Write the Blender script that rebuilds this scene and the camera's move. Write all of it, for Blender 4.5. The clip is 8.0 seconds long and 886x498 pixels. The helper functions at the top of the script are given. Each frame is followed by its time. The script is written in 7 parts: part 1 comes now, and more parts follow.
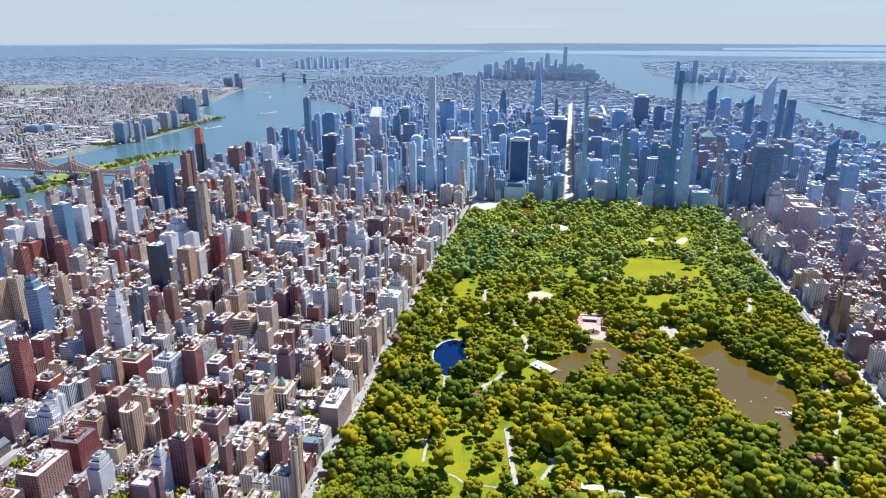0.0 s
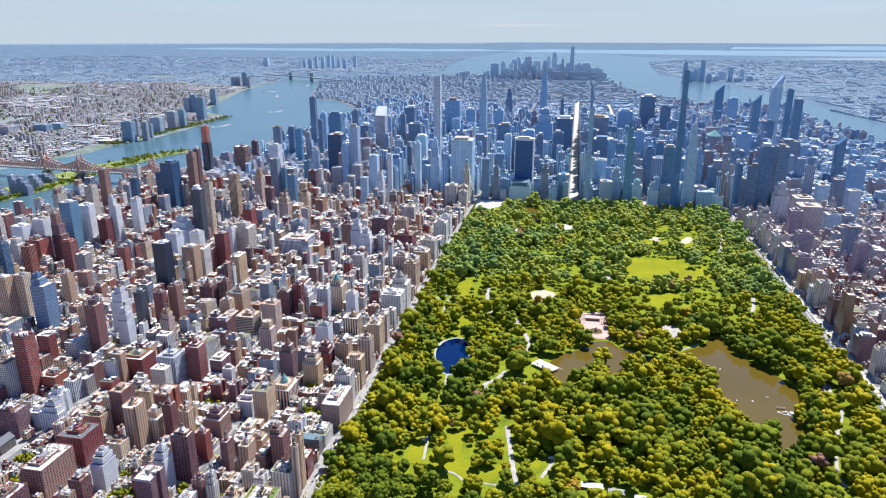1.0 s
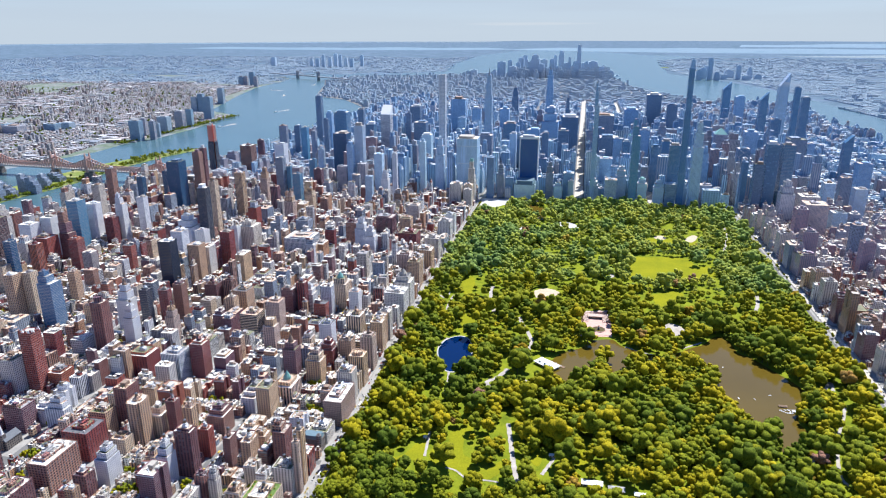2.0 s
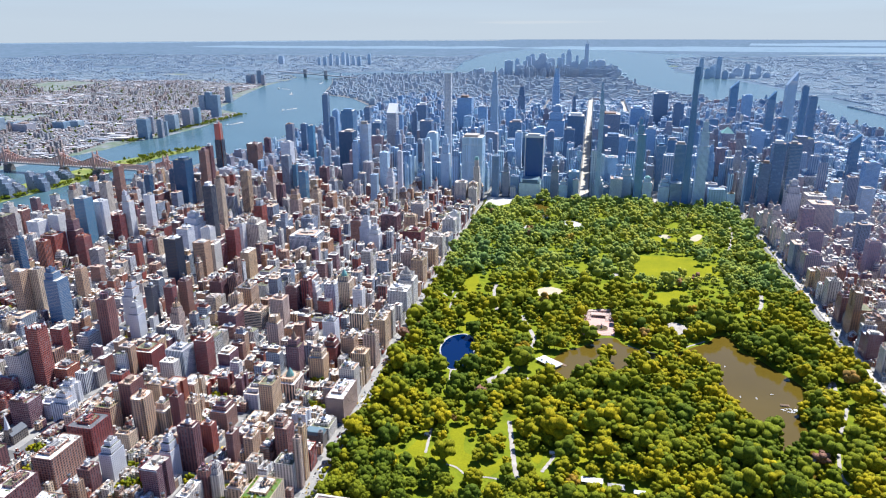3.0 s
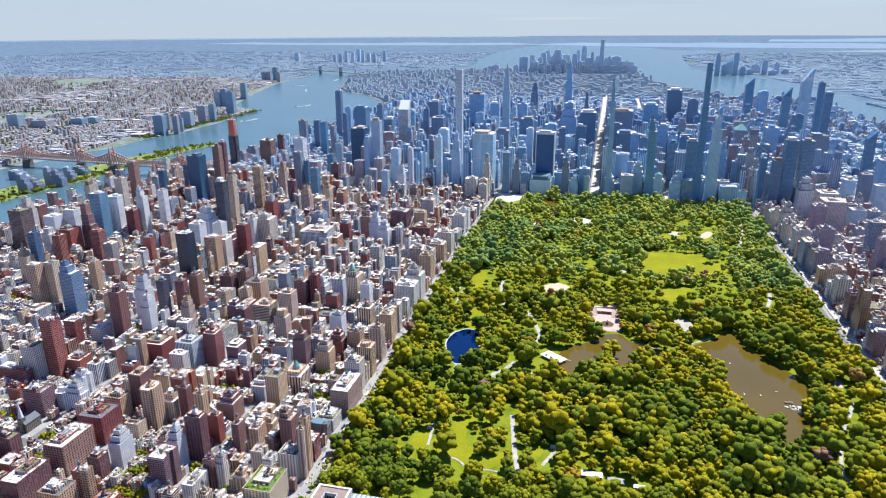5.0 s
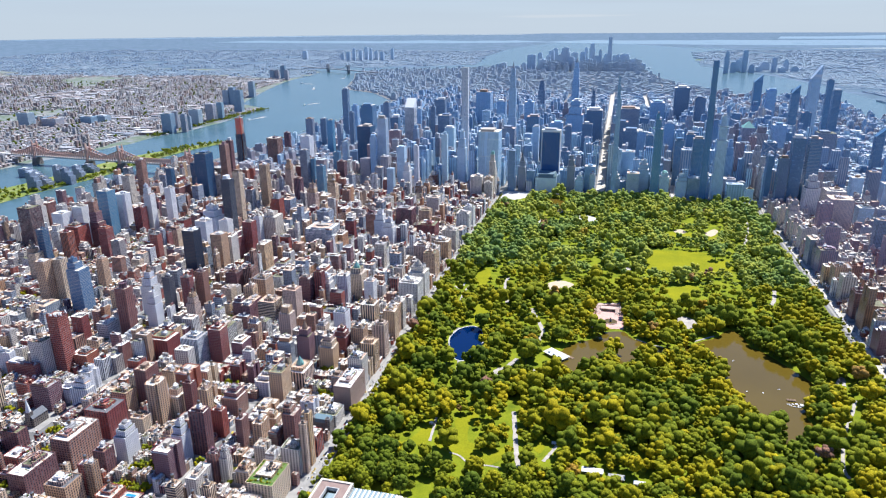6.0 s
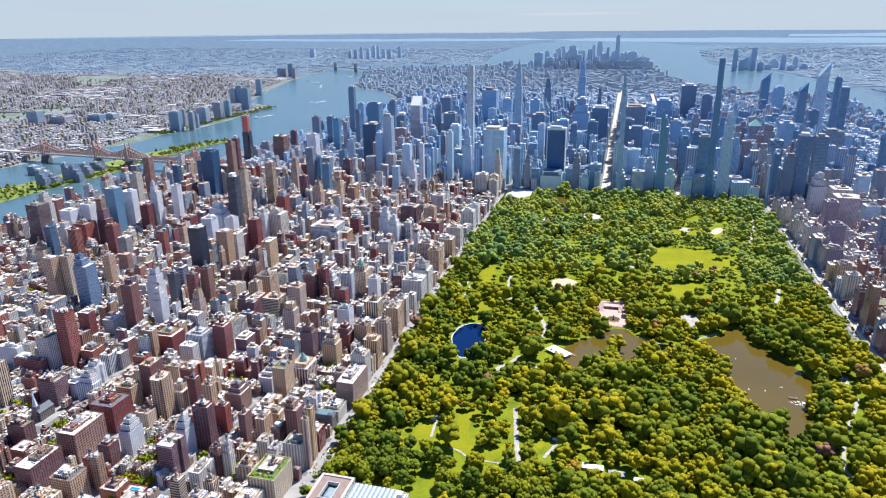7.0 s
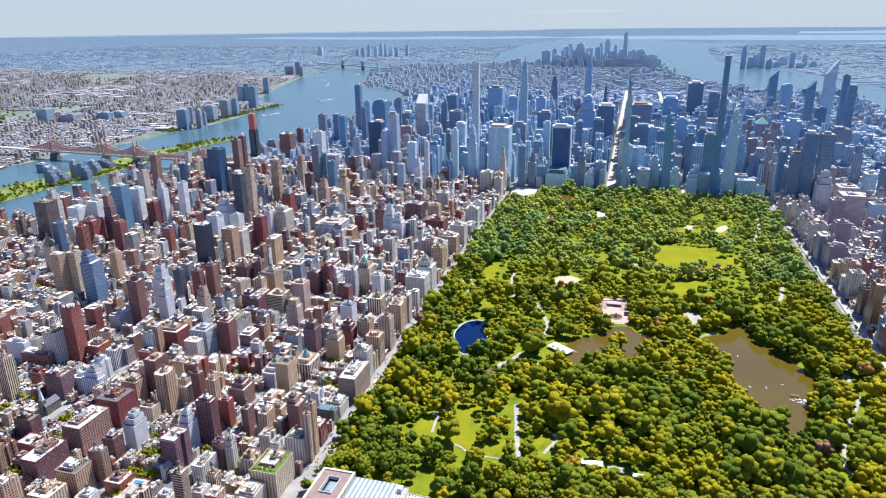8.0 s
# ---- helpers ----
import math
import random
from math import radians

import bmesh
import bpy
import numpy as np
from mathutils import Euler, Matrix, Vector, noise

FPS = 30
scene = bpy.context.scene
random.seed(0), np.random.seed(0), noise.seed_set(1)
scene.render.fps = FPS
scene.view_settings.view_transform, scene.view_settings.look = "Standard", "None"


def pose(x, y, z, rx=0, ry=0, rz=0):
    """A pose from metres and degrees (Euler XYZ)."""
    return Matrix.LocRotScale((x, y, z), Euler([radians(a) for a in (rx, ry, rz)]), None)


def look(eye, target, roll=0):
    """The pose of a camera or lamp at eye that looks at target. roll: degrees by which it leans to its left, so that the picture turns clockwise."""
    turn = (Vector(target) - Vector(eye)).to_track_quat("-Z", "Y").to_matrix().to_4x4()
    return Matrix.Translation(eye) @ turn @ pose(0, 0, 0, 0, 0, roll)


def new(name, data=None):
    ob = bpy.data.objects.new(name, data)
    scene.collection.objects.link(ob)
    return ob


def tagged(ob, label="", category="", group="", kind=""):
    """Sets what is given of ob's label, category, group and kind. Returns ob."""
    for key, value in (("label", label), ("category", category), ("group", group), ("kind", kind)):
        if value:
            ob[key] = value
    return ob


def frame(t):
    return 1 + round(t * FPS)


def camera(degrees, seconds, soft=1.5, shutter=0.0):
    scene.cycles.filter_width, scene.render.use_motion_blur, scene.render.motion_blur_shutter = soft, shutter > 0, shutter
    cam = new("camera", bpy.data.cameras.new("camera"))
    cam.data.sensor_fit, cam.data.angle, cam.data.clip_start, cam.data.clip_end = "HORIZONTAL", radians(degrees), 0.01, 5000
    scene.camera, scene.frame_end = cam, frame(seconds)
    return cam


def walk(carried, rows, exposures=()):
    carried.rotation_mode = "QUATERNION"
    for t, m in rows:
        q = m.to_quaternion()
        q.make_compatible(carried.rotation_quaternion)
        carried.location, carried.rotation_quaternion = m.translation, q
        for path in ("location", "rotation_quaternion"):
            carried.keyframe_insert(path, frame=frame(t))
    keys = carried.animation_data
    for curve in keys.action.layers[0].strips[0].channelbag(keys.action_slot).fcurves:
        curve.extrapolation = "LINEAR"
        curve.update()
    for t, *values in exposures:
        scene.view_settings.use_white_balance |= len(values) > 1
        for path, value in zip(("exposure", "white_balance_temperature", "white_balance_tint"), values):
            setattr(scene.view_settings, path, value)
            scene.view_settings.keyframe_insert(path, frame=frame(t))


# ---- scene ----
# The model is built at one eighth: one unit stands for 8 m, so that the horizon, 39 km off, lies within the camera's reach.
S = 0.125
cam = camera(66.8, 8.0, soft=1.2)
PATH = [
    (0, (34.997, -288.437, 73.184), (34.654, -286.565, 72.571), 0.0),
    (0.5, (35.502, -288.557, 73.168), (35.15, -286.686, 72.554), -0.0),
    (1, (36.092, -288.72, 73.137), (35.729, -286.852, 72.522), -0.0),
    (1.5, (36.713, -288.881, 73.125), (36.339, -287.015, 72.508), -0.1),
    (3, (38.442, -289.41, 73.195), (38.037, -287.553, 72.573), -0.2),
    (3.5, (39.015, -289.606, 73.222), (38.599, -287.753, 72.597), -0.2),
    (4, (39.63, -289.809, 73.239), (39.203, -287.959, 72.612), -0.3),
    (4.5, (40.239, -290.001, 73.253), (39.802, -288.153, 72.624), -0.3),
    (6, (42.116, -290.621, 73.286), (41.645, -288.784, 72.65), -0.5),
    (6.5, (42.696, -290.8, 73.291), (42.216, -288.967, 72.652), -0.5),
    (7, (43.31, -291.019, 73.29), (42.818, -289.189, 72.649), -0.6),
    (7.5, (43.948, -291.229, 73.297), (43.446, -289.404, 72.653), -0.7),
    (8, (44.65, -291.488, 73.304), (44.137, -289.666, 72.658), -0.7),
]
walk(cam, [(t, look(eye, target, roll)) for t, eye, target, roll in PATH], [(0.0, 0.84, 5710, 9)])

# sun high over downtown, almost in line with the avenues, in a clear sky
SUN_ROTATION, SUN_ELEVATION = radians(25), radians(59)
world = bpy.data.worlds.new("sky")
scene.world = world
world.use_nodes = True
wn, wl = world.node_tree.nodes, world.node_tree.links
sky = wn.new("ShaderNodeTexSky")
sky.sky_type = 'NISHITA'
sky.sun_disc = False
sky.sun_elevation, sky.sun_rotation = SUN_ELEVATION, SUN_ROTATION
sky.altitude, sky.air_density, sky.dust_density, sky.ozone_density = 300, 1.0, 0.25, 3.0
wn["Background"].inputs["Strength"].default_value = 0.069
# the clear spring air tints the sky a cool blue, with thin high cloud low over the sea
cool = wn.new("ShaderNodeMix")
cool.data_type, cool.blend_type = "RGBA", "MULTIPLY"
cool.inputs[0].default_value = 1.0
cool.inputs[7].default_value = (0.71, 0.92, 1.28, 1)
wl.new(sky.outputs[0], cool.inputs[6])
where = wn.new("ShaderNodeTexCoord")
stretch = wn.new("ShaderNodeMapping")
stretch.inputs["Scale"].default_value = (2.0, 2.0, 30.0)
wl.new(where.outputs["Generated"], stretch.inputs["Vector"])
veil = wn.new("ShaderNodeTexNoise")
veil.inputs["Scale"].default_value, veil.inputs["Detail"].default_value = 1.6, 6.0
wl.new(stretch.outputs[0], veil.inputs["Vector"])
thin = wn.new("ShaderNodeMapRange")
thin.inputs[1].default_value, thin.inputs[2].default_value, thin.inputs[3].default_value, thin.inputs[4].default_value = 0.30, 0.70, 0.10, 0.75
wl.new(veil.outputs[0], thin.inputs[0])
cloud = wn.new("ShaderNodeMix")
cloud.data_type = "RGBA"
cloud.inputs[7].default_value = (2.7, 3.4, 4.4, 1)
split = wn.new("ShaderNodeSeparateXYZ")
wl.new(where.outputs["Generated"], split.inputs[0])
bank = wn.new("ShaderNodeMapRange")
bank.inputs[1].default_value, bank.inputs[2].default_value, bank.inputs[3].default_value, bank.inputs[4].default_value = 0.05, 0.30, 1.0, 0.0
wl.new(split.outputs[2], bank.inputs[0])
layer = wn.new("ShaderNodeMath")
layer.operation = "MULTIPLY"
wl.new(thin.outputs[0], layer.inputs[0])
wl.new(bank.outputs[0], layer.inputs[1])
wl.new(layer.outputs[0], cloud.inputs[0])
wl.new(cool.outputs[2], cloud.inputs[6])
# a pale band along the horizon
low = wn.new("ShaderNodeMapRange")
low.inputs[1].default_value, low.inputs[2].default_value, low.inputs[3].default_value, low.inputs[4].default_value = 0.0, 0.34, 0.95, 0.0
wl.new(split.outputs[2], low.inputs[0])
haze = wn.new("ShaderNodeMix")
haze.data_type = "RGBA"
haze.inputs[7].default_value = (5.0, 5.3, 5.4, 1)
wl.new(low.outputs[0], haze.inputs[0])
wl.new(cloud.outputs[2], haze.inputs[6])
streak = wn.new("ShaderNodeMapping")
streak.vector_type = "TEXTURE"
streak.inputs["Location"].default_value = (-0.085, 1.0, 0.0088)
streak.inputs["Scale"].default_value = (0.12, 1.0, 0.0030)
wl.new(where.outputs["Generated"], streak.inputs["Vector"])
wisp = wn.new("ShaderNodeTexNoise")
wisp.inputs["Scale"].default_value, wisp.inputs["Detail"].default_value = 2.2, 5.0
wl.new(streak.outputs[0], wisp.inputs["Vector"])
far_off = wn.new("ShaderNodeVectorMath")
far_off.operation = "LENGTH"
wl.new(streak.outputs[0], far_off.inputs[0])
frayed = wn.new("ShaderNodeMath")
frayed.operation = "SUBTRACT"
wl.new(wisp.outputs[0], frayed.inputs[0])
wl.new(far_off.outputs["Value"], frayed.inputs[1])
edge = wn.new("ShaderNodeMapRange")
edge.inputs[1].default_value, edge.inputs[2].default_value, edge.inputs[3].default_value, edge.inputs[4].default_value = -0.35, 0.15, 0.0, 0.85
wl.new(frayed.outputs[0], edge.inputs[0])
white = wn.new("ShaderNodeMix")
white.data_type = "RGBA"
white.inputs[7].default_value = (5.6, 5.7, 5.6, 1)
wl.new(edge.outputs[0], white.inputs[0])
wl.new(haze.outputs[2], white.inputs[6])
wl.new(white.outputs[2], wn["Background"].inputs["Color"])
sun = new("sun", bpy.data.lights.new("sun", "SUN"))
sun.data.energy, sun.data.angle, sun.data.color = 5.0, radians(0.53), (1.0, 0.92, 0.80)
sun_way = Vector((math.sin(SUN_ROTATION) * math.cos(SUN_ELEVATION), math.cos(SUN_ROTATION) * math.cos(SUN_ELEVATION), math.sin(SUN_ELEVATION)))
sun.matrix_world = look(sun_way * 200, (0, 0, 0))

# ---- materials: every texture is laid out in real metres through the UV map ----
def nodes_of(name):
    m = bpy.data.materials.new(name)
    m.use_nodes = True
    t = m.node_tree
    return m, t, t.nodes["Principled BSDF"]


def put(t, value, socket):
    if hasattr(value, "links"):
        t.links.new(value, socket)
    else:
        socket.default_value = value


def calc(t, op, a, b=0.0, c=0.0):
    n = t.nodes.new("ShaderNodeMath")
    n.operation = op
    for v, s in zip((a, b, c), n.inputs):
        put(t, v, s)
    return n.outputs[0]


def blend(t, fac, a, b, mode="MIX"):
    n = t.nodes.new("ShaderNodeMix")
    n.data_type, n.blend_type = "RGBA", mode
    put(t, fac, n.inputs[0])
    put(t, a if hasattr(a, "links") else (*a, 1), n.inputs[6])
    put(t, b if hasattr(b, "links") else (*b, 1), n.inputs[7])
    return n.outputs[2]


def ramp(t, fac, stops, step=False):
    n = t.nodes.new("ShaderNodeValToRGB")
    if step:
        n.color_ramp.interpolation = "CONSTANT"
    while len(n.color_ramp.elements) < len(stops):
        n.color_ramp.elements.new(1)
    for e, (p, c) in zip(n.color_ramp.elements, stops):
        e.position, e.color = p, (*c, 1)
    put(t, fac, n.inputs[0])
    return n.outputs[0]


def grain(t, where, scale, detail=4.0, rough=0.6):
    n = t.nodes.new("ShaderNodeTexNoise")
    n.inputs["Scale"].default_value, n.inputs["Detail"].default_value, n.inputs["Roughness"].default_value = scale, detail, rough
    if where is not None:
        t.links.new(where, n.inputs["Vector"])
    return n.outputs[0]


def uv_of(t):
    return t.nodes.new("ShaderNodeUVMap").outputs[0]


def chance(t, island):
    if island:
        return t.nodes.new("ShaderNodeNewGeometry").outputs["Random Per Island"]
    return t.nodes.new("ShaderNodeObjectInfo").outputs["Random"]


def relief(t, bsdf, height, strength, distance):
    n = t.nodes.new("ShaderNodeBump")
    n.inputs["Strength"].default_value, n.inputs["Distance"].default_value = strength, distance
    t.links.new(height, n.inputs["Height"])
    t.links.new(n.outputs[0], bsdf.inputs["Normal"])


def spread(colours):
    return [(i / len(colours), c) for i, c in enumerate(colours)]


def facade(name, colours, bay=4.2, floor=3.6, wide=0.5, high=0.62, glass=(0.024, 0.030, 0.045), blind=0.2, island=False, rough=0.8, gloss=0.12, mirror=0.0, weather=0.2, strips=0.1):
    """A wall with rows of windows: masonry of one of several colours, weathered, with dark panes, some of them behind blinds."""
    m, t, b = nodes_of(name)
    uv = uv_of(t)
    sep = t.nodes.new("ShaderNodeSeparateXYZ")
    t.links.new(uv, sep.inputs[0])
    u, v = calc(t, "DIVIDE", sep.outputs[0], bay), calc(t, "DIVIDE", sep.outputs[1], floor)
    in_u = calc(t, "LESS_THAN", calc(t, "ABSOLUTE", calc(t, "SUBTRACT", calc(t, "FRACT", u), 0.5)), wide / 2)
    in_v = calc(t, "LESS_THAN", calc(t, "ABSOLUTE", calc(t, "SUBTRACT", calc(t, "FRACT", v), 0.52)), high / 2)
    # some fronts run their windows together into upright strips, some into level bands
    if island or "brick" in name or "grey" in name or "office" in name:
        kind = calc(t, "FRACT", calc(t, "MULTIPLY", chance(t, island), 37.7))
        in_v = calc(t, "MAXIMUM", in_v, calc(t, "GREATER_THAN", kind, 1.0 - strips))
        in_u = calc(t, "MAXIMUM", in_u, calc(t, "LESS_THAN", kind, 0.04))
    pane = calc(t, "MULTIPLY", in_u, in_v)
    cell = t.nodes.new("ShaderNodeCombineXYZ")
    t.links.new(calc(t, "FLOOR", u), cell.inputs[0])
    t.links.new(calc(t, "FLOOR", v), cell.inputs[1])
    dots = t.nodes.new("ShaderNodeTexWhiteNoise")
    dots.noise_dimensions = "2D"
    t.links.new(cell.outputs[0], dots.inputs["Vector"])
    lit = calc(t, "LESS_THAN", dots.outputs[0], blind)
    wall = ramp(t, chance(t, island), spread(colours), step=True)
    stain = ramp(t, grain(t, uv, 0.06, 5), [(0.3, (1.0 - weather, 1.0 - weather, 1.02 - weather)), (0.7, (1.0 + 0.4 * weather, 1.0 + 0.36 * weather, 1.0 + 0.2 * weather))])
    wall = blend(t, 1.0, wall, stain, "MULTIPLY")
    fine = ramp(t, grain(t, uv, 1.2, 3), [(0.3, (0.85, 0.85, 0.85)), (0.7, (1.1, 1.1, 1.1))])
    wall = blend(t, 1.0, wall, fine, "MULTIPLY")
    # a pale sill under each window and a shadowed joint at each floor
    foot = calc(t, "ABSOLUTE", calc(t, "SUBTRACT", calc(t, "FRACT", v), 0.52 - high / 2 - 0.05))
    sill = calc(t, "MULTIPLY", calc(t, "LESS_THAN", foot, 0.05), calc(t, "GREATER_THAN", calc(t, "FRACT", calc(t, "MULTIPLY", chance(t, island), 13.3)), 0.45))
    wall = blend(t, sill, wall, blend(t, 0.45, wall, (0.72, 0.68, 0.62)))
    dark = blend(t, lit, glass, tuple(1.5 * g + (0.10 if g < 0.08 else 0.03) for g in glass))
    put(t, blend(t, pane, wall, dark), b.inputs["Base Color"])
    n = t.nodes.new("ShaderNodeMapRange")
    put(t, pane, n.inputs[0])
    n.inputs[3].default_value, n.inputs[4].default_value = rough, gloss
    t.links.new(n.outputs[0], b.inputs["Roughness"])
    if mirror:
        put(t, calc(t, "MULTIPLY", pane, mirror), b.inputs["Metallic"])
    relief(t, b, calc(t, "SUBTRACT", 1.0, pane), 0.6, 0.03)
    return m


def surface(name, colours, scale=0.2, fine=2.0, rough=0.85, island=None, bump=0.3, spec=0.3, patches=0.0):
    """A plain surface whose colour drifts between a few tones, with finer grain over it."""
    m, t, b = nodes_of(name)
    uv = uv_of(t)
    if island is None:
        base = ramp(t, grain(t, uv, scale, 6), [(0.3 + 0.4 * i / max(1, len(colours) - 1), c) for i, c in enumerate(colours)])
    else:
        base = ramp(t, chance(t, island), spread(colours), step=True)
        drift = ramp(t, grain(t, uv, scale, 6), [(0.3, (0.74, 0.74, 0.75)), (0.65, (1.06, 1.06, 1.05))])
        base = blend(t, 1.0, base, drift, "MULTIPLY")
    if patches:
        cells = t.nodes.new("ShaderNodeTexVoronoi")
        cells.inputs["Scale"].default_value = patches
        t.links.new(uv, cells.inputs["Vector"])
        finer = t.nodes.new("ShaderNodeTexVoronoi")
        finer.inputs["Scale"].default_value = patches * 2.9
        t.links.new(uv, finer.inputs["Vector"])
        bits = ramp(t, finer.outputs["Color"], [(0.0, (0.30, 0.28, 0.28)), (0.16, (1.0, 1.0, 1.0)), (0.84, (0.62, 0.54, 0.46)), (0.92, (1.12, 1.12, 1.12))], step=True)
        base = blend(t, 1.0, base, bits, "MULTIPLY")
        tone = ramp(t, cells.outputs["Color"], [(0.0, (0.45, 0.44, 0.44)), (0.25, (1.0, 1.0, 1.0)), (0.8, (1.15, 1.15, 1.15)), (0.9, (0.6, 0.55, 0.5))], step=True)
        base = blend(t, 1.0, base, tone, "MULTIPLY")
    small = grain(t, uv, fine, 3)
    base = blend(t, 1.0, base, ramp(t, small, [(0.3, (0.8, 0.8, 0.8)), (0.7, (1.12, 1.12, 1.12))]), "MULTIPLY")
    put(t, base, b.inputs["Base Color"])
    b.inputs["Roughness"].default_value = rough
    b.inputs["Specular IOR Level"].default_value = spec
    relief(t, b, small, bump, 0.02)
    return m


LEAVES = [(0.0, (0.078, 0.112, 0.009)), (0.25, (0.138, 0.165, 0.009)), (0.45, (0.188, 0.198, 0.008)), (0.65, (0.25, 0.228, 0.005)), (0.9, (0.335, 0.268, 0.005)), (0.96, (0.32, 0.20, 0.015)), (1.0, (0.22, 0.12, 0.09))]
# leaves of the farther woods: lighter and bluer, with haze put into the colour
HAZED_LEAVES = [(0.0, (0.12, 0.19, 0.060)), (0.25, (0.18, 0.25, 0.060)), (0.45, (0.25, 0.295, 0.052)), (0.65, (0.32, 0.33, 0.042)), (0.9, (0.39, 0.34, 0.03)), (0.96, (0.32, 0.20, 0.03)), (1.0, (0.22, 0.12, 0.09))]


def foliage(name, island, shades=LEAVES):
    m, t, b = nodes_of(name)
    uv = uv_of(t)
    sep = t.nodes.new("ShaderNodeSeparateXYZ")
    t.links.new(uv, sep.inputs[0])
    pick = sep.outputs[0] if island else calc(t, "MULTIPLY", chance(t, False), 0.66)
    tone = ramp(t, pick, shades)
    lump = t.nodes.new("ShaderNodeNewGeometry").outputs["Random Per Island"]
    tone = blend(t, 1.0, tone, ramp(t, lump, [(0.0, (0.80, 0.83, 0.82)), (1.0, (1.18, 1.15, 1.1))]), "MULTIPLY")
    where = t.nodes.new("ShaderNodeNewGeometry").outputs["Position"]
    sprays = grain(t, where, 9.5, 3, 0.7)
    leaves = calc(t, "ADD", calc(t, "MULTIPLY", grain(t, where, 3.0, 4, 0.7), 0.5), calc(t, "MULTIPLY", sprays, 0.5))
    # shade between the leaf sprays is painted into the colour, following the bump
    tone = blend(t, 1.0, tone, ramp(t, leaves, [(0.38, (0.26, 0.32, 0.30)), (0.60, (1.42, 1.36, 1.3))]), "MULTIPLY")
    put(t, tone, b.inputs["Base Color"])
    b.inputs["Roughness"].default_value = 0.8
    b.inputs["Specular IOR Level"].default_value = 0.08
    relief(t, b, leaves, 0.8, 0.15)
    return m


def water(name, deep, rough=0.08, ripple=0.05, scale=0.05):
    m, t, b = nodes_of(name)
    uv = uv_of(t)
    put(t, blend(t, grain(t, uv, 0.004, 4), tuple(0.7 * c for c in deep), tuple(1.25 * c for c in deep)), b.inputs["Base Color"])
    b.inputs["Roughness"].default_value = rough
    b.inputs["IOR"].default_value = 1.33
    relief(t, b, grain(t, uv, scale, 5), ripple, 0.05)
    return m


TAN = [(0.69, 0.47, 0.28), (0.59, 0.38, 0.24), (0.73, 0.56, 0.39), (0.62, 0.45, 0.37)]
RED = [(0.37, 0.080, 0.055), (0.29, 0.066, 0.062), (0.42, 0.13, 0.075), (0.23, 0.055, 0.055)]
BROWN = [(0.28, 0.12, 0.105), (0.23, 0.105, 0.13), (0.36, 0.18, 0.13), (0.20, 0.085, 0.09)]
PALE = [(0.66, 0.60, 0.54), (0.62, 0.55, 0.47), (0.70, 0.66, 0.62)]
WHITE = [(0.74, 0.74, 0.77), (0.68, 0.69, 0.74), (0.76, 0.75, 0.74)]
GREY = [(0.28, 0.34, 0.44), (0.34, 0.39, 0.48), (0.24, 0.31, 0.42)]
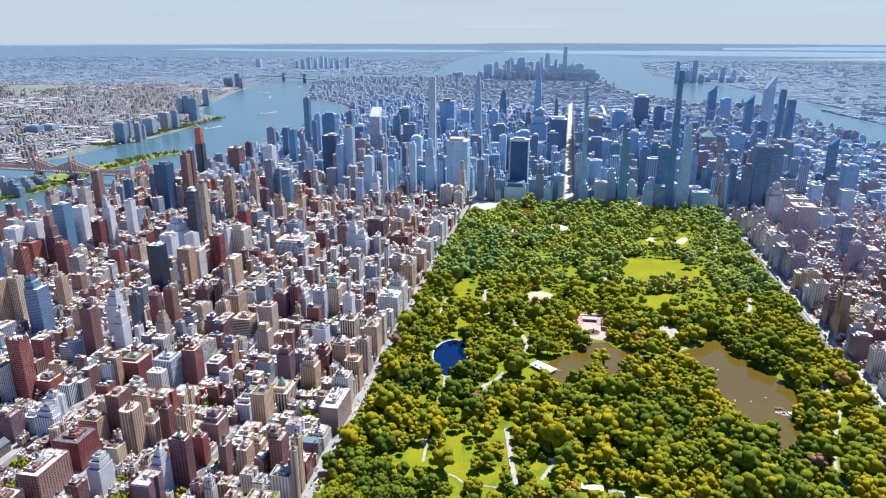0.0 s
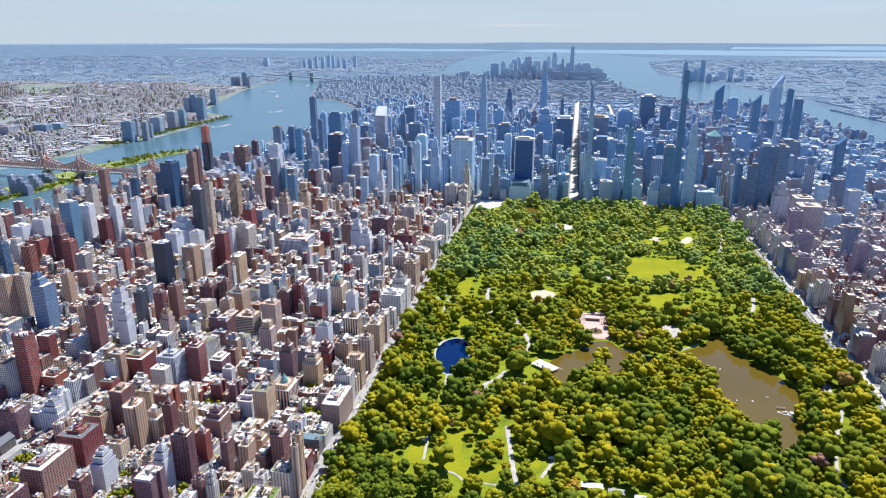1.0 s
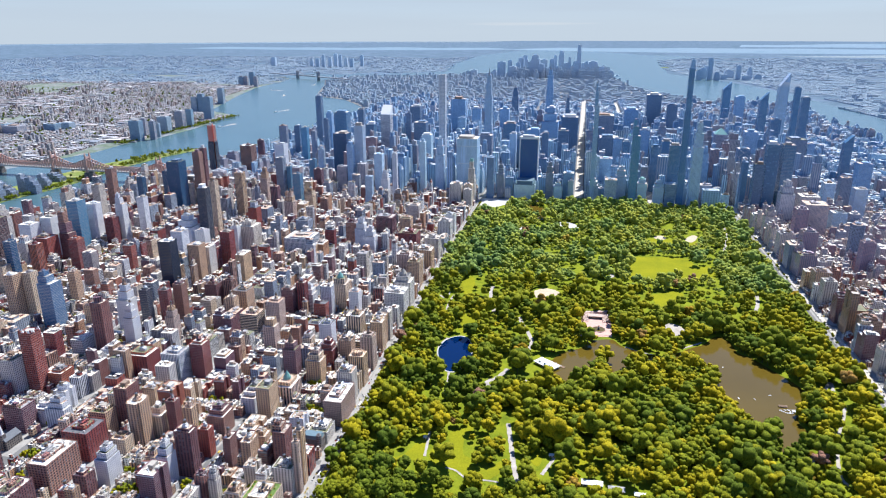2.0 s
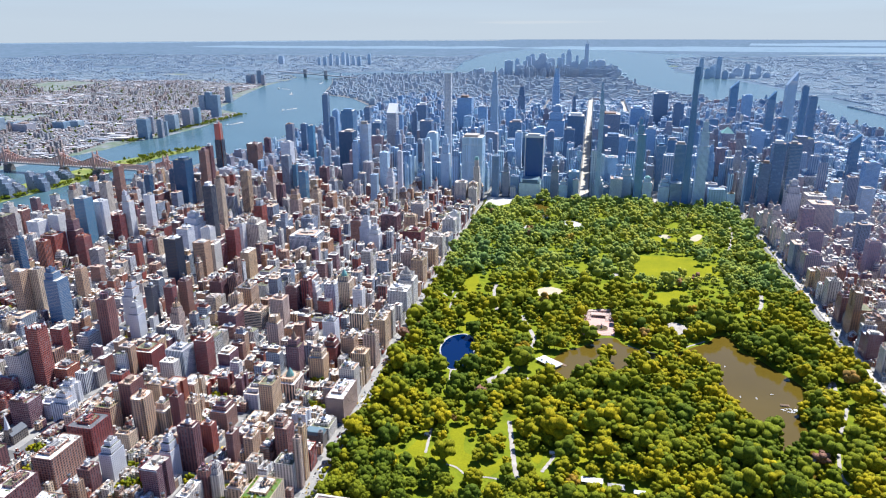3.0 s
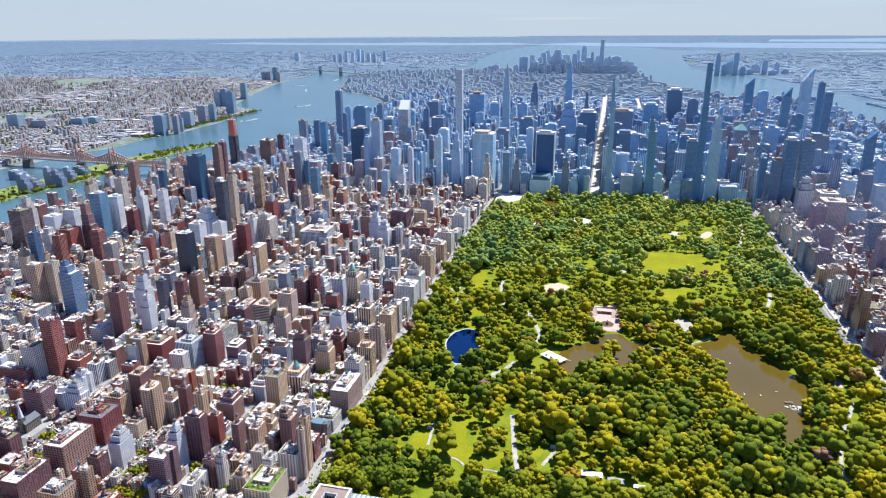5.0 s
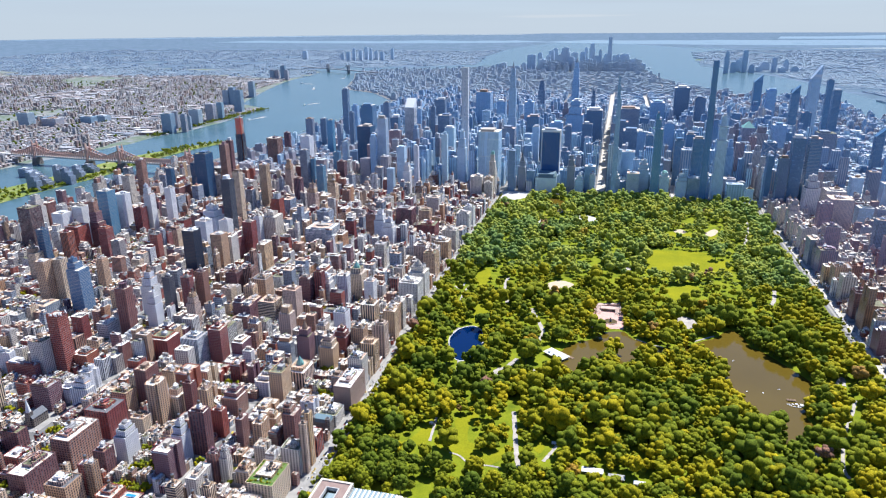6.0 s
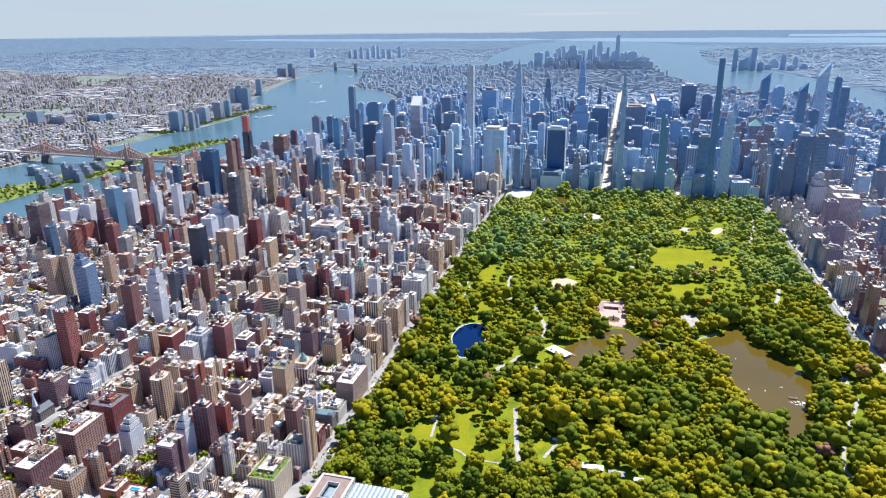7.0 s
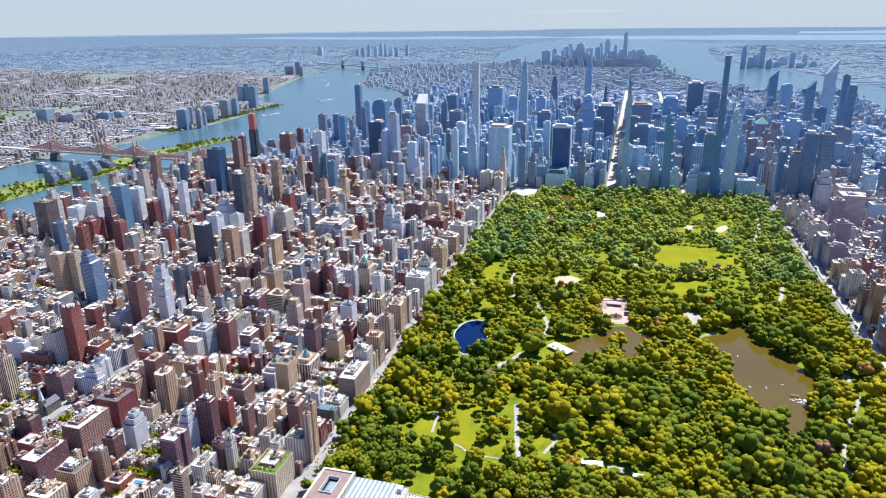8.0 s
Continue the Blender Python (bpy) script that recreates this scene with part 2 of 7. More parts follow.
WALL = {
    "tan": facade("tan_brick_wall", TAN),
    "red": facade("red_brick_wall", RED),
    "brown": facade("brown_brick_wall", BROWN),
    "limestone": facade("limestone_wall", PALE, bay=4.0, wide=0.4),
    "white": facade("white_brick_wall", WHITE, bay=4.2, wide=0.46, high=0.45, glass=(0.26, 0.29, 0.34)),
    "grey": facade("grey_concrete_wall", GREY, bay=3.0, wide=0.5, high=0.6),
    "dark": facade("dark_bronze_curtain_wall", [(0.04, 0.04, 0.05), (0.055, 0.05, 0.055)], bay=1.8, wide=0.8, high=0.7, glass=(0.035, 0.055, 0.10), rough=0.4, gloss=0.2, blind=0.0, weather=0.1),
    "band": facade("striped_office_wall", [(0.66, 0.70, 0.76)], bay=3.0, floor=40, wide=0.5, high=0.97, glass=(0.06, 0.09, 0.13)),
    "glass": facade("blue_glass_curtain_wall", [(0.15, 0.22, 0.31), (0.24, 0.30, 0.37)], bay=2.0, wide=0.86, high=0.76, glass=(0.06, 0.15, 0.30), rough=0.35, gloss=0.2, blind=0.0, weather=0.1),
    "glassteal": facade("teal_glass_curtain_wall", [(0.16, 0.25, 0.30)], bay=2.4, wide=0.86, high=0.74, glass=(0.07, 0.21, 0.37), rough=0.35, gloss=0.2, blind=0.0, weather=0.1),
    "glassdark": facade("dark_blue_glass_curtain_wall", [(0.055, 0.11, 0.19), (0.045, 0.09, 0.16), (0.075, 0.14, 0.23)], bay=2.2, wide=0.88, high=0.8, glass=(0.035, 0.095, 0.19), rough=0.35, gloss=0.2, blind=0.04, weather=0.1),
    "glasslight": facade("pale_glass_curtain_wall", [(0.46, 0.53, 0.60), (0.38, 0.48, 0.55)], bay=2.6, wide=0.7, high=0.66, glass=(0.30, 0.43, 0.58), rough=0.35, gloss=0.2),
    "alum": facade("white_aluminium_striped_wall", [(0.68, 0.70, 0.73)], bay=60, floor=3.9, wide=0.98, high=0.42, glass=(0.08, 0.10, 0.13), rough=0.4),
    "lattice": facade("white_concrete_lattice_wall", [(0.66, 0.67, 0.68)], bay=4.7, floor=4.7, wide=0.62, high=0.62, glass=(0.28, 0.36, 0.46)),
    "marble": facade("white_marble_ribbed_wall", [(0.62, 0.64, 0.68)], bay=3.0, floor=60, wide=0.42, high=0.98, glass=(0.10, 0.12, 0.16)),
    "solow": facade("black_glass_slope", [(0.02, 0.06, 0.15)], bay=1.6, wide=0.9, high=0.9, glass=(0.03, 0.11, 0.30), rough=0.3, gloss=0.2, blind=0.0),
    "pink": facade("rose_granite_wall", [(0.42, 0.27, 0.22), (0.46, 0.33, 0.28)], bay=3.0),
    "copper": facade("orange_brown_brick_wall", [(0.36, 0.20, 0.11), (0.40, 0.24, 0.14)], bay=3.4),
    "stone": facade("dark_ornate_stone_wall", [(0.20, 0.17, 0.15)], bay=3.6),
    "plaza": facade("pale_hotel_wall", [(0.60, 0.60, 0.58)], bay=3.4, wide=0.36),
}
# midtown's stone, concrete, glass and cladding, with blue haze put into the colours
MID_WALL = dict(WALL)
MID_WALL["tan"] = facade("hazed_buff_office_wall", [(0.515, 0.615, 0.686), (0.46, 0.57, 0.66)], bay=3.6, glass=(0.092, 0.167, 0.263))
MID_WALL["brown"] = facade("hazed_brown_office_wall", [(0.276, 0.312, 0.391), (0.313, 0.357, 0.442)], bay=3.6, glass=(0.055, 0.111, 0.199), blind=0.05)
MID_WALL["limestone"] = facade("hazed_grey_limestone_wall", [(0.534, 0.704, 0.86), (0.57, 0.727, 0.86)], bay=3.4, wide=0.4, glass=(0.147, 0.256, 0.404))
MID_WALL["white"] = facade("hazed_white_wall", [(0.644, 0.82, 0.86), (0.607, 0.794, 0.86)], bay=3.8, glass=(0.184, 0.324, 0.481))
MID_WALL["grey"] = facade("hazed_grey_office_wall", [(0.35, 0.514, 0.711), (0.405, 0.581, 0.775), (0.304, 0.469, 0.673)], bay=3.2, wide=0.5, high=0.6, glass=(0.101, 0.2, 0.353))
MID_WALL["dark"] = facade("hazed_dark_curtain_wall", [(0.13, 0.21, 0.32), (0.155, 0.235, 0.345)], bay=3.6, wide=0.7, high=0.7, glass=(0.085, 0.15, 0.255), rough=0.4, gloss=0.2, blind=0.06, weather=0.15)
MID_WALL["glassdark"] = facade("hazed_navy_curtain_wall", [(0.13, 0.24, 0.37), (0.105, 0.21, 0.33), (0.16, 0.28, 0.41)], bay=4.4, floor=4.2, wide=0.8, high=0.72, glass=(0.08, 0.175, 0.30), rough=0.35, gloss=0.2, blind=0.08, weather=0.15)
MID_WALL["plaza"] = facade("hazed_hotel_wall", [(0.662, 0.82, 0.86)], bay=3.4, wide=0.36, glass=(0.166, 0.279, 0.404))
MID_WALL["marble"] = facade("hazed_grey_marble_ribbed_wall", [(0.515, 0.716, 0.86)], bay=3.0, floor=60, wide=0.42, high=0.98, glass=(0.23, 0.368, 0.532))
MID_WALL["glassteal"] = facade("hazed_teal_curtain_wall", [(0.184, 0.368, 0.532)], bay=2.4, wide=0.86, high=0.74, glass=(0.083, 0.234, 0.391), rough=0.35, gloss=0.2, blind=0.05, weather=0.1)
MID_WALL["glass"] = facade("hazed_blue_curtain_wall", [(0.212, 0.357, 0.545), (0.166, 0.301, 0.481)], bay=2.0, wide=0.86, high=0.76, glass=(0.083, 0.2, 0.378), rough=0.35, gloss=0.2, blind=0.05, weather=0.1)
MID_WALL["pink"] = facade("hazed_rose_granite_wall", [(0.423, 0.436, 0.532)], bay=3.0)
# west side near the park's corner: haze is mixed into the wall colours
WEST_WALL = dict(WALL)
WEST_WALL["tan"] = facade("hazed_buff_brick_wall", [(0.64, 0.52, 0.48), (0.56, 0.46, 0.45), (0.66, 0.57, 0.52)], glass=(0.14, 0.18, 0.25))
WEST_WALL["brown"] = facade("hazed_brown_brick_wall", [(0.38, 0.26, 0.30), (0.44, 0.33, 0.36), (0.34, 0.25, 0.32)], glass=(0.12, 0.16, 0.23))
WEST_WALL["red"] = facade("hazed_red_brick_wall", [(0.46, 0.18, 0.17), (0.40, 0.18, 0.20)], glass=(0.12, 0.15, 0.22))
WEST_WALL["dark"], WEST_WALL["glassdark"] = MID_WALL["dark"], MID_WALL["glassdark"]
WEST_WALL["limestone"] = facade("hazed_limestone_wall", [(0.62, 0.62, 0.66), (0.58, 0.57, 0.61)], bay=4.0, wide=0.4, glass=(0.15, 0.20, 0.28))
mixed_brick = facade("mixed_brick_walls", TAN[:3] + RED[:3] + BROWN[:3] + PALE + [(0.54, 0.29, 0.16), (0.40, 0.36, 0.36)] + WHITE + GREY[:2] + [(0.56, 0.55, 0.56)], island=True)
# brick of the joined blocks, paled and cooled to hold haze in its colour
flank_brick = facade("hazed_brick_walls", [(0.54, 0.50, 0.49), (0.46, 0.37, 0.37), (0.58, 0.56, 0.56), (0.40, 0.31, 0.33), (0.62, 0.58, 0.54), (0.34, 0.30, 0.35), (0.50, 0.46, 0.48), (0.42, 0.27, 0.27)], bay=4.5, glass=(0.10, 0.13, 0.18), island=True)
west_brick = facade("hazed_west_brick_walls", [(0.54, 0.50, 0.49), (0.46, 0.22, 0.20), (0.60, 0.56, 0.56), (0.40, 0.29, 0.33), (0.64, 0.54, 0.46), (0.38, 0.19, 0.21), (0.56, 0.44, 0.40), (0.42, 0.27, 0.27), (0.34, 0.37, 0.46)], bay=4.0, glass=(0.13, 0.16, 0.22), island=True)
# bluish haze is built into the midtown palette
mixed_midtown = facade("hazed_midtown_walls", [(0.405, 0.592, 0.814), (0.497, 0.66, 0.814), (0.156, 0.29, 0.481), (0.534, 0.727, 0.86), (0.12, 0.234, 0.404), (0.589, 0.772, 0.86), (0.258, 0.424, 0.634), (0.405, 0.424, 0.494), (0.534, 0.615, 0.66), (0.147, 0.279, 0.468), (0.368, 0.559, 0.788), (0.313, 0.29, 0.34), (0.313, 0.402, 0.532)], bay=6.5, floor=5.5, wide=0.5, high=0.6, glass=(0.14, 0.22, 0.33), blind=0.1, island=True, strips=0.55)
mixed_borough = facade("mixed_low_building_walls", [(0.40, 0.40, 0.42), (0.36, 0.30, 0.28), (0.50, 0.48, 0.46), (0.30, 0.22, 0.20), (0.46, 0.38, 0.33)], bay=6, floor=5, island=True)
# far districts and towers: distance haze is painted in as pale blue-grey
far_grey = facade("hazed_old_town_walls", [(0.38, 0.46, 0.55), (0.42, 0.47, 0.54), (0.45, 0.51, 0.58), (0.36, 0.43, 0.51), (0.48, 0.52, 0.56)], bay=5, floor=5, glass=(0.28, 0.36, 0.45), island=True)
tower_wall_far = facade("hazed_office_tower_walls", [(0.44, 0.54, 0.64), (0.50, 0.59, 0.68), (0.40, 0.51, 0.62), (0.54, 0.62, 0.69)], bay=6, floor=6, wide=0.6, high=0.6, glass=(0.32, 0.42, 0.53))
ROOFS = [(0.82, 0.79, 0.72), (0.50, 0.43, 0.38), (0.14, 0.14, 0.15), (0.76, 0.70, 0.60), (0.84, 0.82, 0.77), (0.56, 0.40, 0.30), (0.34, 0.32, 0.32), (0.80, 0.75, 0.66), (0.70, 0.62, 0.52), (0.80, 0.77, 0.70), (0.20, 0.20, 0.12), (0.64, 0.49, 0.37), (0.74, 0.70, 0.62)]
# the hills' blue is haze laid into their base colour
far_slope = surface("hazed_wooded_hills", [(0.12, 0.19, 0.25), (0.16, 0.23, 0.29), (0.14, 0.21, 0.26)], 0.002, 0.02, 0.95)
roof_felt = surface("roof_felt", ROOFS, 0.15, 1.2, 0.8, island=False, patches=0.16)
roof_mixed = surface("mixed_roof_felt", ROOFS, 0.15, 1.2, 0.8, island=True, patches=0.16)
# cool roof tones take in the haze over midtown
roof_midtown = surface("hazed_office_roofs", [(0.46, 0.54, 0.62), (0.30, 0.38, 0.47), (0.18, 0.25, 0.34), (0.54, 0.62, 0.68), (0.66, 0.72, 0.76), (0.24, 0.32, 0.42), (0.42, 0.42, 0.45), (0.50, 0.50, 0.50)], 0.15, 1.2, 0.8, island=True, patches=0.12)
# far roofs, low in contrast and bluish to carry the haze
roof_far = surface("hazed_low_roofs", [(0.22, 0.285, 0.345), (0.20, 0.265, 0.32), (0.24, 0.30, 0.355), (0.19, 0.25, 0.305), (0.255, 0.29, 0.33), (0.185, 0.245, 0.30), (0.32, 0.375, 0.42), (0.265, 0.325, 0.375), (0.235, 0.26, 0.30), (0.18, 0.245, 0.27)], 0.03, 0.2, 0.95, island=True, spec=0.05)
roof_queens = surface("mixed_shed_roofs", [(0.38, 0.38, 0.40), (0.22, 0.24, 0.28), (0.32, 0.28, 0.29), (0.19, 0.22, 0.21), (0.56, 0.56, 0.57), (0.36, 0.29, 0.28), (0.24, 0.26, 0.30), (0.44, 0.40, 0.38), (0.66, 0.66, 0.66), (0.20, 0.23, 0.26), (0.28, 0.28, 0.31), (0.30, 0.25, 0.25)], 0.03, 0.2, 0.8, island=True)
roof_green = surface("planted_roof", [(0.05, 0.12, 0.02), (0.10, 0.17, 0.03), (0.2, 0.2, 0.1)], 0.25, 1.5, 0.9)
plant_room = surface("rooftop_plant_paint", [(0.60, 0.60, 0.60), (0.42, 0.38, 0.33), (0.28, 0.20, 0.15), (0.70, 0.71, 0.73), (0.34, 0.33, 0.33)], 0.3, 2.0, 0.75, island=False)
clutter_paint = surface("rooftop_clutter_paint", [(0.80, 0.80, 0.79), (0.30, 0.17, 0.11), (0.09, 0.13, 0.03), (0.66, 0.66, 0.66), (0.20, 0.19, 0.19), (0.40, 0.30, 0.24), (0.76, 0.77, 0.78), (0.10, 0.10, 0.11), (0.50, 0.48, 0.45)], 0.3, 2.0, 0.7, island=True)
timber = surface("weathered_tank_timber", [(0.16, 0.10, 0.06), (0.24, 0.17, 0.11)], 0.5, 4.0, 0.85)
steel = surface("grey_steel", [(0.25, 0.26, 0.28), (0.36, 0.36, 0.37)], 0.4, 3.0, 0.5)
mansard_slate = surface("grey_green_roof_slates", [(0.10, 0.16, 0.19), (0.15, 0.21, 0.24)], 0.3, 2.0, 0.5)
riverside_wall = facade("glassy_riverside_walls", [(0.30, 0.42, 0.50), (0.36, 0.43, 0.49), (0.22, 0.32, 0.42), (0.40, 0.36, 0.38)], bay=4, floor=4, wide=0.6, high=0.6, glass=(0.14, 0.22, 0.30))
island_grass = surface("meadow_grass", [(0.26, 0.26, 0.05), (0.13, 0.18, 0.03), (0.38, 0.33, 0.16)], 0.02, 0.3, 0.9)
verdigris = surface("green_copper_sheet", [(0.17, 0.36, 0.33), (0.24, 0.45, 0.40)], 0.3, 2.0, 0.6)
slate = surface("slate_sheet", [(0.07, 0.08, 0.10), (0.12, 0.13, 0.15)], 0.4, 2.0, 0.6)
concrete = surface("pale_concrete", [(0.40, 0.39, 0.37), (0.52, 0.50, 0.47)], 0.05, 0.8, 0.85)
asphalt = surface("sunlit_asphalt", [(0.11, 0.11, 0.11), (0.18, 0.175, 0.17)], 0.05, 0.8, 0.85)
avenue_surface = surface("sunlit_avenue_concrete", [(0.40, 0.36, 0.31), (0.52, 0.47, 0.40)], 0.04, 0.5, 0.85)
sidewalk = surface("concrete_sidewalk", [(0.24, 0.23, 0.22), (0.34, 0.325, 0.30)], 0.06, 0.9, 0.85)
court = surface("back_courts", [(0.06, 0.09, 0.03), (0.20, 0.18, 0.16), (0.10, 0.15, 0.04)], 0.06, 0.5, 0.9)
gravel = surface("pale_gravel_path", [(0.28, 0.25, 0.23), (0.46, 0.42, 0.38)], 0.1, 0.9, 0.9)
terrace_stone = surface("rosy_sandstone", [(0.42, 0.30, 0.25), (0.54, 0.42, 0.36)], 0.2, 1.5, 0.85)
sand = surface("ball_field_sand", [(0.42, 0.34, 0.24), (0.52, 0.43, 0.31)], 0.1, 1.0, 0.9)
rosy_roof = surface("rosy_stone_roof", [(0.22, 0.15, 0.125), (0.30, 0.22, 0.19)], 0.15, 1.2, 0.85)
brick_paving = surface("rose_brick_paving", [(0.50, 0.29, 0.24), (0.60, 0.39, 0.33)], 0.15, 1.2, 0.85)
lawn = surface("mown_lawn", [(0.175, 0.19, 0.008), (0.26, 0.25, 0.008)], 0.02, 0.35, 0.95, spec=0.05)
undergrowth = surface("park_grass_and_undergrowth", [(0.10, 0.135, 0.008), (0.17, 0.20, 0.008), (0.23, 0.245, 0.012)], 0.04, 0.5, 0.95, spec=0.1)
far_ground = surface("grey_yards_and_streets", [(0.17, 0.19, 0.21), (0.23, 0.24, 0.26), (0.12, 0.16, 0.11), (0.27, 0.26, 0.26), (0.14, 0.18, 0.14)], 0.006, 0.05, 1.0, spec=0.0)
# ground out to the horizon, tinted blue for haze
hazed_city_ground = surface("hazed_city_ground", [(0.095, 0.135, 0.19), (0.135, 0.18, 0.24), (0.095, 0.14, 0.18), (0.165, 0.21, 0.27)], 0.0022, 0.02, 1.0, spec=0.0)
bark = surface("tree_bark", [(0.08, 0.06, 0.045), (0.13, 0.10, 0.075)], 0.5, 5.0, 0.95)
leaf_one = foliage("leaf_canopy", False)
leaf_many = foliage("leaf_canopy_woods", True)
leaf_hazed = foliage("hazed_canopy_woods", True, HAZED_LEAVES)
river = water("river_water", (0.065, 0.12, 0.14), 0.26, 0.06, 0.02)
sea = water("open_sea_water", (0.16, 0.20, 0.22), 0.12, 0.01, 0.01)
lake_water = water("green_brown_lake_water", (0.105, 0.072, 0.010), 0.10, 0.1, 0.08)
pond_water = water("deep_blue_pond_water", (0.001, 0.011, 0.058), 0.06, 0.04, 0.1)
white_paint = surface("white_paint", [(0.74, 0.74, 0.73), (0.80, 0.80, 0.79)], 0.3, 3.0, 0.5)
bridge_paint = surface("tan_bridge_paint", [(0.50, 0.30, 0.24), (0.58, 0.38, 0.31)], 0.1, 1.0, 0.6)
crane_red = surface("red_hoist_paint", [(0.62, 0.10, 0.06), (0.70, 0.16, 0.10)], 0.3, 2.0, 0.5)
pool_water = surface("bright_blue_pool", [(0.03, 0.22, 0.55), (0.05, 0.28, 0.62)], 0.3, 2.0, 0.1)
glass_roof = surface("pale_glass_roof", [(0.22, 0.28, 0.30), (0.30, 0.37, 0.39)], 0.2, 2.0, 0.25, spec=0.4)
car_paint = surface("car_paint", [(0.75, 0.75, 0.75), (0.04, 0.04, 0.045), (0.80, 0.55, 0.03), (0.30, 0.31, 0.33), (0.55, 0.06, 0.05), (0.7, 0.7, 0.72), (0.05, 0.09, 0.2)], 1.0, 5.0, 0.3, island=False, spec=0.6)
car_many = surface("car_paint_mixed", [(0.75, 0.75, 0.75), (0.04, 0.04, 0.045), (0.80, 0.55, 0.03), (0.30, 0.31, 0.33), (0.7, 0.7, 0.72)], 1.0, 5.0, 0.3, island=True, spec=0.6)
dark_glass = surface("dark_window_glass", [(0.015, 0.018, 0.02), (0.03, 0.035, 0.04)], 0.5, 3.0, 0.1, spec=0.6)

# ---- geometry helpers: all lengths are real metres, brought to the model's scale as each mesh is made ----
class Geo:
    """Vertices, faces, UVs in metres and material slots of one mesh."""

    def __init__(self):
        self.v, self.f, self.uv, self.m = [], [], [], []
        self.su, self.sv = 1.0, 1.0

    def face(self, points, uvs=None, slot=0):
        n = len(self.v)
        self.v += points
        self.f.append(tuple(range(n, n + len(points))))
        self.uv += uvs or [(p[0], p[1]) for p in points]
        self.m.append(slot)

    def shell(self, rings, slots, caps=(False, True), shift=0.0):
        """Walls between rings of points that lie one above the other, closed at the bottom or the top."""
        n, k = len(self.v), len(rings[0])
        for r in rings:
            self.v += list(r)
        for i in range(len(rings) - 1):
            along = shift
            for j in range(k):
                a, b = rings[i][j], rings[i][(j + 1) % k]
                c = rings[i + 1][j]
                size = math.hypot(b[0] - a[0], b[1] - a[1])
                self.f.append((n + i * k + j, n + i * k + (j + 1) % k, n + (i + 1) * k + (j + 1) % k, n + (i + 1) * k + j))
                self.uv += [(along * self.su, a[2] * self.sv), ((along + size) * self.su, b[2] * self.sv), ((along + size) * self.su, c[2] * self.sv), (along * self.su, c[2] * self.sv)]
                self.m.append(slots[i] if isinstance(slots, (list, tuple)) else slots)
                along += size
        if caps[1]:
            top = n + (len(rings) - 1) * k
            self.f.append(tuple(range(top, top + k)))
            self.uv += [(p[0] + shift, p[1]) for p in rings[-1]]
            self.m.append(slots[-1] if isinstance(slots, (list, tuple)) else slots)
        if caps[0]:
            self.f.append(tuple(range(n + k - 1, n - 1, -1)))
            self.uv += [(p[0], p[1]) for p in reversed(rings[0])]
            self.m.append(slots[0] if isinstance(slots, (list, tuple)) else slots)
        return self

    def box(self, x0, x1, y0, y1, z0, z1, slot=0, shift=0.0):
        return self.shell([rect(x0, x1, y0, y1, z0), rect(x0, x1, y0, y1, z1)], slot, (True, True), shift)

    def tube(self, x, y, z0, z1, r0, r1, sides=10, slot=0):
        return self.shell([circle(x, y, z0, r0, sides), circle(x, y, z1, r1, sides)], slot, (True, True))

    def parapet(self, outline, z0, z1, lip=0.45, drop=1.1, shift=0.0):
        """Walls with a raised rim round the roof: outside, rim and the inner side down to the deck."""
        inner = []
        for i, p in enumerate(outline):
            a, b = Vector(p) - Vector(outline[i - 1]), Vector(outline[(i + 1) % len(outline)]) - Vector(p)
            na, nb = Vector((-a.y, a.x)).normalized(), Vector((-b.y, b.x)).normalized()
            off = lip * (na + nb) / max(0.3, 1 + na.dot(nb))
            inner.append((p[0] + off.x, p[1] + off.y))
        up = lambda pts, z: [(p[0], p[1], z) for p in pts]
        self.shell([up(outline, z0), up(outline, z1)], 0, (False, False), shift)
        n, k = len(self.v), len(outline)
        self.v += up(outline, z1) + up(inner, z1) + up(inner, z1 - drop)
        for i in (0, 1):
            for j in range(k):
                a, b = n + i * k + j, n + i * k + (j + 1) % k
                self.f.append((a, b, b + k, a + k))
                self.uv += [(0.0, 0.0)] * 4
                self.m.append(0)
        return up(inner, z1 - drop)


def rect(x0, x1, y0, y1, z):
    return [(x0, y0, z), (x1, y0, z), (x1, y1, z), (x0, y1, z)]


def circle(x, y, z, r, sides):
    return [(x + r * math.cos(2 * math.pi * (i + 0.5) / sides), y + r * math.sin(2 * math.pi * (i + 0.5) / sides), z) for i in range(sides)]


def make_mesh(name, g, materials, smoothed=False):
    me = bpy.data.meshes.new(name)
    me.from_pydata([(S * x, S * y, S * z) for x, y, z in g.v], [], g.f)
    for mat in (materials if isinstance(materials, (list, tuple)) else [materials]):
        me.materials.append(mat)
    me.uv_layers.new(name="UVMap").data.foreach_set("uv", np.array(g.uv, dtype=np.float32).ravel())
    me.polygons.foreach_set("material_index", np.array(g.m, dtype=np.int32))
    if smoothed:
        me.polygons.foreach_set("use_smooth", [True] * len(me.polygons))
    me.update()
    return me


def part(name, g, material, parent, label=""):
    """One mesh, a child of its thing or of another part."""
    ob = new(name, make_mesh(name, g, material))
    ob.parent = parent
    return tagged(ob, label) if label else ob


def share(name, me, parent, x=0, y=0, z=0):
    ob = new(name, me)
    ob.parent = parent
    ob.location = (S * x, S * y, S * z)
    return ob


def thing(name, x, y, label, category, group="", z=0.0):
    ob = new(name)
    ob.empty_display_size = 0.1
    ob.location = (S * x, S * y, S * z)
    return tagged(ob, label, category, group)


def setting(name, g, material, label, category):
    return tagged(new(name, make_mesh(name, g, material)), label, category, "", "structure")


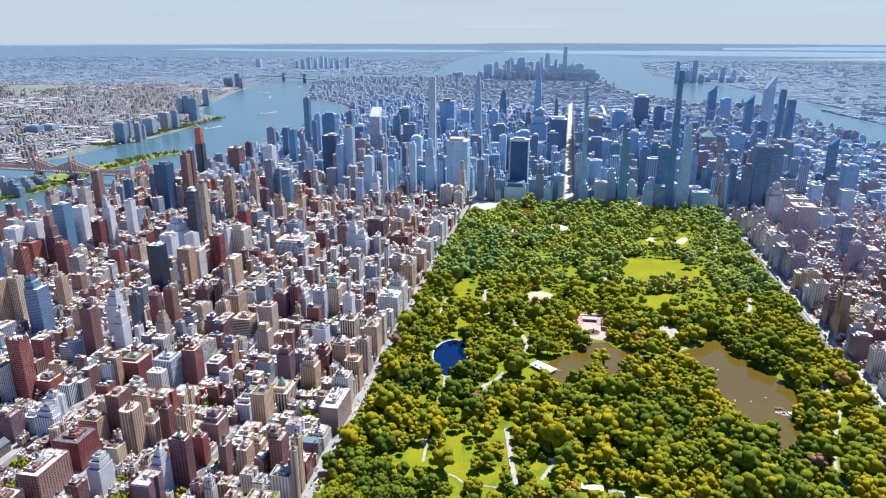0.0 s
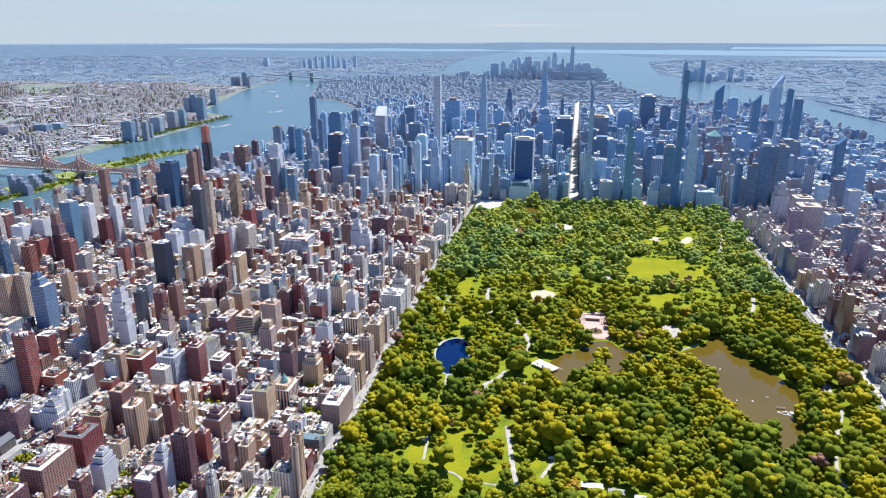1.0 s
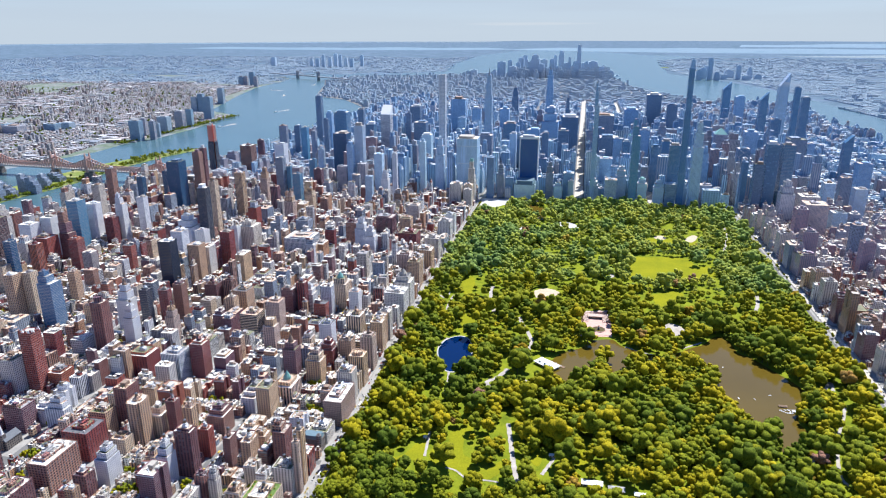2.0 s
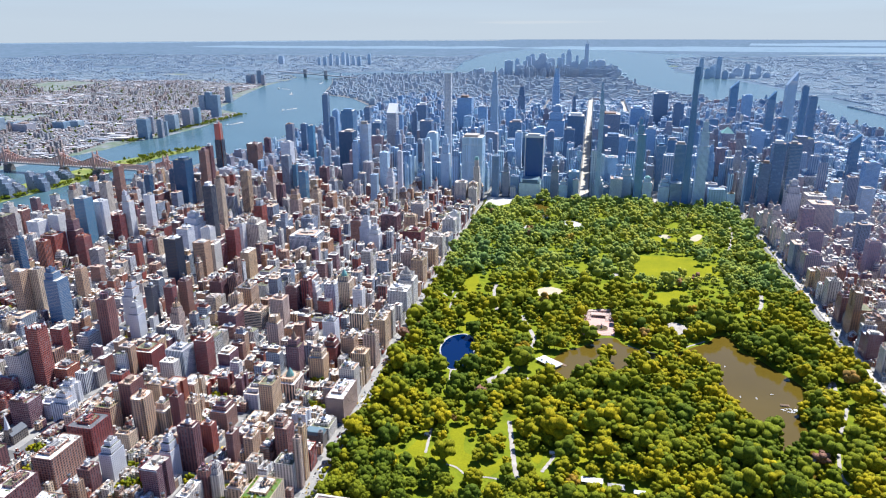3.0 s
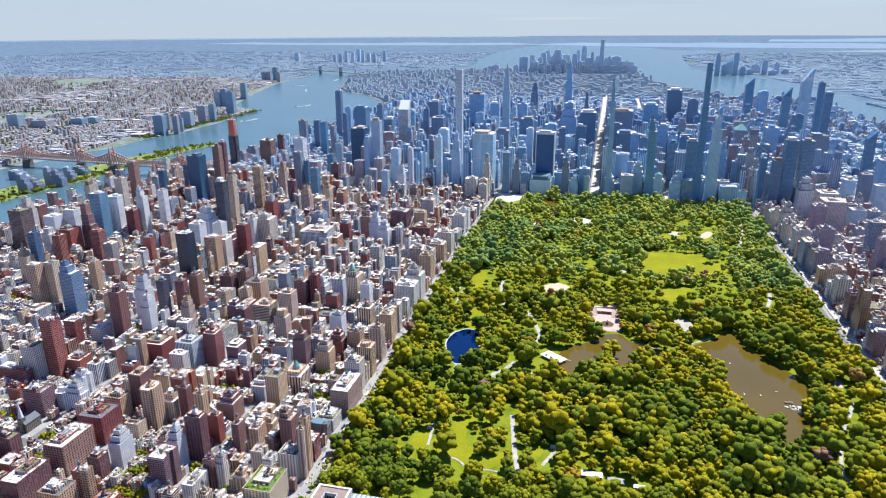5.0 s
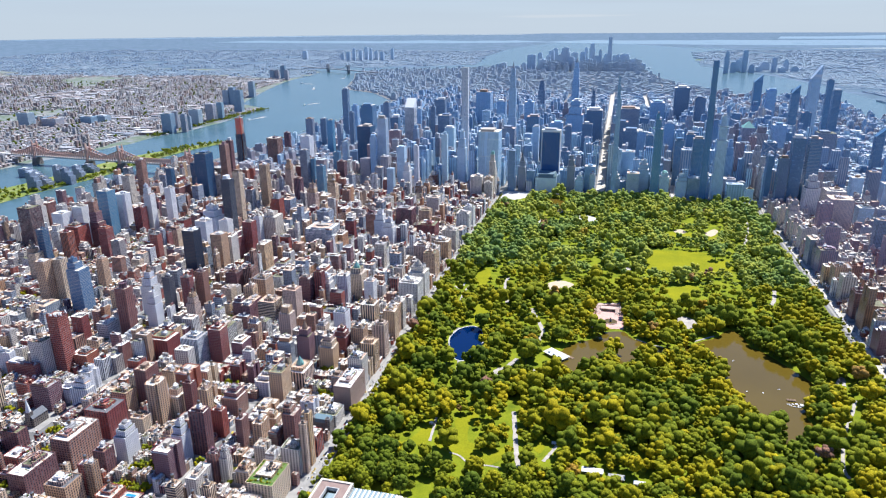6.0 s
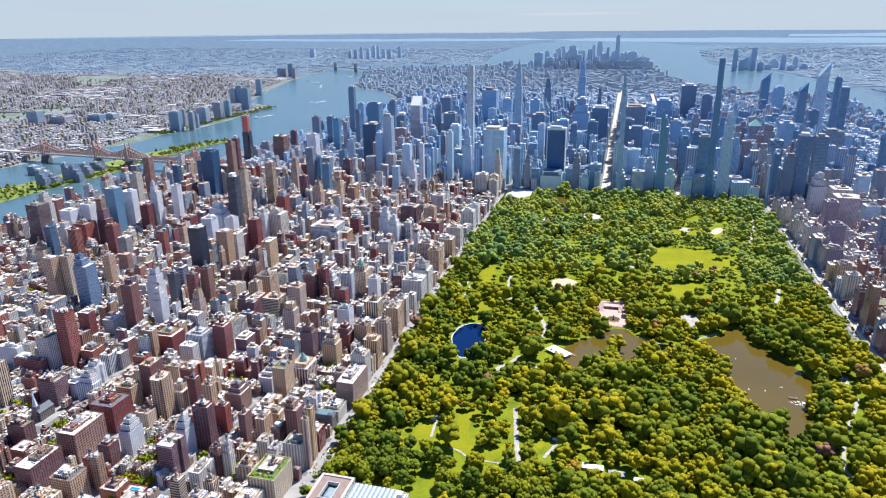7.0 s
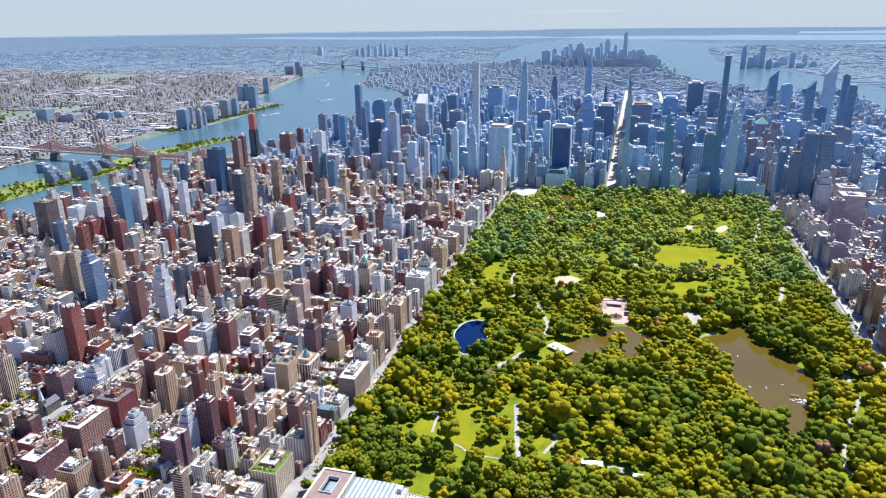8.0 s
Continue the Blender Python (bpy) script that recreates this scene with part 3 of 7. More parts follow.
def many_boxes(name, rows, materials, label, category):
    """Thousands of boxes as one object; rows: x0, x1, y0, y1, z0, z1. Slot 0: sides, slot 1: tops."""
    b = np.array(rows, dtype=np.float64)
    n = len(b)
    xs, ys, zs = b[:, [0, 1, 1, 0]], b[:, [2, 2, 3, 3]], b[:, 4:6]
    v = np.zeros((n, 8, 3))
    v[:, :4, 0], v[:, 4:, 0], v[:, :4, 1], v[:, 4:, 1] = xs, xs, ys, ys
    v[:, :4, 2], v[:, 4:, 2] = zs[:, :1], zs[:, 1:]
    corner = np.array([[0, 1, 5, 4], [1, 2, 6, 5], [2, 3, 7, 6], [3, 0, 4, 7], [4, 5, 6, 7]])
    f = (corner[None] + 8 * np.arange(n)[:, None, None]).reshape(-1)
    p = v[:, corner]
    uv = np.zeros((n, 5, 4, 2))
    uv[:, [0, 2], :, 0], uv[:, [1, 3], :, 0], uv[:, :4, :, 1] = p[:, [0, 2], :, 0], p[:, [1, 3], :, 1], p[:, :4, :, 2]
    uv[:, 4] = p[:, 4, :, :2]
    pick = np.random.RandomState(n)
    uv[:, :4] *= pick.uniform(0.75, 1.3, (n, 1, 1, 2))
    return mass(name, v.reshape(-1, 3), f, 4, uv.reshape(-1), np.tile([0, 0, 0, 0, 1], n), materials, label, category)


def mass(name, v, loops, size, uv, slots, materials, label, category, smoothed=False):
    me = bpy.data.meshes.new(name)
    n = len(loops) // size
    me.vertices.add(len(v))
    me.vertices.foreach_set("co", (S * v).astype(np.float32).ravel())
    me.loops.add(len(loops))
    me.loops.foreach_set("vertex_index", loops.astype(np.int32))
    me.polygons.add(n)
    me.polygons.foreach_set("loop_start", np.arange(0, len(loops), size, dtype=np.int32))
    me.uv_layers.new(name="UVMap").data.foreach_set("uv", uv.astype(np.float32))
    for mat in materials:
        me.materials.append(mat)
    if slots is not None:
        me.polygons.foreach_set("material_index", np.asarray(slots, dtype=np.int32))
    me.polygons.foreach_set("use_smooth", np.full(n, smoothed))
    me.update()
    me.validate()
    return tagged(new(name, me), label, category, "", "stuff")


def smooth(points, closed=True, steps=6):
    """A rounded line through a few corners."""
    p = [Vector(q) for q in points]
    n, out = len(p), []
    for i in range(n if closed else n - 1):
        a, b, c, d = (p[(i + j) % n] if closed else p[min(max(i + j, 0), n - 1)] for j in (-1, 0, 1, 2))
        for s in range(steps):
            t = s / steps
            q = 0.5 * (2 * b + (c - a) * t + (2 * a - 5 * b + 4 * c - d) * t * t + (3 * b - a - 3 * c + d) * t ** 3)
            out.append((q.x, q.y))
    if not closed:
        out.append(tuple(p[-1]))
    return out


def sheet(points, z):
    g = Geo()
    area = sum(a[0] * b[1] - b[0] * a[1] for a, b in zip(points, points[1:] + points[:1]))
    g.face([(x, y, z) for x, y in (points if area > 0 else points[::-1])])
    return g


def slab(points, z0, z1):
    area = sum(a[0] * b[1] - b[0] * a[1] for a, b in zip(points, points[1:] + points[:1]))
    pts = points if area > 0 else points[::-1]
    return Geo().shell([[(x, y, z0) for x, y in pts], [(x, y, z1) for x, y in pts]], 0, (False, True))


def strip(points, width, z):
    line = [Vector(p) for p in smooth(points, False)]
    g = Geo()
    sides = []
    for i, p in enumerate(line):
        way = (line[min(i + 1, len(line) - 1)] - line[max(i - 1, 0)]).normalized()
        off = Vector((-way.y, way.x)) * width * (0.5 + 0.08 * math.sin(i * 2.3))
        sides.append((p - off, p + off))
    for (a, b), (c, d) in zip(sides, sides[1:]):
        g.face([(a.x, a.y, z), (c.x, c.y, z), (d.x, d.y, z), (b.x, b.y, z)][::-1])
    return g


def inside(points, xs, ys):
    """Which of the places (arrays) lie within a closed line."""
    odd = np.zeros(len(xs), dtype=bool)
    for (ax, ay), (bx, by) in zip(points, points[1:] + points[:1]):
        if ay != by:
            odd ^= ((ay > ys) != (by > ys)) & (xs < (bx - ax) * (ys - ay) / (by - ay) + ax)
    return odd

# ---- the plan: x runs west across the avenues, y runs downtown, 0, 0 near the park's south-east corner ----
def street(n):
    return 60 + (59 - n) * 80.5


AVENUES_EAST = [-43, -190, -335, -475, -615, -830, -1050, -1270, -1420]
AVENUES_WEST = [822, 1100, 1375, 1640]
AVENUES_MID = [-1270, -1050, -830, -615, -475, -335, -190, -43, 300, 558, 822, 1100, 1375, 1640, 1860]

g = Geo()
g.shell([circle(0, 0, 0, 38900, 96)], 0, (False, True))
setting("ground", g, hazed_city_ground, "wide flat city ground running to the horizon", "ground")

MANHATTAN = [(-1440, -4600), (-1440, -600), (-1450, 300), (-1420, 900), (-1330, 1500), (-1300, 2300), (-1420, 2900), (-1786, 3500), (-2150, 3780), (-2300, 4150),
             (-2600, 5100), (-2900, 5900), (-2750, 6500), (-2000, 6800), (-1300, 7250), (-700, 7600), (100, 7750), (560, 7600), (700, 6500), (819, 5280), (1043, 4639),
             (1387, 3650), (1808, 2497), (1900, 1900), (2000, -400), (2050, -4600)]
setting("street_level", slab(MANHATTAN, 0, 1.2), asphalt, "grey asphalt street level of the long island", "ground")

EAST_RIVER = [(-1400, -4600), (-1400, 1500), (-1200, 2400), (-1700, 3600), (-2200, 4300), (-2800, 6000), (-2000, 6900), (-1300, 7400), (-1800, 7800), (-2500, 7100),
              (-3100, 6950), (-3700, 6950), (-3680, 6400), (-3381, 5914), (-3191, 4592), (-2900, 3600), (-2529, 2499), (-2207, 2259), (-2098, 1545), (-2091, 1115),
              (-2147, 937), (-2126, 679), (-2200, 300), (-2260, -100), (-2300, -4600)]
setting("east_river", sheet(EAST_RIVER, 0.6), river, "calm blue-grey river with boat wakes", "water")
BAY = [(2050, -4600), (1800, 0), (1800, 2200), (1300, 3600), (900, 5000), (600, 7000), (0, 7700), (-1300, 7300), (-1731, 7774), (-2088, 10400), (-2254, 14400), (-1900, 17600),
       (-1100, 21500), (300, 19300), (1700, 15300), (2600, 14900), (2700, 13600), (1700, 12400), (1600, 10500), (1425, 7841), (1953, 6295), (2168, 5159), (2273, 3814), (2285, 3047), (2420, 0), (2500, -4600)]
setting("hudson_and_bay", sheet(BAY, 0.6), river, "pale blue wide river opening into a bay", "water")
setting("ocean", sheet([(-30500, 22500), (-22000, 30000), (-14000, 33500), (-5000, 34500), (-4000, 38300), (-8000, 38000), (-20000, 33300)], 0.6), sea, "pale hazy ocean on the horizon", "water")
setting("far_bay", sheet([(4300, 14600), (7200, 14000), (14000, 15500), (12000, 17200), (7000, 15800)], 0.6), sea, "thin strip of far bay water", "water")
setting("far_spit", sheet([(-27000, 24500), (-13000, 33000), (-8500, 34500), (-13500, 34800), (-28500, 25500)], 1.0), far_slope, "thin dark spit of land at sea", "ground")

setting("queens_ground", sheet([(-2126, 679), (-2147, 937), (-2091, 1115), (-2098, 1545), (-2207, 2259), (-2529, 2499), (-3191, 4592), (-3381, 5914), (-3680, 6400), (-8200, 6600), (-8200, -1500), (-2280, -1500), (-2200, 300)], 0.4), far_ground, "grey streets and yards across the river", "ground")


def ridge(name, points, width, height, label):
    """A long low wooded rise, its crest uneven."""
    line = [Vector(p) for p in smooth(points, False, 8)]
    rows = []
    for i, p in enumerate(line):
        way = (line[min(i + 1, len(line) - 1)] - line[max(i - 1, 0)]).normalized()
        side = Vector((-way.y, way.x)) * width
        end = min(1.0, 3.0 * min(i, len(line) - 1 - i) / len(line))
        h = height * end * (0.75 + 0.5 * noise.noise((i * 0.35, height, 2.0)))
        rows.append([(p.x + side.x * k, p.y + side.y * k, 0.5 + h * (1 - k * k) ** 1.5) for k in (-1, -0.6, -0.25, 0.0, 0.25, 0.6, 1)])
    g = Geo()
    for a, b in zip(rows, rows[1:]):
        for i in range(6):
            g.face([a[i], b[i], b[i + 1], a[i + 1]][::-1])
    setting(name, g, far_slope, label, "hills")


ridge("far_hills_1", [(-1500, 21500), (1500, 19500), (4500, 18500), (9000, 18000), (14000, 17000)], 1500, 110, "hazy blue wooded hills beyond the bay")
ridge("far_hills_2", [(-14000, 22000), (-9000, 20500), (-4500, 20500), (-2600, 21500)], 1200, 60, "low hazy rise at the far shore")
ridge("far_hills_3", [(6000, 26000), (14000, 24000), (24000, 19000)], 1800, 130, "pale hazy hills on the horizon")
ISLAND = smooth([(-1760, -700), (-1735, -330), (-1700, -30), (-1720, 300), (-1690, 620), (-1640, 830), (-1720, 800), (-1850, 450), (-1890, 250), (-1900, -100), (-1930, -700)])
setting("river_island", slab(ISLAND, 0, 1.6), island_grass, "long narrow green island in the river", "ground")
for n, pts in enumerate(([(1900, 8700), (2060, 8500), (2120, 8620), (1960, 8800)], [(1500, 9500), (1640, 9450), (1660, 9560), (1530, 9600)])):
    setting(f"bay_island_{n + 1}", slab(smooth(pts), 0, 1.6), undergrowth, "small low island in the bay", "ground")

def fifth(y):
    """The shift of the avenue along the park's east side."""
    return 16 * min(1.0, max(0.0, (-y - 600) / 1000))


# pavements, one raised slab for each block, with a kerb
def blocks(avenues, n0, n1, wide=13.0):
    for xa, xb in zip(avenues, avenues[1:]):
        half = lambda a: 21.0 if a == -335 else 19.0 if a in (300, 558) else 8.0 if a == 822 and avenues is AVENUES_WEST else wide
        lo, hi = min(xa, xb) + half(min(xa, xb)), max(xa, xb) - half(max(xa, xb))
        for n in range(n0, n1):
            yield lo, hi + (fifth(street(n)) if hi == -56 else 0), street(n + 1) + 8.5, street(n) - 8.5


EAST_BLOCKS = list(blocks(AVENUES_EAST, 59, 84))
WEST_BLOCKS = list(blocks(AVENUES_WEST, 59, 76))
MID_BLOCKS = list(blocks(AVENUES_MID, 15, 59))
many = Geo()
yards = Geo()
for x0, x1, y0, y1 in EAST_BLOCKS + WEST_BLOCKS:
    many.box(x0 - 4, x1 + 4, y0 - 3.5, y1 + 3.5, 1.2, 1.4)
    yards.face([(x0 + 30, y0 + 24, 1.6), (x1 - 30, y0 + 24, 1.6), (x1 - 30, y1 - 24, 1.6), (x0 + 30, y1 - 24, 1.6)])
setting("pavement", many, sidewalk, "concrete sidewalks round the city blocks", "pavement")
setting("back_yards", yards, court, "shady planted back yards between the houses", "ground")

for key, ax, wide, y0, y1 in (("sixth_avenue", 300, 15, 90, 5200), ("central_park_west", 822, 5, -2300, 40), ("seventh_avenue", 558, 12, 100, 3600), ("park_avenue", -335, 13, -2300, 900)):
    setting(key, Geo().box(ax - wide, ax + wide, y0, y1, 1.2, 1.3), sidewalk if key == "park_avenue" else avenue_surface, "pale concrete avenue roadway", "road")

setting("fifth_avenue", slab([(-37, -2300), (-37, -1600), (-51, -600), (-51, 900), (-37, 900), (-37, -600), (-24, -1600), (-24, -2300)], 1.2, 1.3), sidewalk, "pale concrete avenue roadway", "road")


# the park
PARK = [(-18, -4300), (-18, -1600), (-38, -600), (-38, 20), (120, 42), (800, 62), (808, -4300)]
setting("park_ground", slab(PARK, 0, 1.5), undergrowth, "shady park ground under the trees", "ground")
many = Geo()
many.box(808, 813, -4300, 40, 1.2, 1.42)
setting("park_pavement", many, sidewalk, "pale paved walk along the park wall", "pavement")
setting("park_pavement_east", slab([(-23, -4300), (-17.5, -4300), (-17.5, -1600), (-37.5, -600), (-37.5, 20), (-43, 20), (-43, -600), (-23, -1600)], 1.2, 1.42), sidewalk, "pale paved walk along the park wall", "pavement")
POND = smooth([(53, -1163), (63, -1120), (88, -1103), (108, -1126), (117, -1172), (116, -1218), (101, -1247), (82, -1246), (62, -1203)])
LAKE_EAST = smooth([(258, -1228), (272, -1164), (291, -1133), (317, -1113), (340, -1085), (346, -1071), (381, -1060), (396, -1083), (418, -1098), (453, -1114), (483, -1121), (471, -1143), (441, -1148), (412, -1149), (395, -1198), (373, -1226), (367, -1156), (350, -1165), (334, -1209), (301, -1250)])
LAKE_WEST = smooth([(478, -1131), (498, -1100), (530, -1068), (555, -1048), (586, -1004), (608, -1028), (613, -1072), (632, -1089), (652, -1121), (680, -1168), (691, -1190), (696, -1222), (684, -1248), (664, -1279), (657, -1311), (663, -1338), (648, -1370), (613, -1402), (614, -1344), (585, -1339), (569, -1308), (554, -1287), (552, -1223), (557, -1164), (542, -1127), (507, -1131)])
INLET = smooth([(643, -1393), (656, -1387), (648, -1432), (630, -1485), (626, -1462), (624, -1431)])
SOUTH_POND = smooth([(121, -1), (176, -30), (200, -103), (188, -194), (145, -115)])
SHEEP_MEADOW = smooth([(416, -505), (463, -519), (522, -511), (594, -515), (612, -580), (647, -563), (645, -649), (621, -678), (580, -685), (541, -685), (512, -718), (490, -750), (468, -717), (433, -703), (441, -595), (421, -552)])
BOWLING_LAWN = smooth([(479, -807), (490, -790), (514, -778), (534, -762), (552, -791), (510, -882), (493, -902), (481, -841)])
NEAR_LAWN = smooth([(112, -1510), (112, -1483), (133, -1475), (128, -1441), (144, -1421), (146, -1393), (156, -1390), (161, -1426), (153, -1443), (157, -1487), (170, -1499), (178, -1518), (197, -1520), (213, -1496), (215, -1523), (193, -1547), (173, -1545), (150, -1531), (130, -1524)])
SIDE_LAWN = smooth([(56, -1524), (66, -1515), (78, -1498), (87, -1466), (89, -1450), (95, -1444), (101, -1478), (102, -1511), (77, -1522)])
UPPER_LAWN = smooth([(43, -858), (33, -782), (55, -761), (69, -822), (65, -879)])
MID_LAWN = smooth([(68, -1028), (81, -978), (101, -1020), (98, -1085), (78, -1078)])
SOUTH_LAWN = smooth([(512, -339), (568, -338), (605, -353), (645, -344), (630, -412), (593, -399), (547, -398), (510, -373)])
GLADE = smooth([(319, -1491), (321, -1451), (329, -1435), (334, -1455), (332, -1495)])
GLADE_B = smooth([(255, -1487), (263, -1464), (271, -1476), (266, -1498)])
CHERRY_HILL = smooth([(485, -980), (504, -956), (524, -971), (528, -993), (509, -1016), (494, -1006)])
BANDSHELL = smooth([(201, -839), (234, -805), (265, -817), (270, -845), (232, -868), (206, -859)])
RINK = smooth([(244, -222), (266, -203), (310, -247), (307, -274), (259, -278)])
INFIELD = smooth([(525, -325), (546, -303), (561, -328), (542, -350)])
INFIELD_B = smooth([(612, -338), (624, -306), (642, -282), (652, -296), (640, -336), (624, -358)])
CIRCLE_PLAZA = smooth([(773, 72), (818, 122), (865, 38), (842, -81), (829, -13), (794, 38)])
ZOO = smooth([(123, -345), (133, -279), (145, -256), (144, -321)])
WALKS = {}
WALKS["drive"] = (7, [(244, -1548), (237, -1524), (229, -1486), (220, -1436), (213, -1398)])
WALKS["drive_b"] = (8, [(175, -1298), (162, -1276), (178, -1256), (193, -1220)])
WALKS["drive_c"] = (8, [(222, -1144), (227, -1105), (218, -1066), (199, -1014), (191, -985)])
WALKS["drive_d"] = (8, [(134, -966), (120, -903), (112, -851), (112, -813)])
WALKS["mall"] = (11, [(390, -628), (396, -711), (398, -769)])
WALKS["west_drive"] = (5, [(680, -1462), (674, -1445), (680, -1412), (691, -1375), (704, -1336), (728, -1283), (746, -1236)])
WALKS["west_walk"] = (6, [(728, -1194), (747, -1161), (742, -1191)])
WALKS["west_upper"] = (8, [(717, -755), (702, -826), (683, -868)])
WALKS["west_far"] = (7, [(749, -179), (732, -303), (698, -444), (682, -496)])
WALKS["lawn_path"] = (4, [(104, -1506), (100, -1463), (98, -1443)])
WALKS["lawn_path_b"] = (3, [(139, -1526), (154, -1530), (168, -1542), (178, -1545), (200, -1543), (216, -1544)])
WALKS["pond_walk"] = (5, [(58, -1197), (52, -1154), (60, -1115)])
WALKS["east_walk"] = (5, [(32, -989), (28, -933), (31, -887)])
WALKS["east_walk_b"] = (4, [(-2, -894), (15, -908), (18, -871)])
WALKS["boat_walk"] = (5, [(199, -1262), (218, -1251), (232, -1261)])
WALKS["shore_walk"] = (4, [(405, -1088), (428, -1103), (454, -1112)])
WALKS["hill_walk"] = (4, [(514, -1072), (540, -1051), (554, -1038)])
WALKS["low_walk"] = (5, [(272, -1516), (280, -1495), (288, -1472)])
WALKS["pond_low"] = (4, [(97, -1334), (96, -1299), (90, -1254)])

for name, pts in (("great_lawn", SHEEP_MEADOW), ("bowling_lawn", BOWLING_LAWN), ("slope_lawn", NEAR_LAWN), ("side_lawn", SIDE_LAWN), ("upper_lawn", UPPER_LAWN), ("hollow_lawn", MID_LAWN), ("south_lawn", SOUTH_LAWN), ("glade_lawn", GLADE), ("small_glade_lawn", GLADE_B)):
    setting(name, sheet(pts, 1.75), lawn, "sunlit mown bright green lawn", "lawn")
for name, pts in (("lake_east", LAKE_EAST), ("lake_west", LAKE_WEST), ("lake_inlet", INLET), ("south_pond", SOUTH_POND)):
    setting(name, sheet(pts, 1.9), lake_water, "still olive-brown park lake", "water")
bank = [(81 + (x - 81) * 1.09, -1172 + (y + 1172) * 1.04) for x, y in POND]
setting("pond_rim", slab(bank, 1.4, 2.0), concrete, "pale stone rim round the pond", "kerb")
setting("model_boat_pond", sheet(POND, 2.1), pond_water, "deep blue round boat pond", "water")
for name, pts, mat, label in (("cherry_plaza", CHERRY_HILL, gravel, "pale gravel turning circle"), ("bandshell_plaza", BANDSHELL, sand, "pale sandy plaza among trees"), ("ice_rink", RINK, concrete, "white skating rink terrace"),
                              ("infield_west", INFIELD, sand, "sandy baseball infield"), ("infield_east", INFIELD_B, sand, "sandy baseball infield"), ("circle_plaza", CIRCLE_PLAZA, concrete, "pale paved round plaza"), ("zoo_court", ZOO, concrete, "pale paved court")):
    setting(name, sheet(pts, 1.8), mat, label, "plaza")
GRAND_PLAZA = [(-40, -45), (20, -60), (62, 0), (60, 66), (-40, 66)]
setting("grand_plaza", slab(GRAND_PLAZA, 1.2, 1.8), concrete, "pale paved plaza at the park corner", "plaza")
for key, (width, pts) in WALKS.items():
    setting(key, strip(pts, width, 1.85), gravel, "pale winding park path", "path")

# ---- buildings ----
rng = random.Random(11)
taken = []          # footprints of the single towers
LOOK = {
    "tan": ("apartment_tower", "tan brick", "apartment building"), "red": ("apartment_tower", "red brick", "apartment building"),
    "brown": ("apartment_tower", "dark brown brick", "apartment building"), "limestone": ("apartment_tower", "pale limestone", "apartment building"),
    "white": ("apartment_tower", "white brick", "apartment building"), "grey": ("office_tower", "grey concrete", "office tower"),
    "dark": ("office_tower", "black-bronze glass", "office tower"), "band": ("office_building", "blue-white striped", "office building"),
    "glass": ("glass_tower", "bright blue glass", "glass tower"), "glassteal": ("glass_tower", "teal glass", "glass tower"),
    "glassdark": ("glass_tower", "dark blue glass", "glass tower"), "glasslight": ("glass_tower", "pale silvery glass", "glass tower"),
    "alum": ("office_tower", "white aluminium-banded", "office tower"), "lattice": ("residential_tower", "very slender white concrete lattice", "skyscraper"),
    "marble": ("office_tower", "white marble-ribbed", "office tower"), "solow": ("office_tower", "black glass white-edged", "office tower"),
    "pink": ("office_tower", "rose granite", "office tower"), "copper": ("apartment_tower", "orange-brown brick", "apartment building"),
    "stone": ("gabled_apartment_house", "dark ornate stone", "apartment building"), "plaza": ("grand_hotel", "pale grand-hotel", "hotel"),
}
SHAPE = {
    "flat": "slab with a flat roof", "setback": "tower with stepped setbacks", "cross": "tower with notched corners", "clutter": "block with a cluttered roof",
    "round": "tower with chamfered corners", "slant": "tower with a sloping top", "garden": "block with a planted roof", "cupola": "block with a small cupola",
    "peak": "tower with a pointed top", "ornate": "tower with an ornate crown", "zigzag": "tower with a zigzag crown", "drum": "tower with a round drum on top",
    "step": "tower stepping down on one side", "hospital": "hospital block with white roof plant", "slantside": "tower with a stepped flank", "slantbig": "tower with a big slanted crown",
    "flare": "tower flaring out at its foot", "slab": "broad upright slab", "spire": "tapering tower with a spire", "dome": "tower with a small dome",
    "pyramid": "tower with a green pyramid roof", "slantone": "tower with a cut-off slanting top", "tall": "very tall slim skyscraper", "diagrid": "tower with a slanting grid facade",
    "twin": "house with two corner towers", "gables": "house with steep gabled roofs", "mansard": "block with a steep dark mansard roof", "copperroof": "tower with a green copper roof",
}
tank_cap = make_mesh("tank_cap", Geo().tube(0, 0, 7.0, 8.6, 2.35, 0.15, 10), slate)
stand = Geo()
for ax, ay in ((-1.3, -1.3), (1.3, -1.3), (1.3, 1.3), (-1.3, 1.3)):
    stand.box(ax - 0.18, ax + 0.18, ay - 0.18, ay + 0.18, 0, 3.05)
stand.box(-1.9, 1.9, -1.9, 1.9, 2.75, 3.05)
stand.tube(0, 0, 3.0, 7.0, 2.1, 2.0, 10, 1)
tank_drum = make_mesh("tank_drum", stand, [steel, timber])
units = []
for w, d, h in ((3.4, 2.2, 1.8), (5.5, 2.6, 2.2), (2.2, 2.2, 2.6)):
    u = Geo().box(-w / 2, w / 2, -d / 2, d / 2, 0, h)
    u.tube(-w / 5, 0, h, h + 0.5, d * 0.3, d * 0.3, 8)
    units.append(make_mesh("air_unit", u, plant_room))


def tank(parent, x, y, z):
    drum = share("water_tank", tank_drum, parent, x, y, z)
    share("cap", tank_cap, drum)


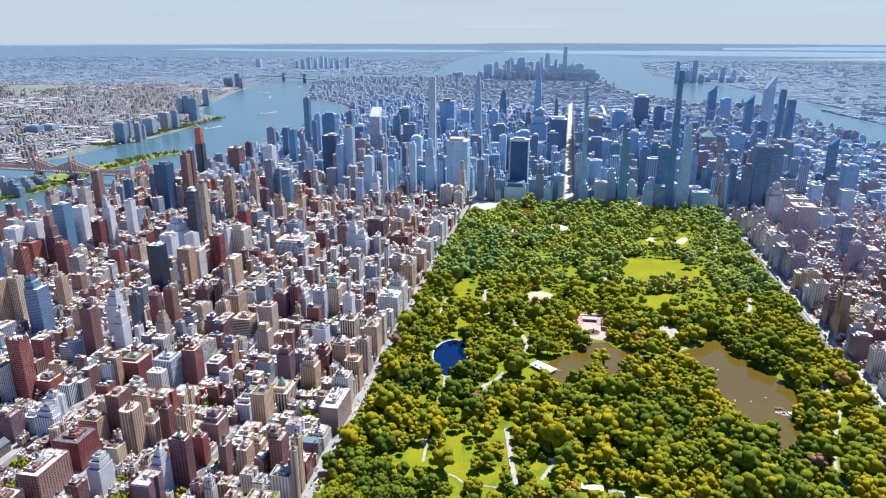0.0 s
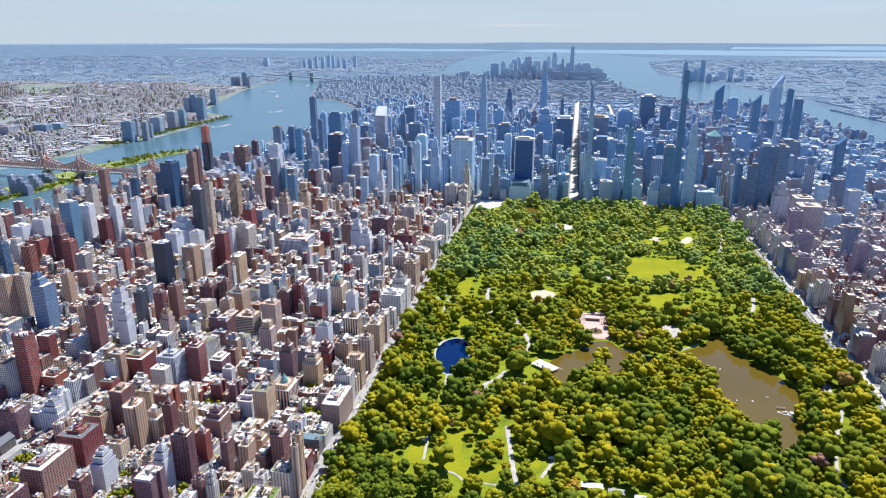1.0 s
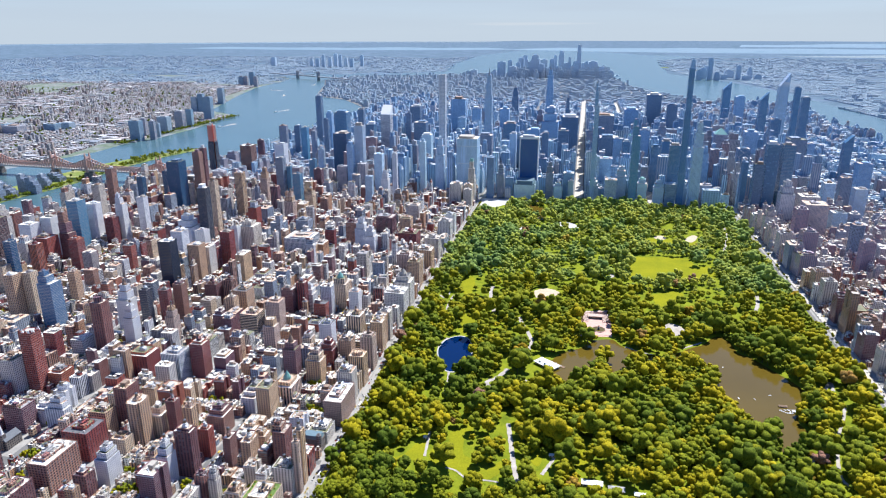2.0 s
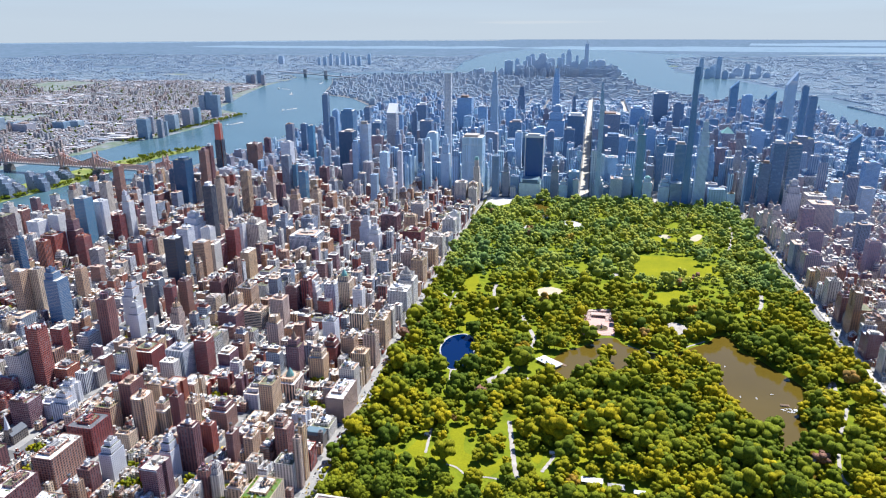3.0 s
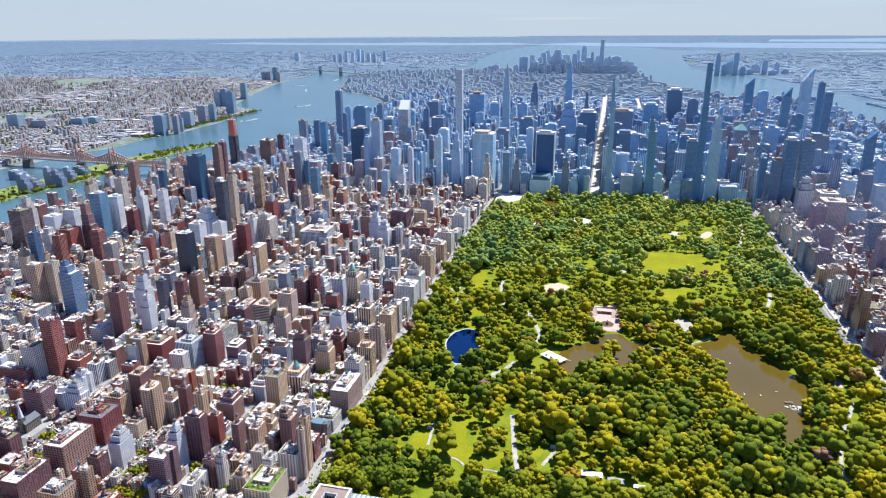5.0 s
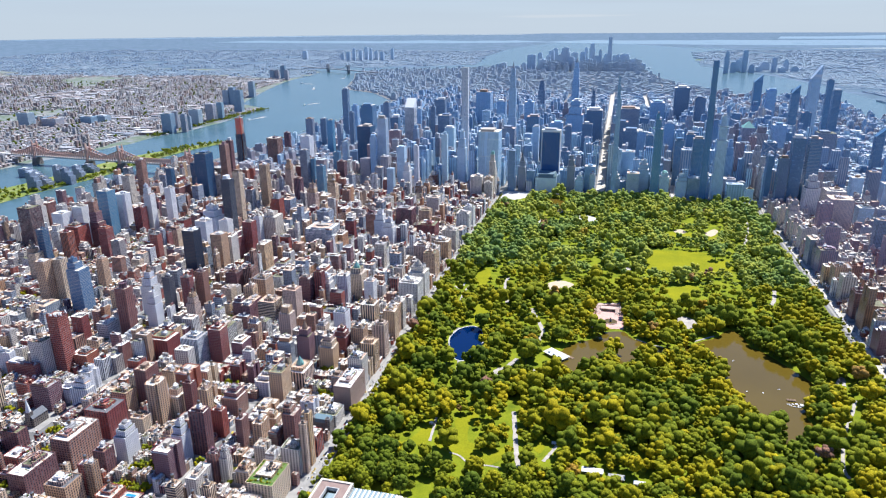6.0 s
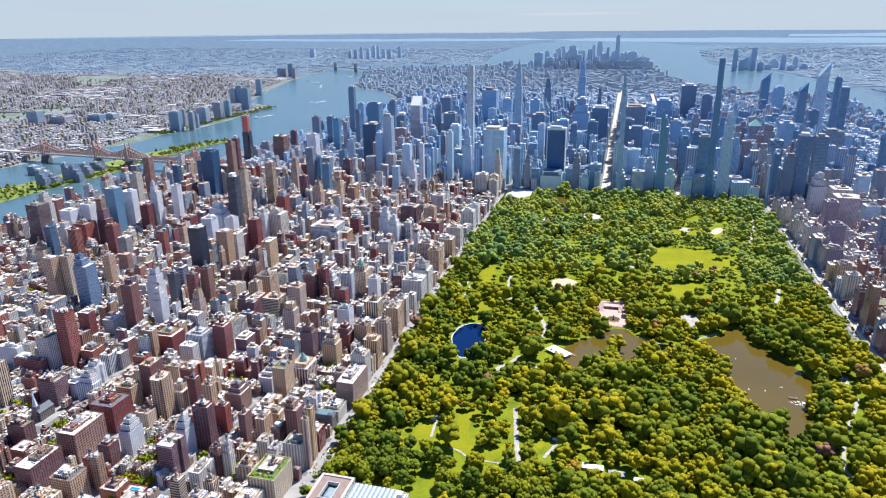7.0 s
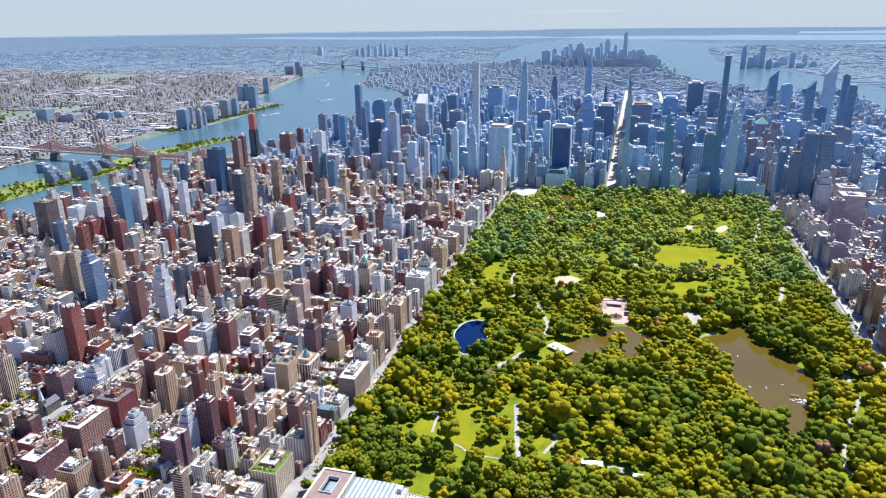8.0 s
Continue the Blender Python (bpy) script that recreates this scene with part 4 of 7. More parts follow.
def equipment(base, x, y, w, d, z, count):
    """Vents, ducts, chimneys and skylights scattered over one roof."""
    g = Geo()
    for _ in range(count):
        px, py = x + rng.uniform(-0.42, 0.42) * w, y + rng.uniform(-0.42, 0.42) * d
        kind = rng.random()
        if kind < 0.5:
            a, b, c = rng.uniform(0.5, 1.6), rng.uniform(0.5, 1.6), rng.uniform(0.8, 2.4)
        elif kind < 0.75:
            a, b, c = rng.uniform(2, 4), 0.4, 0.9
        elif kind < 0.86:
            a, b, c = rng.uniform(1.5, 3.4), rng.uniform(1.2, 3.0), rng.choice((0.35, 0.4, 2.8))
        else:
            a, b, c = 0.45, 0.45, rng.uniform(2, 4)
        a, b = min(a, 0.3 * w), min(b, 0.3 * d)
        g.box(px - a, px + a, py - b, py + b, z - 0.1, z + c, shift=rng.uniform(0, 90))
    tagged(part("rooftop_equipment", g, clutter_paint, base), kind="stuff")


def planting(base, x, y, w, d, z, k, ox, oy):
    """Rows of clipped shrubs round an inset top floor."""
    g = Geo()
    for _ in range(46):
        u, v = rng.uniform(-0.45, 0.45), rng.uniform(-0.45, 0.45)
        if abs(u - ox / w) < k / 2 + 0.04 and abs(v - oy / d) < k / 2 + 0.04:
            continue
        s = rng.uniform(0.7, 1.7)
        cx, cy = x + u * w, y + v * d
        g.shell([circle(cx, cy, z - 0.1, 0.8 * s, 7), circle(cx, cy, z + 0.9 * s, s, 7), circle(cx, cy, z + 1.7 * s, 0.35 * s, 7)], 0)
    tagged(part("roof_planting", g, leaf_one, base, "green clipped roof shrubs"), kind="stuff")


def shrink(outline, k, dx=0.0, dy=0.0):
    return [(p[0] * k + dx, p[1] * k + dy) for p in outline]


def plan_of(w, d, top):
    a, b = w / 2, d / 2
    if top == "round":
        c = 0.3 * min(a, b)
        return [(-a + c, -b), (a - c, -b), (a, -b + c), (a, b - c), (a - c, b), (-a + c, b), (-a, b - c), (-a, -b + c)]
    if top == "cross":
        c = 0.28 * a
        e = 0.28 * b
        return [(-a + c, -b), (a - c, -b), (a - c, -b + e), (a, -b + e), (a, b - e), (a - c, b - e), (a - c, b), (-a + c, b), (-a + c, b - e), (-a, b - e), (-a, -b + e), (-a + c, -b + e)]
    return [(-a, -b), (a, -b), (a, b), (-a, b)]


def wedge(g, outline, z0, low, high, axis=1, slot=0):
    """A roof block whose top slopes."""
    vals = [p[axis] for p in outline]
    lo, hi = min(vals), max(vals)
    g.shell([[(p[0], p[1], z0) for p in outline], [(p[0], p[1], low + (high - low) * (p[axis] - lo) / (hi - lo)) for p in outline]], slot)


def tower(x, y, w, d, h, style, top):
    """One high building: walls in tiers, roof decks, crown and rooftop plant."""
    taken.append((x - w / 2 - 1, x + w / 2 + 1, y - d / 2 - 1, y + d / 2 + 1))
    name, skin, category = LOOK[style]
    base = thing(name, x, y, f"{skin} {SHAPE[top]}", category, z=1.2)
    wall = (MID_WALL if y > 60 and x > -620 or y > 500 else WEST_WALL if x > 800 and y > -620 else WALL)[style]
    out = plan_of(w, d, top)
    stretch = rng.uniform(0.78, 1.25), rng.uniform(0.9, 1.15)
    tiers = [(1.0, 0, 0, 0.0, h)]
    if top == "setback":
        tiers = [(1.0, 0, 0, 0, 0.72 * h), (0.78, 0, 0.05 * d, 0.72 * h, 0.88 * h), (0.52, 0, 0.08 * d, 0.88 * h, h)]
    elif top in ("ornate", "peak", "cupola", "copperroof", "dome"):
        tiers = [(1.0, 0, 0, 0, 0.84 * h), (0.7, 0, 0, 0.84 * h, h)]
    elif top == "step":
        tiers = [(1.0, 0, 0, 0, 0.82 * h), (0.66, -0.17 * w, 0, 0.82 * h, 0.93 * h), (0.4, -0.25 * w, 0, 0.93 * h, h)]
    elif top == "slantside":
        tiers = [(1.0, 0, 0, 0, 0.6 * h), (0.8, -0.1 * w, 0, 0.6 * h, 0.8 * h), (0.6, -0.2 * w, 0, 0.8 * h, h)]
    elif top == "spire":
        tiers = [(1.15, 0, 0, 0, 0.45 * h), (1.0, 0, 0, 0.45 * h, 0.78 * h), (0.78, 0, 0, 0.78 * h, 0.92 * h), (0.55, 0, 0, 0.92 * h, h)]
    elif top == "hospital":
        tiers = [(1.0, 0, 0, 0, 0.9 * h), (0.6, 0, 0, 0.9 * h, h)]
    elif top == "twin":
        tiers = [(1.0, 0, 0, 0, 0.62 * h), (0.4, -0.28 * w, -0.28 * d, 0.62 * h, h), (0.4, -0.28 * w, 0.28 * d, 0.62 * h, h)]
    elif top == "tall":
        tiers = [(1.1, 0, 0, 0, 0.25 * h), (1.0, 0, 0, 0.25 * h, 0.7 * h), (0.86, 0, 0.05 * d, 0.7 * h, h)]
    elif top in ("mansard", "gables", "slant", "slantbig", "slantone", "pyramid"):
        cut = {"mansard": 0.8, "gables": 0.7, "slant": 0.93, "slantbig": 0.86, "slantone": 0.84, "pyramid": 0.86}[top]
        tiers = [(1.0, 0, 0, 0, cut * h)]
    elif top == "drum":
        tiers = [(1.0, 0, 0, 0, 0.92 * h)]
    body = Geo()
    if top == "flare":
        k = [(1.9, 0), (1.45, 0.12 * h), (1.15, 0.3 * h), (1.0, 0.5 * h), (1.0, h)]
        body.shell([[(p[0] * s, p[1] * (s if p[1] < 0 else 1.0), z) for p in out] for s, z in k], 0, (False, True))
        part("wall", body, wall, base)
    else:
        for k, dx, dy, z0, z1 in tiers:
            body, deck = Geo(), Geo()
            body.su, body.sv = stretch
            deck.face(body.parapet(shrink(out, k, dx, dy), z0, z1, shift=rng.uniform(0, 40)))
            part("wall" if z0 == 0 else "setback", body, wall, base)
            part("roof", deck, roof_green if top == "garden" else roof_felt, base)
    k, dx, dy, z0, z1 = tiers[-1]
    tw, td, z1 = w * k, d * k, z1 - 1.1
    if top == "slantbig":
        g = Geo()
        wedge(g, shrink(out, 0.98), z1, 0.87 * h, h, 1)
        crown = part("crown", g, white_paint, base, "slanted white crown")
    elif top in ("slant", "slantone"):
        g = Geo()
        wedge(g, shrink(out, 0.97), z1, z1 + 2, h, 0 if top == "slantone" else 1)
        part("crown", g, wall, base)
    elif top == "pyramid":
        part("pyramid_roof", Geo().shell([[(p[0], p[1], z1) for p in out], [(0.05 * p[0], 0.05 * p[1], h) for p in out]], 0), verdigris, base, "green copper pyramid roof")
    elif top in ("peak", "cupola"):
        part("spire", Geo().shell([circle(0, 0, z1, 0.3 * tw, 8), circle(0, 0, z1 + 4, 0.28 * tw, 8), circle(0, 0, z1 + 16, 0.1, 8)], 0), verdigris if top == "cupola" else plant_room, base)
    elif top == "dome":
        part("dome", Geo().shell([circle(0, 0, z1 + 8 * math.sin(a), 0.42 * tw * math.cos(a) + 0.05, 12) for a in (0, 0.4, 0.8, 1.2, 1.5)], 0), verdigris, base, "small green dome")
    elif top == "copperroof":
        part("copper_roof", Geo().shell([[(p[0] * k, p[1] * k, z1) for p in out], [(p[0] * k * 0.6, p[1] * k * 0.6, z1 + 12) for p in out]], 0), verdigris, base, "steep green copper roof")
    elif top == "ornate":
        for ax in (-0.5, 0.5):
            for ay in (-0.5, 0.5):
                part("finial", Geo().shell([circle(ax * tw * 0.8, ay * td * 0.8, z1, 1.6, 6), circle(ax * tw * 0.8, ay * td * 0.8, z1 + 7, 0.1, 6)], 0), wall, base)
    elif top == "zigzag":
        for i in range(4):
            for ax, ay in ((-0.375 * w + 0.25 * w * i, -0.46 * d), (0.46 * w, -0.375 * d + 0.25 * d * i)):
                part("gable", Geo().shell([rect(ax - 0.125 * w, ax + 0.125 * w, ay - 0.03 * d, ay + 0.03 * d, z1), rect(ax - 0.01, ax + 0.01, ay - 0.02 * d, ay + 0.02 * d, z1 + 7)], 0), white_paint if i % 2 else wall, base)
    elif top == "drum":
        part("drum", Geo().shell([circle(0, 0, z1, 0.34 * w, 14), circle(0, 0, h, 0.34 * w, 14), circle(0, 0, h, 0.28 * w, 14), circle(0, 0, h - 2, 0.28 * w, 14)], 0), wall, base)
    elif top == "spire":
        part("spire", Geo().shell([circle(0, 0, z1, 0.16 * w, 6), circle(0, 0, h + 0.03 * h, 0.1 * w, 6), circle(0, 0, h + 0.08 * h, 0.4, 6)], 0), steel, base)
    elif top == "slab" and style == "solow":
        for ax in (-0.5, 0.5):
            part("side_wall", Geo().box(ax * w - 1.6, ax * w + 1.6, -d / 2 - 1, d / 2 + 1, 0, h + 1), white_paint, base, "white stone edge wall")
        part("top_band", Geo().box(-w / 2, w / 2, -d / 2 - 1, d / 2, h - 7, h + 1), white_paint, base, "white stone top band")
    elif top == "mansard":
        part("mansard_roof", Geo().shell([[(p[0] * 0.98, p[1] * 0.98, z1) for p in out], [(p[0] * 0.82, p[1] * 0.82, h) for p in out]], 0), mansard_slate, base, "steep green-grey mansard roof")
        for ax in (-0.4, 0.4):
            part("corner_turret", Geo().shell([circle(ax * w, -0.42 * d, z1 - 6, 4, 8), circle(ax * w, -0.42 * d, z1 + 9, 4, 8), circle(ax * w, -0.42 * d, h + 6, 0.2, 8)], 0), wall, base)
    elif top == "gables":
        for i in range(3):
            ax = (-0.33 + 0.33 * i) * w
            g = Geo()
            g.shell([rect(ax - 0.16 * w, ax + 0.16 * w, -0.5 * d, 0.5 * d, z1), rect(ax - 0.01, ax + 0.01, -0.42 * d, 0.42 * d, h)], 0)
            part("gable_roof", g, slate, base)
    elif top == "diagrid":
        for i in range(5):
            g = Geo()
            za, zb = h * i / 5, h * (i + 1) / 5
            for sx in (-1, 1):
                g.face([(sx * -0.5 * w, -0.51 * d, za), (sx * -0.5 * w + 1.6, -0.51 * d, za), (sx * 0.5 * w, -0.51 * d, zb), (sx * 0.5 * w - 1.6, -0.51 * d, zb)])
            part("brace", g, white_paint, base)
    # rooftop plant
    if top in ("flat", "setback", "clutter", "round", "cross", "step", "hospital", "slab", "tall", "garden", "slantside", "twin", "flare", "diagrid") and h < 420:
        if top in ("flat", "clutter", "garden") and h < 100 and min(tw, td) > 13 and y < 60:
            k = rng.uniform(0.5, 0.74)
            ox, oy = rng.uniform(-0.1, 0.1) * tw, rng.uniform(-0.1, 0.1) * td
            body, deck = Geo(), Geo()
            body.su, body.sv = stretch
            deck.face(body.parapet(shrink(out, k, dx + ox, dy + oy), z1 - 0.1, z1 + 4.2, 0.35, 0.8, shift=rng.uniform(0, 40)))
            part("top_floor", body, wall, base)
            part("roof", deck, roof_felt, base)
            equipment(base, dx, dy, tw, td, z1, 10)
            if top == "garden":
                planting(base, dx, dy, tw, td, z1, k, ox, oy)
            dx, dy, tw, td, z1 = dx + ox, dy + oy, tw * k, td * k, z1 + 3.4
        px, py = dx + rng.uniform(-0.1, 0.1) * tw, dy + rng.uniform(-0.1, 0.1) * td
        ph = rng.uniform(3.5, 6) if h < 160 else rng.uniform(6, 11)
        a, b = (rng.uniform(0.13, 0.22) * tw, rng.uniform(0.15, 0.26) * td) if h < 160 else (rng.uniform(0.22, 0.36) * tw, rng.uniform(0.22, 0.36) * td)
        g = Geo().box(px - a, px + a, py - b, py + b, z1 - 0.2, z1 + ph)
        if h < 160:
            g.box(px + a, px + a * rng.uniform(1.6, 2.4), py - b * rng.uniform(0.2, 0.9), py + b * 0.7, z1 - 0.2, z1 + ph * rng.uniform(0.4, 0.8))
            g.box(px - a * 0.5, px + a * 0.4, py + b, py + b * rng.uniform(1.4, 2.2), z1 - 0.2, z1 + ph * rng.uniform(0.5, 0.9))
            g.box(px - a * 0.4, px + a * 0.2, py - b * 0.4, py + b * 0.3, z1 + ph, z1 + ph + rng.uniform(1, 2.2))
        part("penthouse", g, wall if top == "twin" or rng.random() < 0.45 else plant_room, base)
        if top in ("clutter", "hospital") and tw > 16:
            equipment(base, dx, dy, tw, td, z1, min(44, 12 + int(tw * td / 30)))
            qx, qy, qa = dx - 0.28 * tw, dy + 0.25 * td, 0.14 * tw
            part("stair_house", Geo().box(qx - qa, qx + qa, qy - qa, qy + qa, z1 - 0.2, z1 + 4), plant_room, base)
            part("terrace_wing", Geo().box(dx + 0.12 * tw, dx + 0.42 * tw, dy - 0.42 * td, dy - 0.15 * td, z1 - 0.2, z1 + 3.4), wall, base)
        if h < 130 and rng.random() < 0.6 and style not in ("glass", "glassdark", "glassteal"):
            tank(base, px + rng.uniform(-0.4, 0.4) * a, py + rng.uniform(-0.3, 0.3) * b, z1 + ph)
        elif tw > 14:
            share("air_unit", rng.choice(units), base, dx + 0.3 * tw, dy - 0.3 * td, z1)
    return base


tower(-462, -1546, 34, 18, 54, "white", "setback")
tower(-522, -1557, 35, 27, 44, "brown", "clutter")
tower(-385, -1545, 27, 24, 44, "tan", "clutter")
tower(-312, -1558, 22, 30, 76, "tan", "cross")
tower(-379, -1593, 41, 41, 46, "red", "clutter")
tower(-304, -1643, 19, 27, 56, "white", "setback")
tower(-319, -1592, 22, 20, 36, "tan", "flat")
tower(-222, -1632, 17, 20, 66, "white", "setback")
tower(-205, -1608, 25, 17, 72, "brown", "flat")
tower(-205, -1563, 18, 15, 46, "red", "clutter")
tower(-277, -1527, 15, 15, 62, "red", "flat")
tower(-252, -1524, 15, 15, 52, "tan", "flat")
tower(-217, -1502, 28, 31, 46, "brown", "setback")
tower(-373, -1660, 31, 58, 48, "brown", "clutter")
tower(-302, -1722, 13, 13, 48, "red", "flat")
tower(-90, -1555, 19, 25, 66, "brown", "step")
tower(-45, -1595, 11, 11, 84, "tan", "flat")
tower(-42, -1614, 9, 9, 78, "tan", "flat")
tower(-59, -1614, 27, 24, 42, "limestone", "clutter")
tower(-65, -1676, 37, 49, 40, "tan", "garden")
tower(-52, -1427, 29, 64, 44, "pink", "clutter")
tower(-199, -1424, 24, 51, 38, "white", "setback")
tower(-155, -1393, 31, 42, 38, "tan", "cupola")
tower(-159, -1577, 11, 19, 48, "brown", "flat")
tower(-135, -1567, 15, 25, 40, "tan", "clutter")
tower(-131, -1328, 27, 27, 62, "tan", "setback")
tower(-177, -1323, 24, 24, 70, "brown", "peak")
tower(-247, -1255, 23, 23, 78, "tan", "ornate")
tower(-520, -1343, 47, 27, 38, "white", "setback")
tower(-371, -1373, 34, 34, 58, "band", "flat")
tower(-437, -1369, 39, 39, 48, "red", "flat")
tower(-338, -1349, 25, 25, 66, "red", "flat")
tower(-579, -1455, 23, 23, 114, "red", "zigzag")
tower(-606, -1473, 27, 27, 72, "limestone", "flat")
tower(-562, -1308, 23, 23, 118, "brown", "drum")
tower(-579, -1213, 27, 27, 104, "white", "setback")
tower(-534, -1264, 22, 22, 84, "white", "setback")
tower(-832, -1221, 23, 23, 112, "tan", "flat")
tower(-812, -1197, 22, 22, 110, "tan", "flat")
tower(-745, -1222, 31, 31, 124, "glass", "step")
tower(-643, -964, 31, 31, 118, "dark", "flat")
tower(-674, -865, 31, 31, 112, "white", "flat")
tower(-593, -926, 30, 30, 100, "tan", "flat")
tower(-568, -706, 47, 47, 98, "limestone", "hospital")
tower(-745, -717, 47, 47, 108, "white", "setback")
tower(-661, -785, 27, 27, 90, "white", "flat")
tower(-527, -610, 36, 36, 72, "grey", "flat")
tower(-467, -572, 37, 37, 72, "grey", "flat")
tower(-437, -661, 73, 73, 52, "band", "flat")
tower(-705, -687, 26, 26, 180, "dark", "flat")
tower(-737, -579, 21, 21, 175, "tan", "flat")
tower(-575, -812, 27, 27, 100, "red", "flat")
tower(-588, -743, 19, 19, 92, "white", "flat")
tower(-1039, -773, 34, 34, 150, "glassteal", "flat")
tower(-1029, -722, 35, 35, 130, "white", "round")
tower(-966, -688, 23, 23, 150, "white", "step")
tower(-937, -632, 22, 22, 130, "white", "flat")
tower(-1009, -854, 28, 28, 140, "brown", "slantside")
tower(-1070, -839, 32, 32, 120, "white", "flat")
tower(-1100, -877, 35, 35, 110, "white", "flat")
tower(-1292, -770, 35, 35, 120, "limestone", "setback")
tower(-1211, -872, 41, 41, 118, "brown", "flat")
tower(-971, -1074, 19, 19, 130, "glassdark", "flat")
tower(-1038, -898, 41, 41, 84, "red", "flat")
tower(-932, -917, 26, 26, 90, "red", "flat")
tower(-981, -1097, 24, 24, 95, "tan", "step")
tower(-975, -999, 22, 22, 100, "red", "flat")
tower(-975, -724, 27, 27, 92, "red", "flat")
tower(-1241, -360, 25, 25, 150, "brown", "flat")
tower(-1210, -469, 28, 28, 120, "limestone", "flat")
tower(-1147, -336, 21, 21, 120, "glassdark", "flat")
tower(-1119, -230, 24, 24, 120, "glassdark", "flat")
tower(-1034, -299, 45, 45, 170, "glassdark", "flat")
tower(-996, -226, 25, 25, 190, "brown", "flat")
tower(-1039, -119, 20, 20, 185, "brown", "flat")
tower(-653, -1221, 23, 23, 60, "tan", "flat")
tower(-537, -1208, 17, 17, 96, "dark", "flat")
tower(-780, -343, 26, 26, 150, "tan", "flat")
tower(-515, -1177, 21, 21, 86, "red", "round")
tower(-498, -1150, 20, 20, 90, "brown", "flat")
tower(-471, -1068, 28, 28, 62, "brown", "clutter")
tower(-782, -1111, 19, 19, 80, "tan", "flat")
tower(-202, -1002, 33, 33, 70, "tan", "cupola")
tower(-147, -1066, 21, 21, 68, "white", "flat")
tower(-291, -1075, 25, 25, 66, "brown", "clutter")
tower(-471, -1227, 20, 20, 72, "tan", "setback")
tower(-285, -1155, 29, 29, 72, "tan", "clutter")
tower(-395, -1082, 35, 35, 60, "tan", "clutter")
tower(-443, -1050, 21, 21, 66, "brown", "flat")
tower(-394, -1133, 22, 22, 60, "tan", "clutter")
tower(-326, -1176, 36, 36, 52, "tan", "clutter")
tower(-263, -1036, 28, 28, 60, "white", "setback")
tower(-266, -1063, 19, 19, 78, "red", "flat")
tower(-69, -964, 39, 39, 72, "limestone", "peak")
tower(-81, -798, 31, 31, 62, "limestone", "clutter")
tower(-71, -854, 28, 28, 68, "tan", "clutter")
tower(-70, -1021, 43, 43, 58, "limestone", "clutter")
tower(-60, -1136, 21, 21, 60, "limestone", "clutter")
tower(-60, -1190, 24, 24, 62, "tan", "clutter")
tower(-64, -1162, 24, 24, 60, "tan", "clutter")
tower(-56, -1320, 26, 26, 62, "tan", "drum")
tower(-56, -1263, 24, 24, 66, "tan", "clutter")
tower(-56, -1378, 26, 26, 58, "limestone", "clutter")
tower(-127, -1277, 25, 25, 56, "red", "setback")
tower(-156, -1205, 25, 25, 56, "white", "clutter")
tower(-100, -1256, 25, 25, 52, "tan", "clutter")
tower(-123, -1137, 30, 30, 48, "tan", "flat")
tower(-76, -631, 39, 39, 60, "limestone", "clutter")
tower(-73, -728, 37, 37, 58, "tan", "clutter")
tower(-69, -827, 20, 20, 60, "tan", "clutter")
tower(-76, -463, 37, 37, 60, "limestone", "clutter")
tower(-118, -765, 35, 35, 55, "tan", "clutter")
tower(-72, -401, 29, 29, 62, "white", "clutter")
tower(-280, -618, 29, 29, 95, "white", "setback")
tower(-247, -644, 32, 32, 80, "white", "setback")
tower(-324, -565, 30, 30, 70, "brown", "flat")
tower(-258, -450, 49, 49, 60, "brown", "flat")
tower(-195, -456, 33, 33, 60, "tan", "flat")
tower(-159, -560, 52, 52, 50, "red", "clutter")
tower(-200, -336, 35, 35, 70, "limestone", "flat")
tower(-1061, 1076, 30, 30, 262, "dark", "flat")
tower(-937, 893, 30, 30, 200, "grey", "flat")
tower(-990, 1223, 67, 67, 165, "glassdark", "flat")
tower(-1121, 746, 37, 37, 150, "brown", "round")
tower(-1052, 759, 27, 27, 150, "dark", "flat")
tower(-980, 674, 28, 28, 155, "glassteal", "flat")
tower(-929, 658, 20, 20, 140, "brown", "flat")
tower(-1105, 345, 50, 50, 120, "brown", "flat")
tower(-1116, 489, 26, 26, 120, "brown", "round")
tower(-984, 413, 44, 44, 118, "white", "flat")
tower(-635, 233, 56, 56, 200, "glassdark", "flat")
tower(-525, 126, 34, 34, 246, "glasslight", "flat")
tower(-792, 957, 29, 29, 210, "dark", "flat")
tower(-622, 575, 36, 36, 190, "glassdark", "flat")
tower(-533, 522, 43, 43, 279, "alum", "slantbig")
tower(-436, 438, 27, 27, 160, "glassteal", "flat")
tower(-403, 617, 54, 54, 200, "dark", "flat")
tower(-307, 321, 38, 38, 190, "white", "flat")
tower(-230, 254, 25, 25, 426, "lattice", "flat")
tower(-514, 977, 51, 51, 230, "dark", "flat")
tower(-205, 87, 31, 31, 210, "limestone", "setback")
tower(-267, 72, 21, 21, 200, "white", "flat")
tower(-332, -79, 16, 16, 180, "white", "flat")
tower(-436, 75, 31, 31, 150, "limestone", "flat")
tower(-375, -56, 26, 26, 118, "white", "setback")
tower(-394, -180, 23, 23, 120, "glasslight", "flare")
tower(-706, 184, 24, 24, 140, "glasslight", "round")
tower(-696, 70, 23, 23, 120, "glassteal", "flat")
tower(-633, -36, 28, 28, 108, "brown", "flat")
tower(-654, -175, 26, 26, 118, "glassteal", "flat")
tower(-761, -75, 28, 28, 152, "grey", "flat")
tower(-664, -334, 24, 24, 108, "brown", "flat")
tower(-592, -384, 29, 29, 102, "tan", "setback")
tower(-784, -161, 25, 25, 130, "tan", "setback")
tower(-736, -61, 15, 15, 118, "glassteal", "flat")
tower(-594, -218, 29, 29, 78, "tan", "setback")
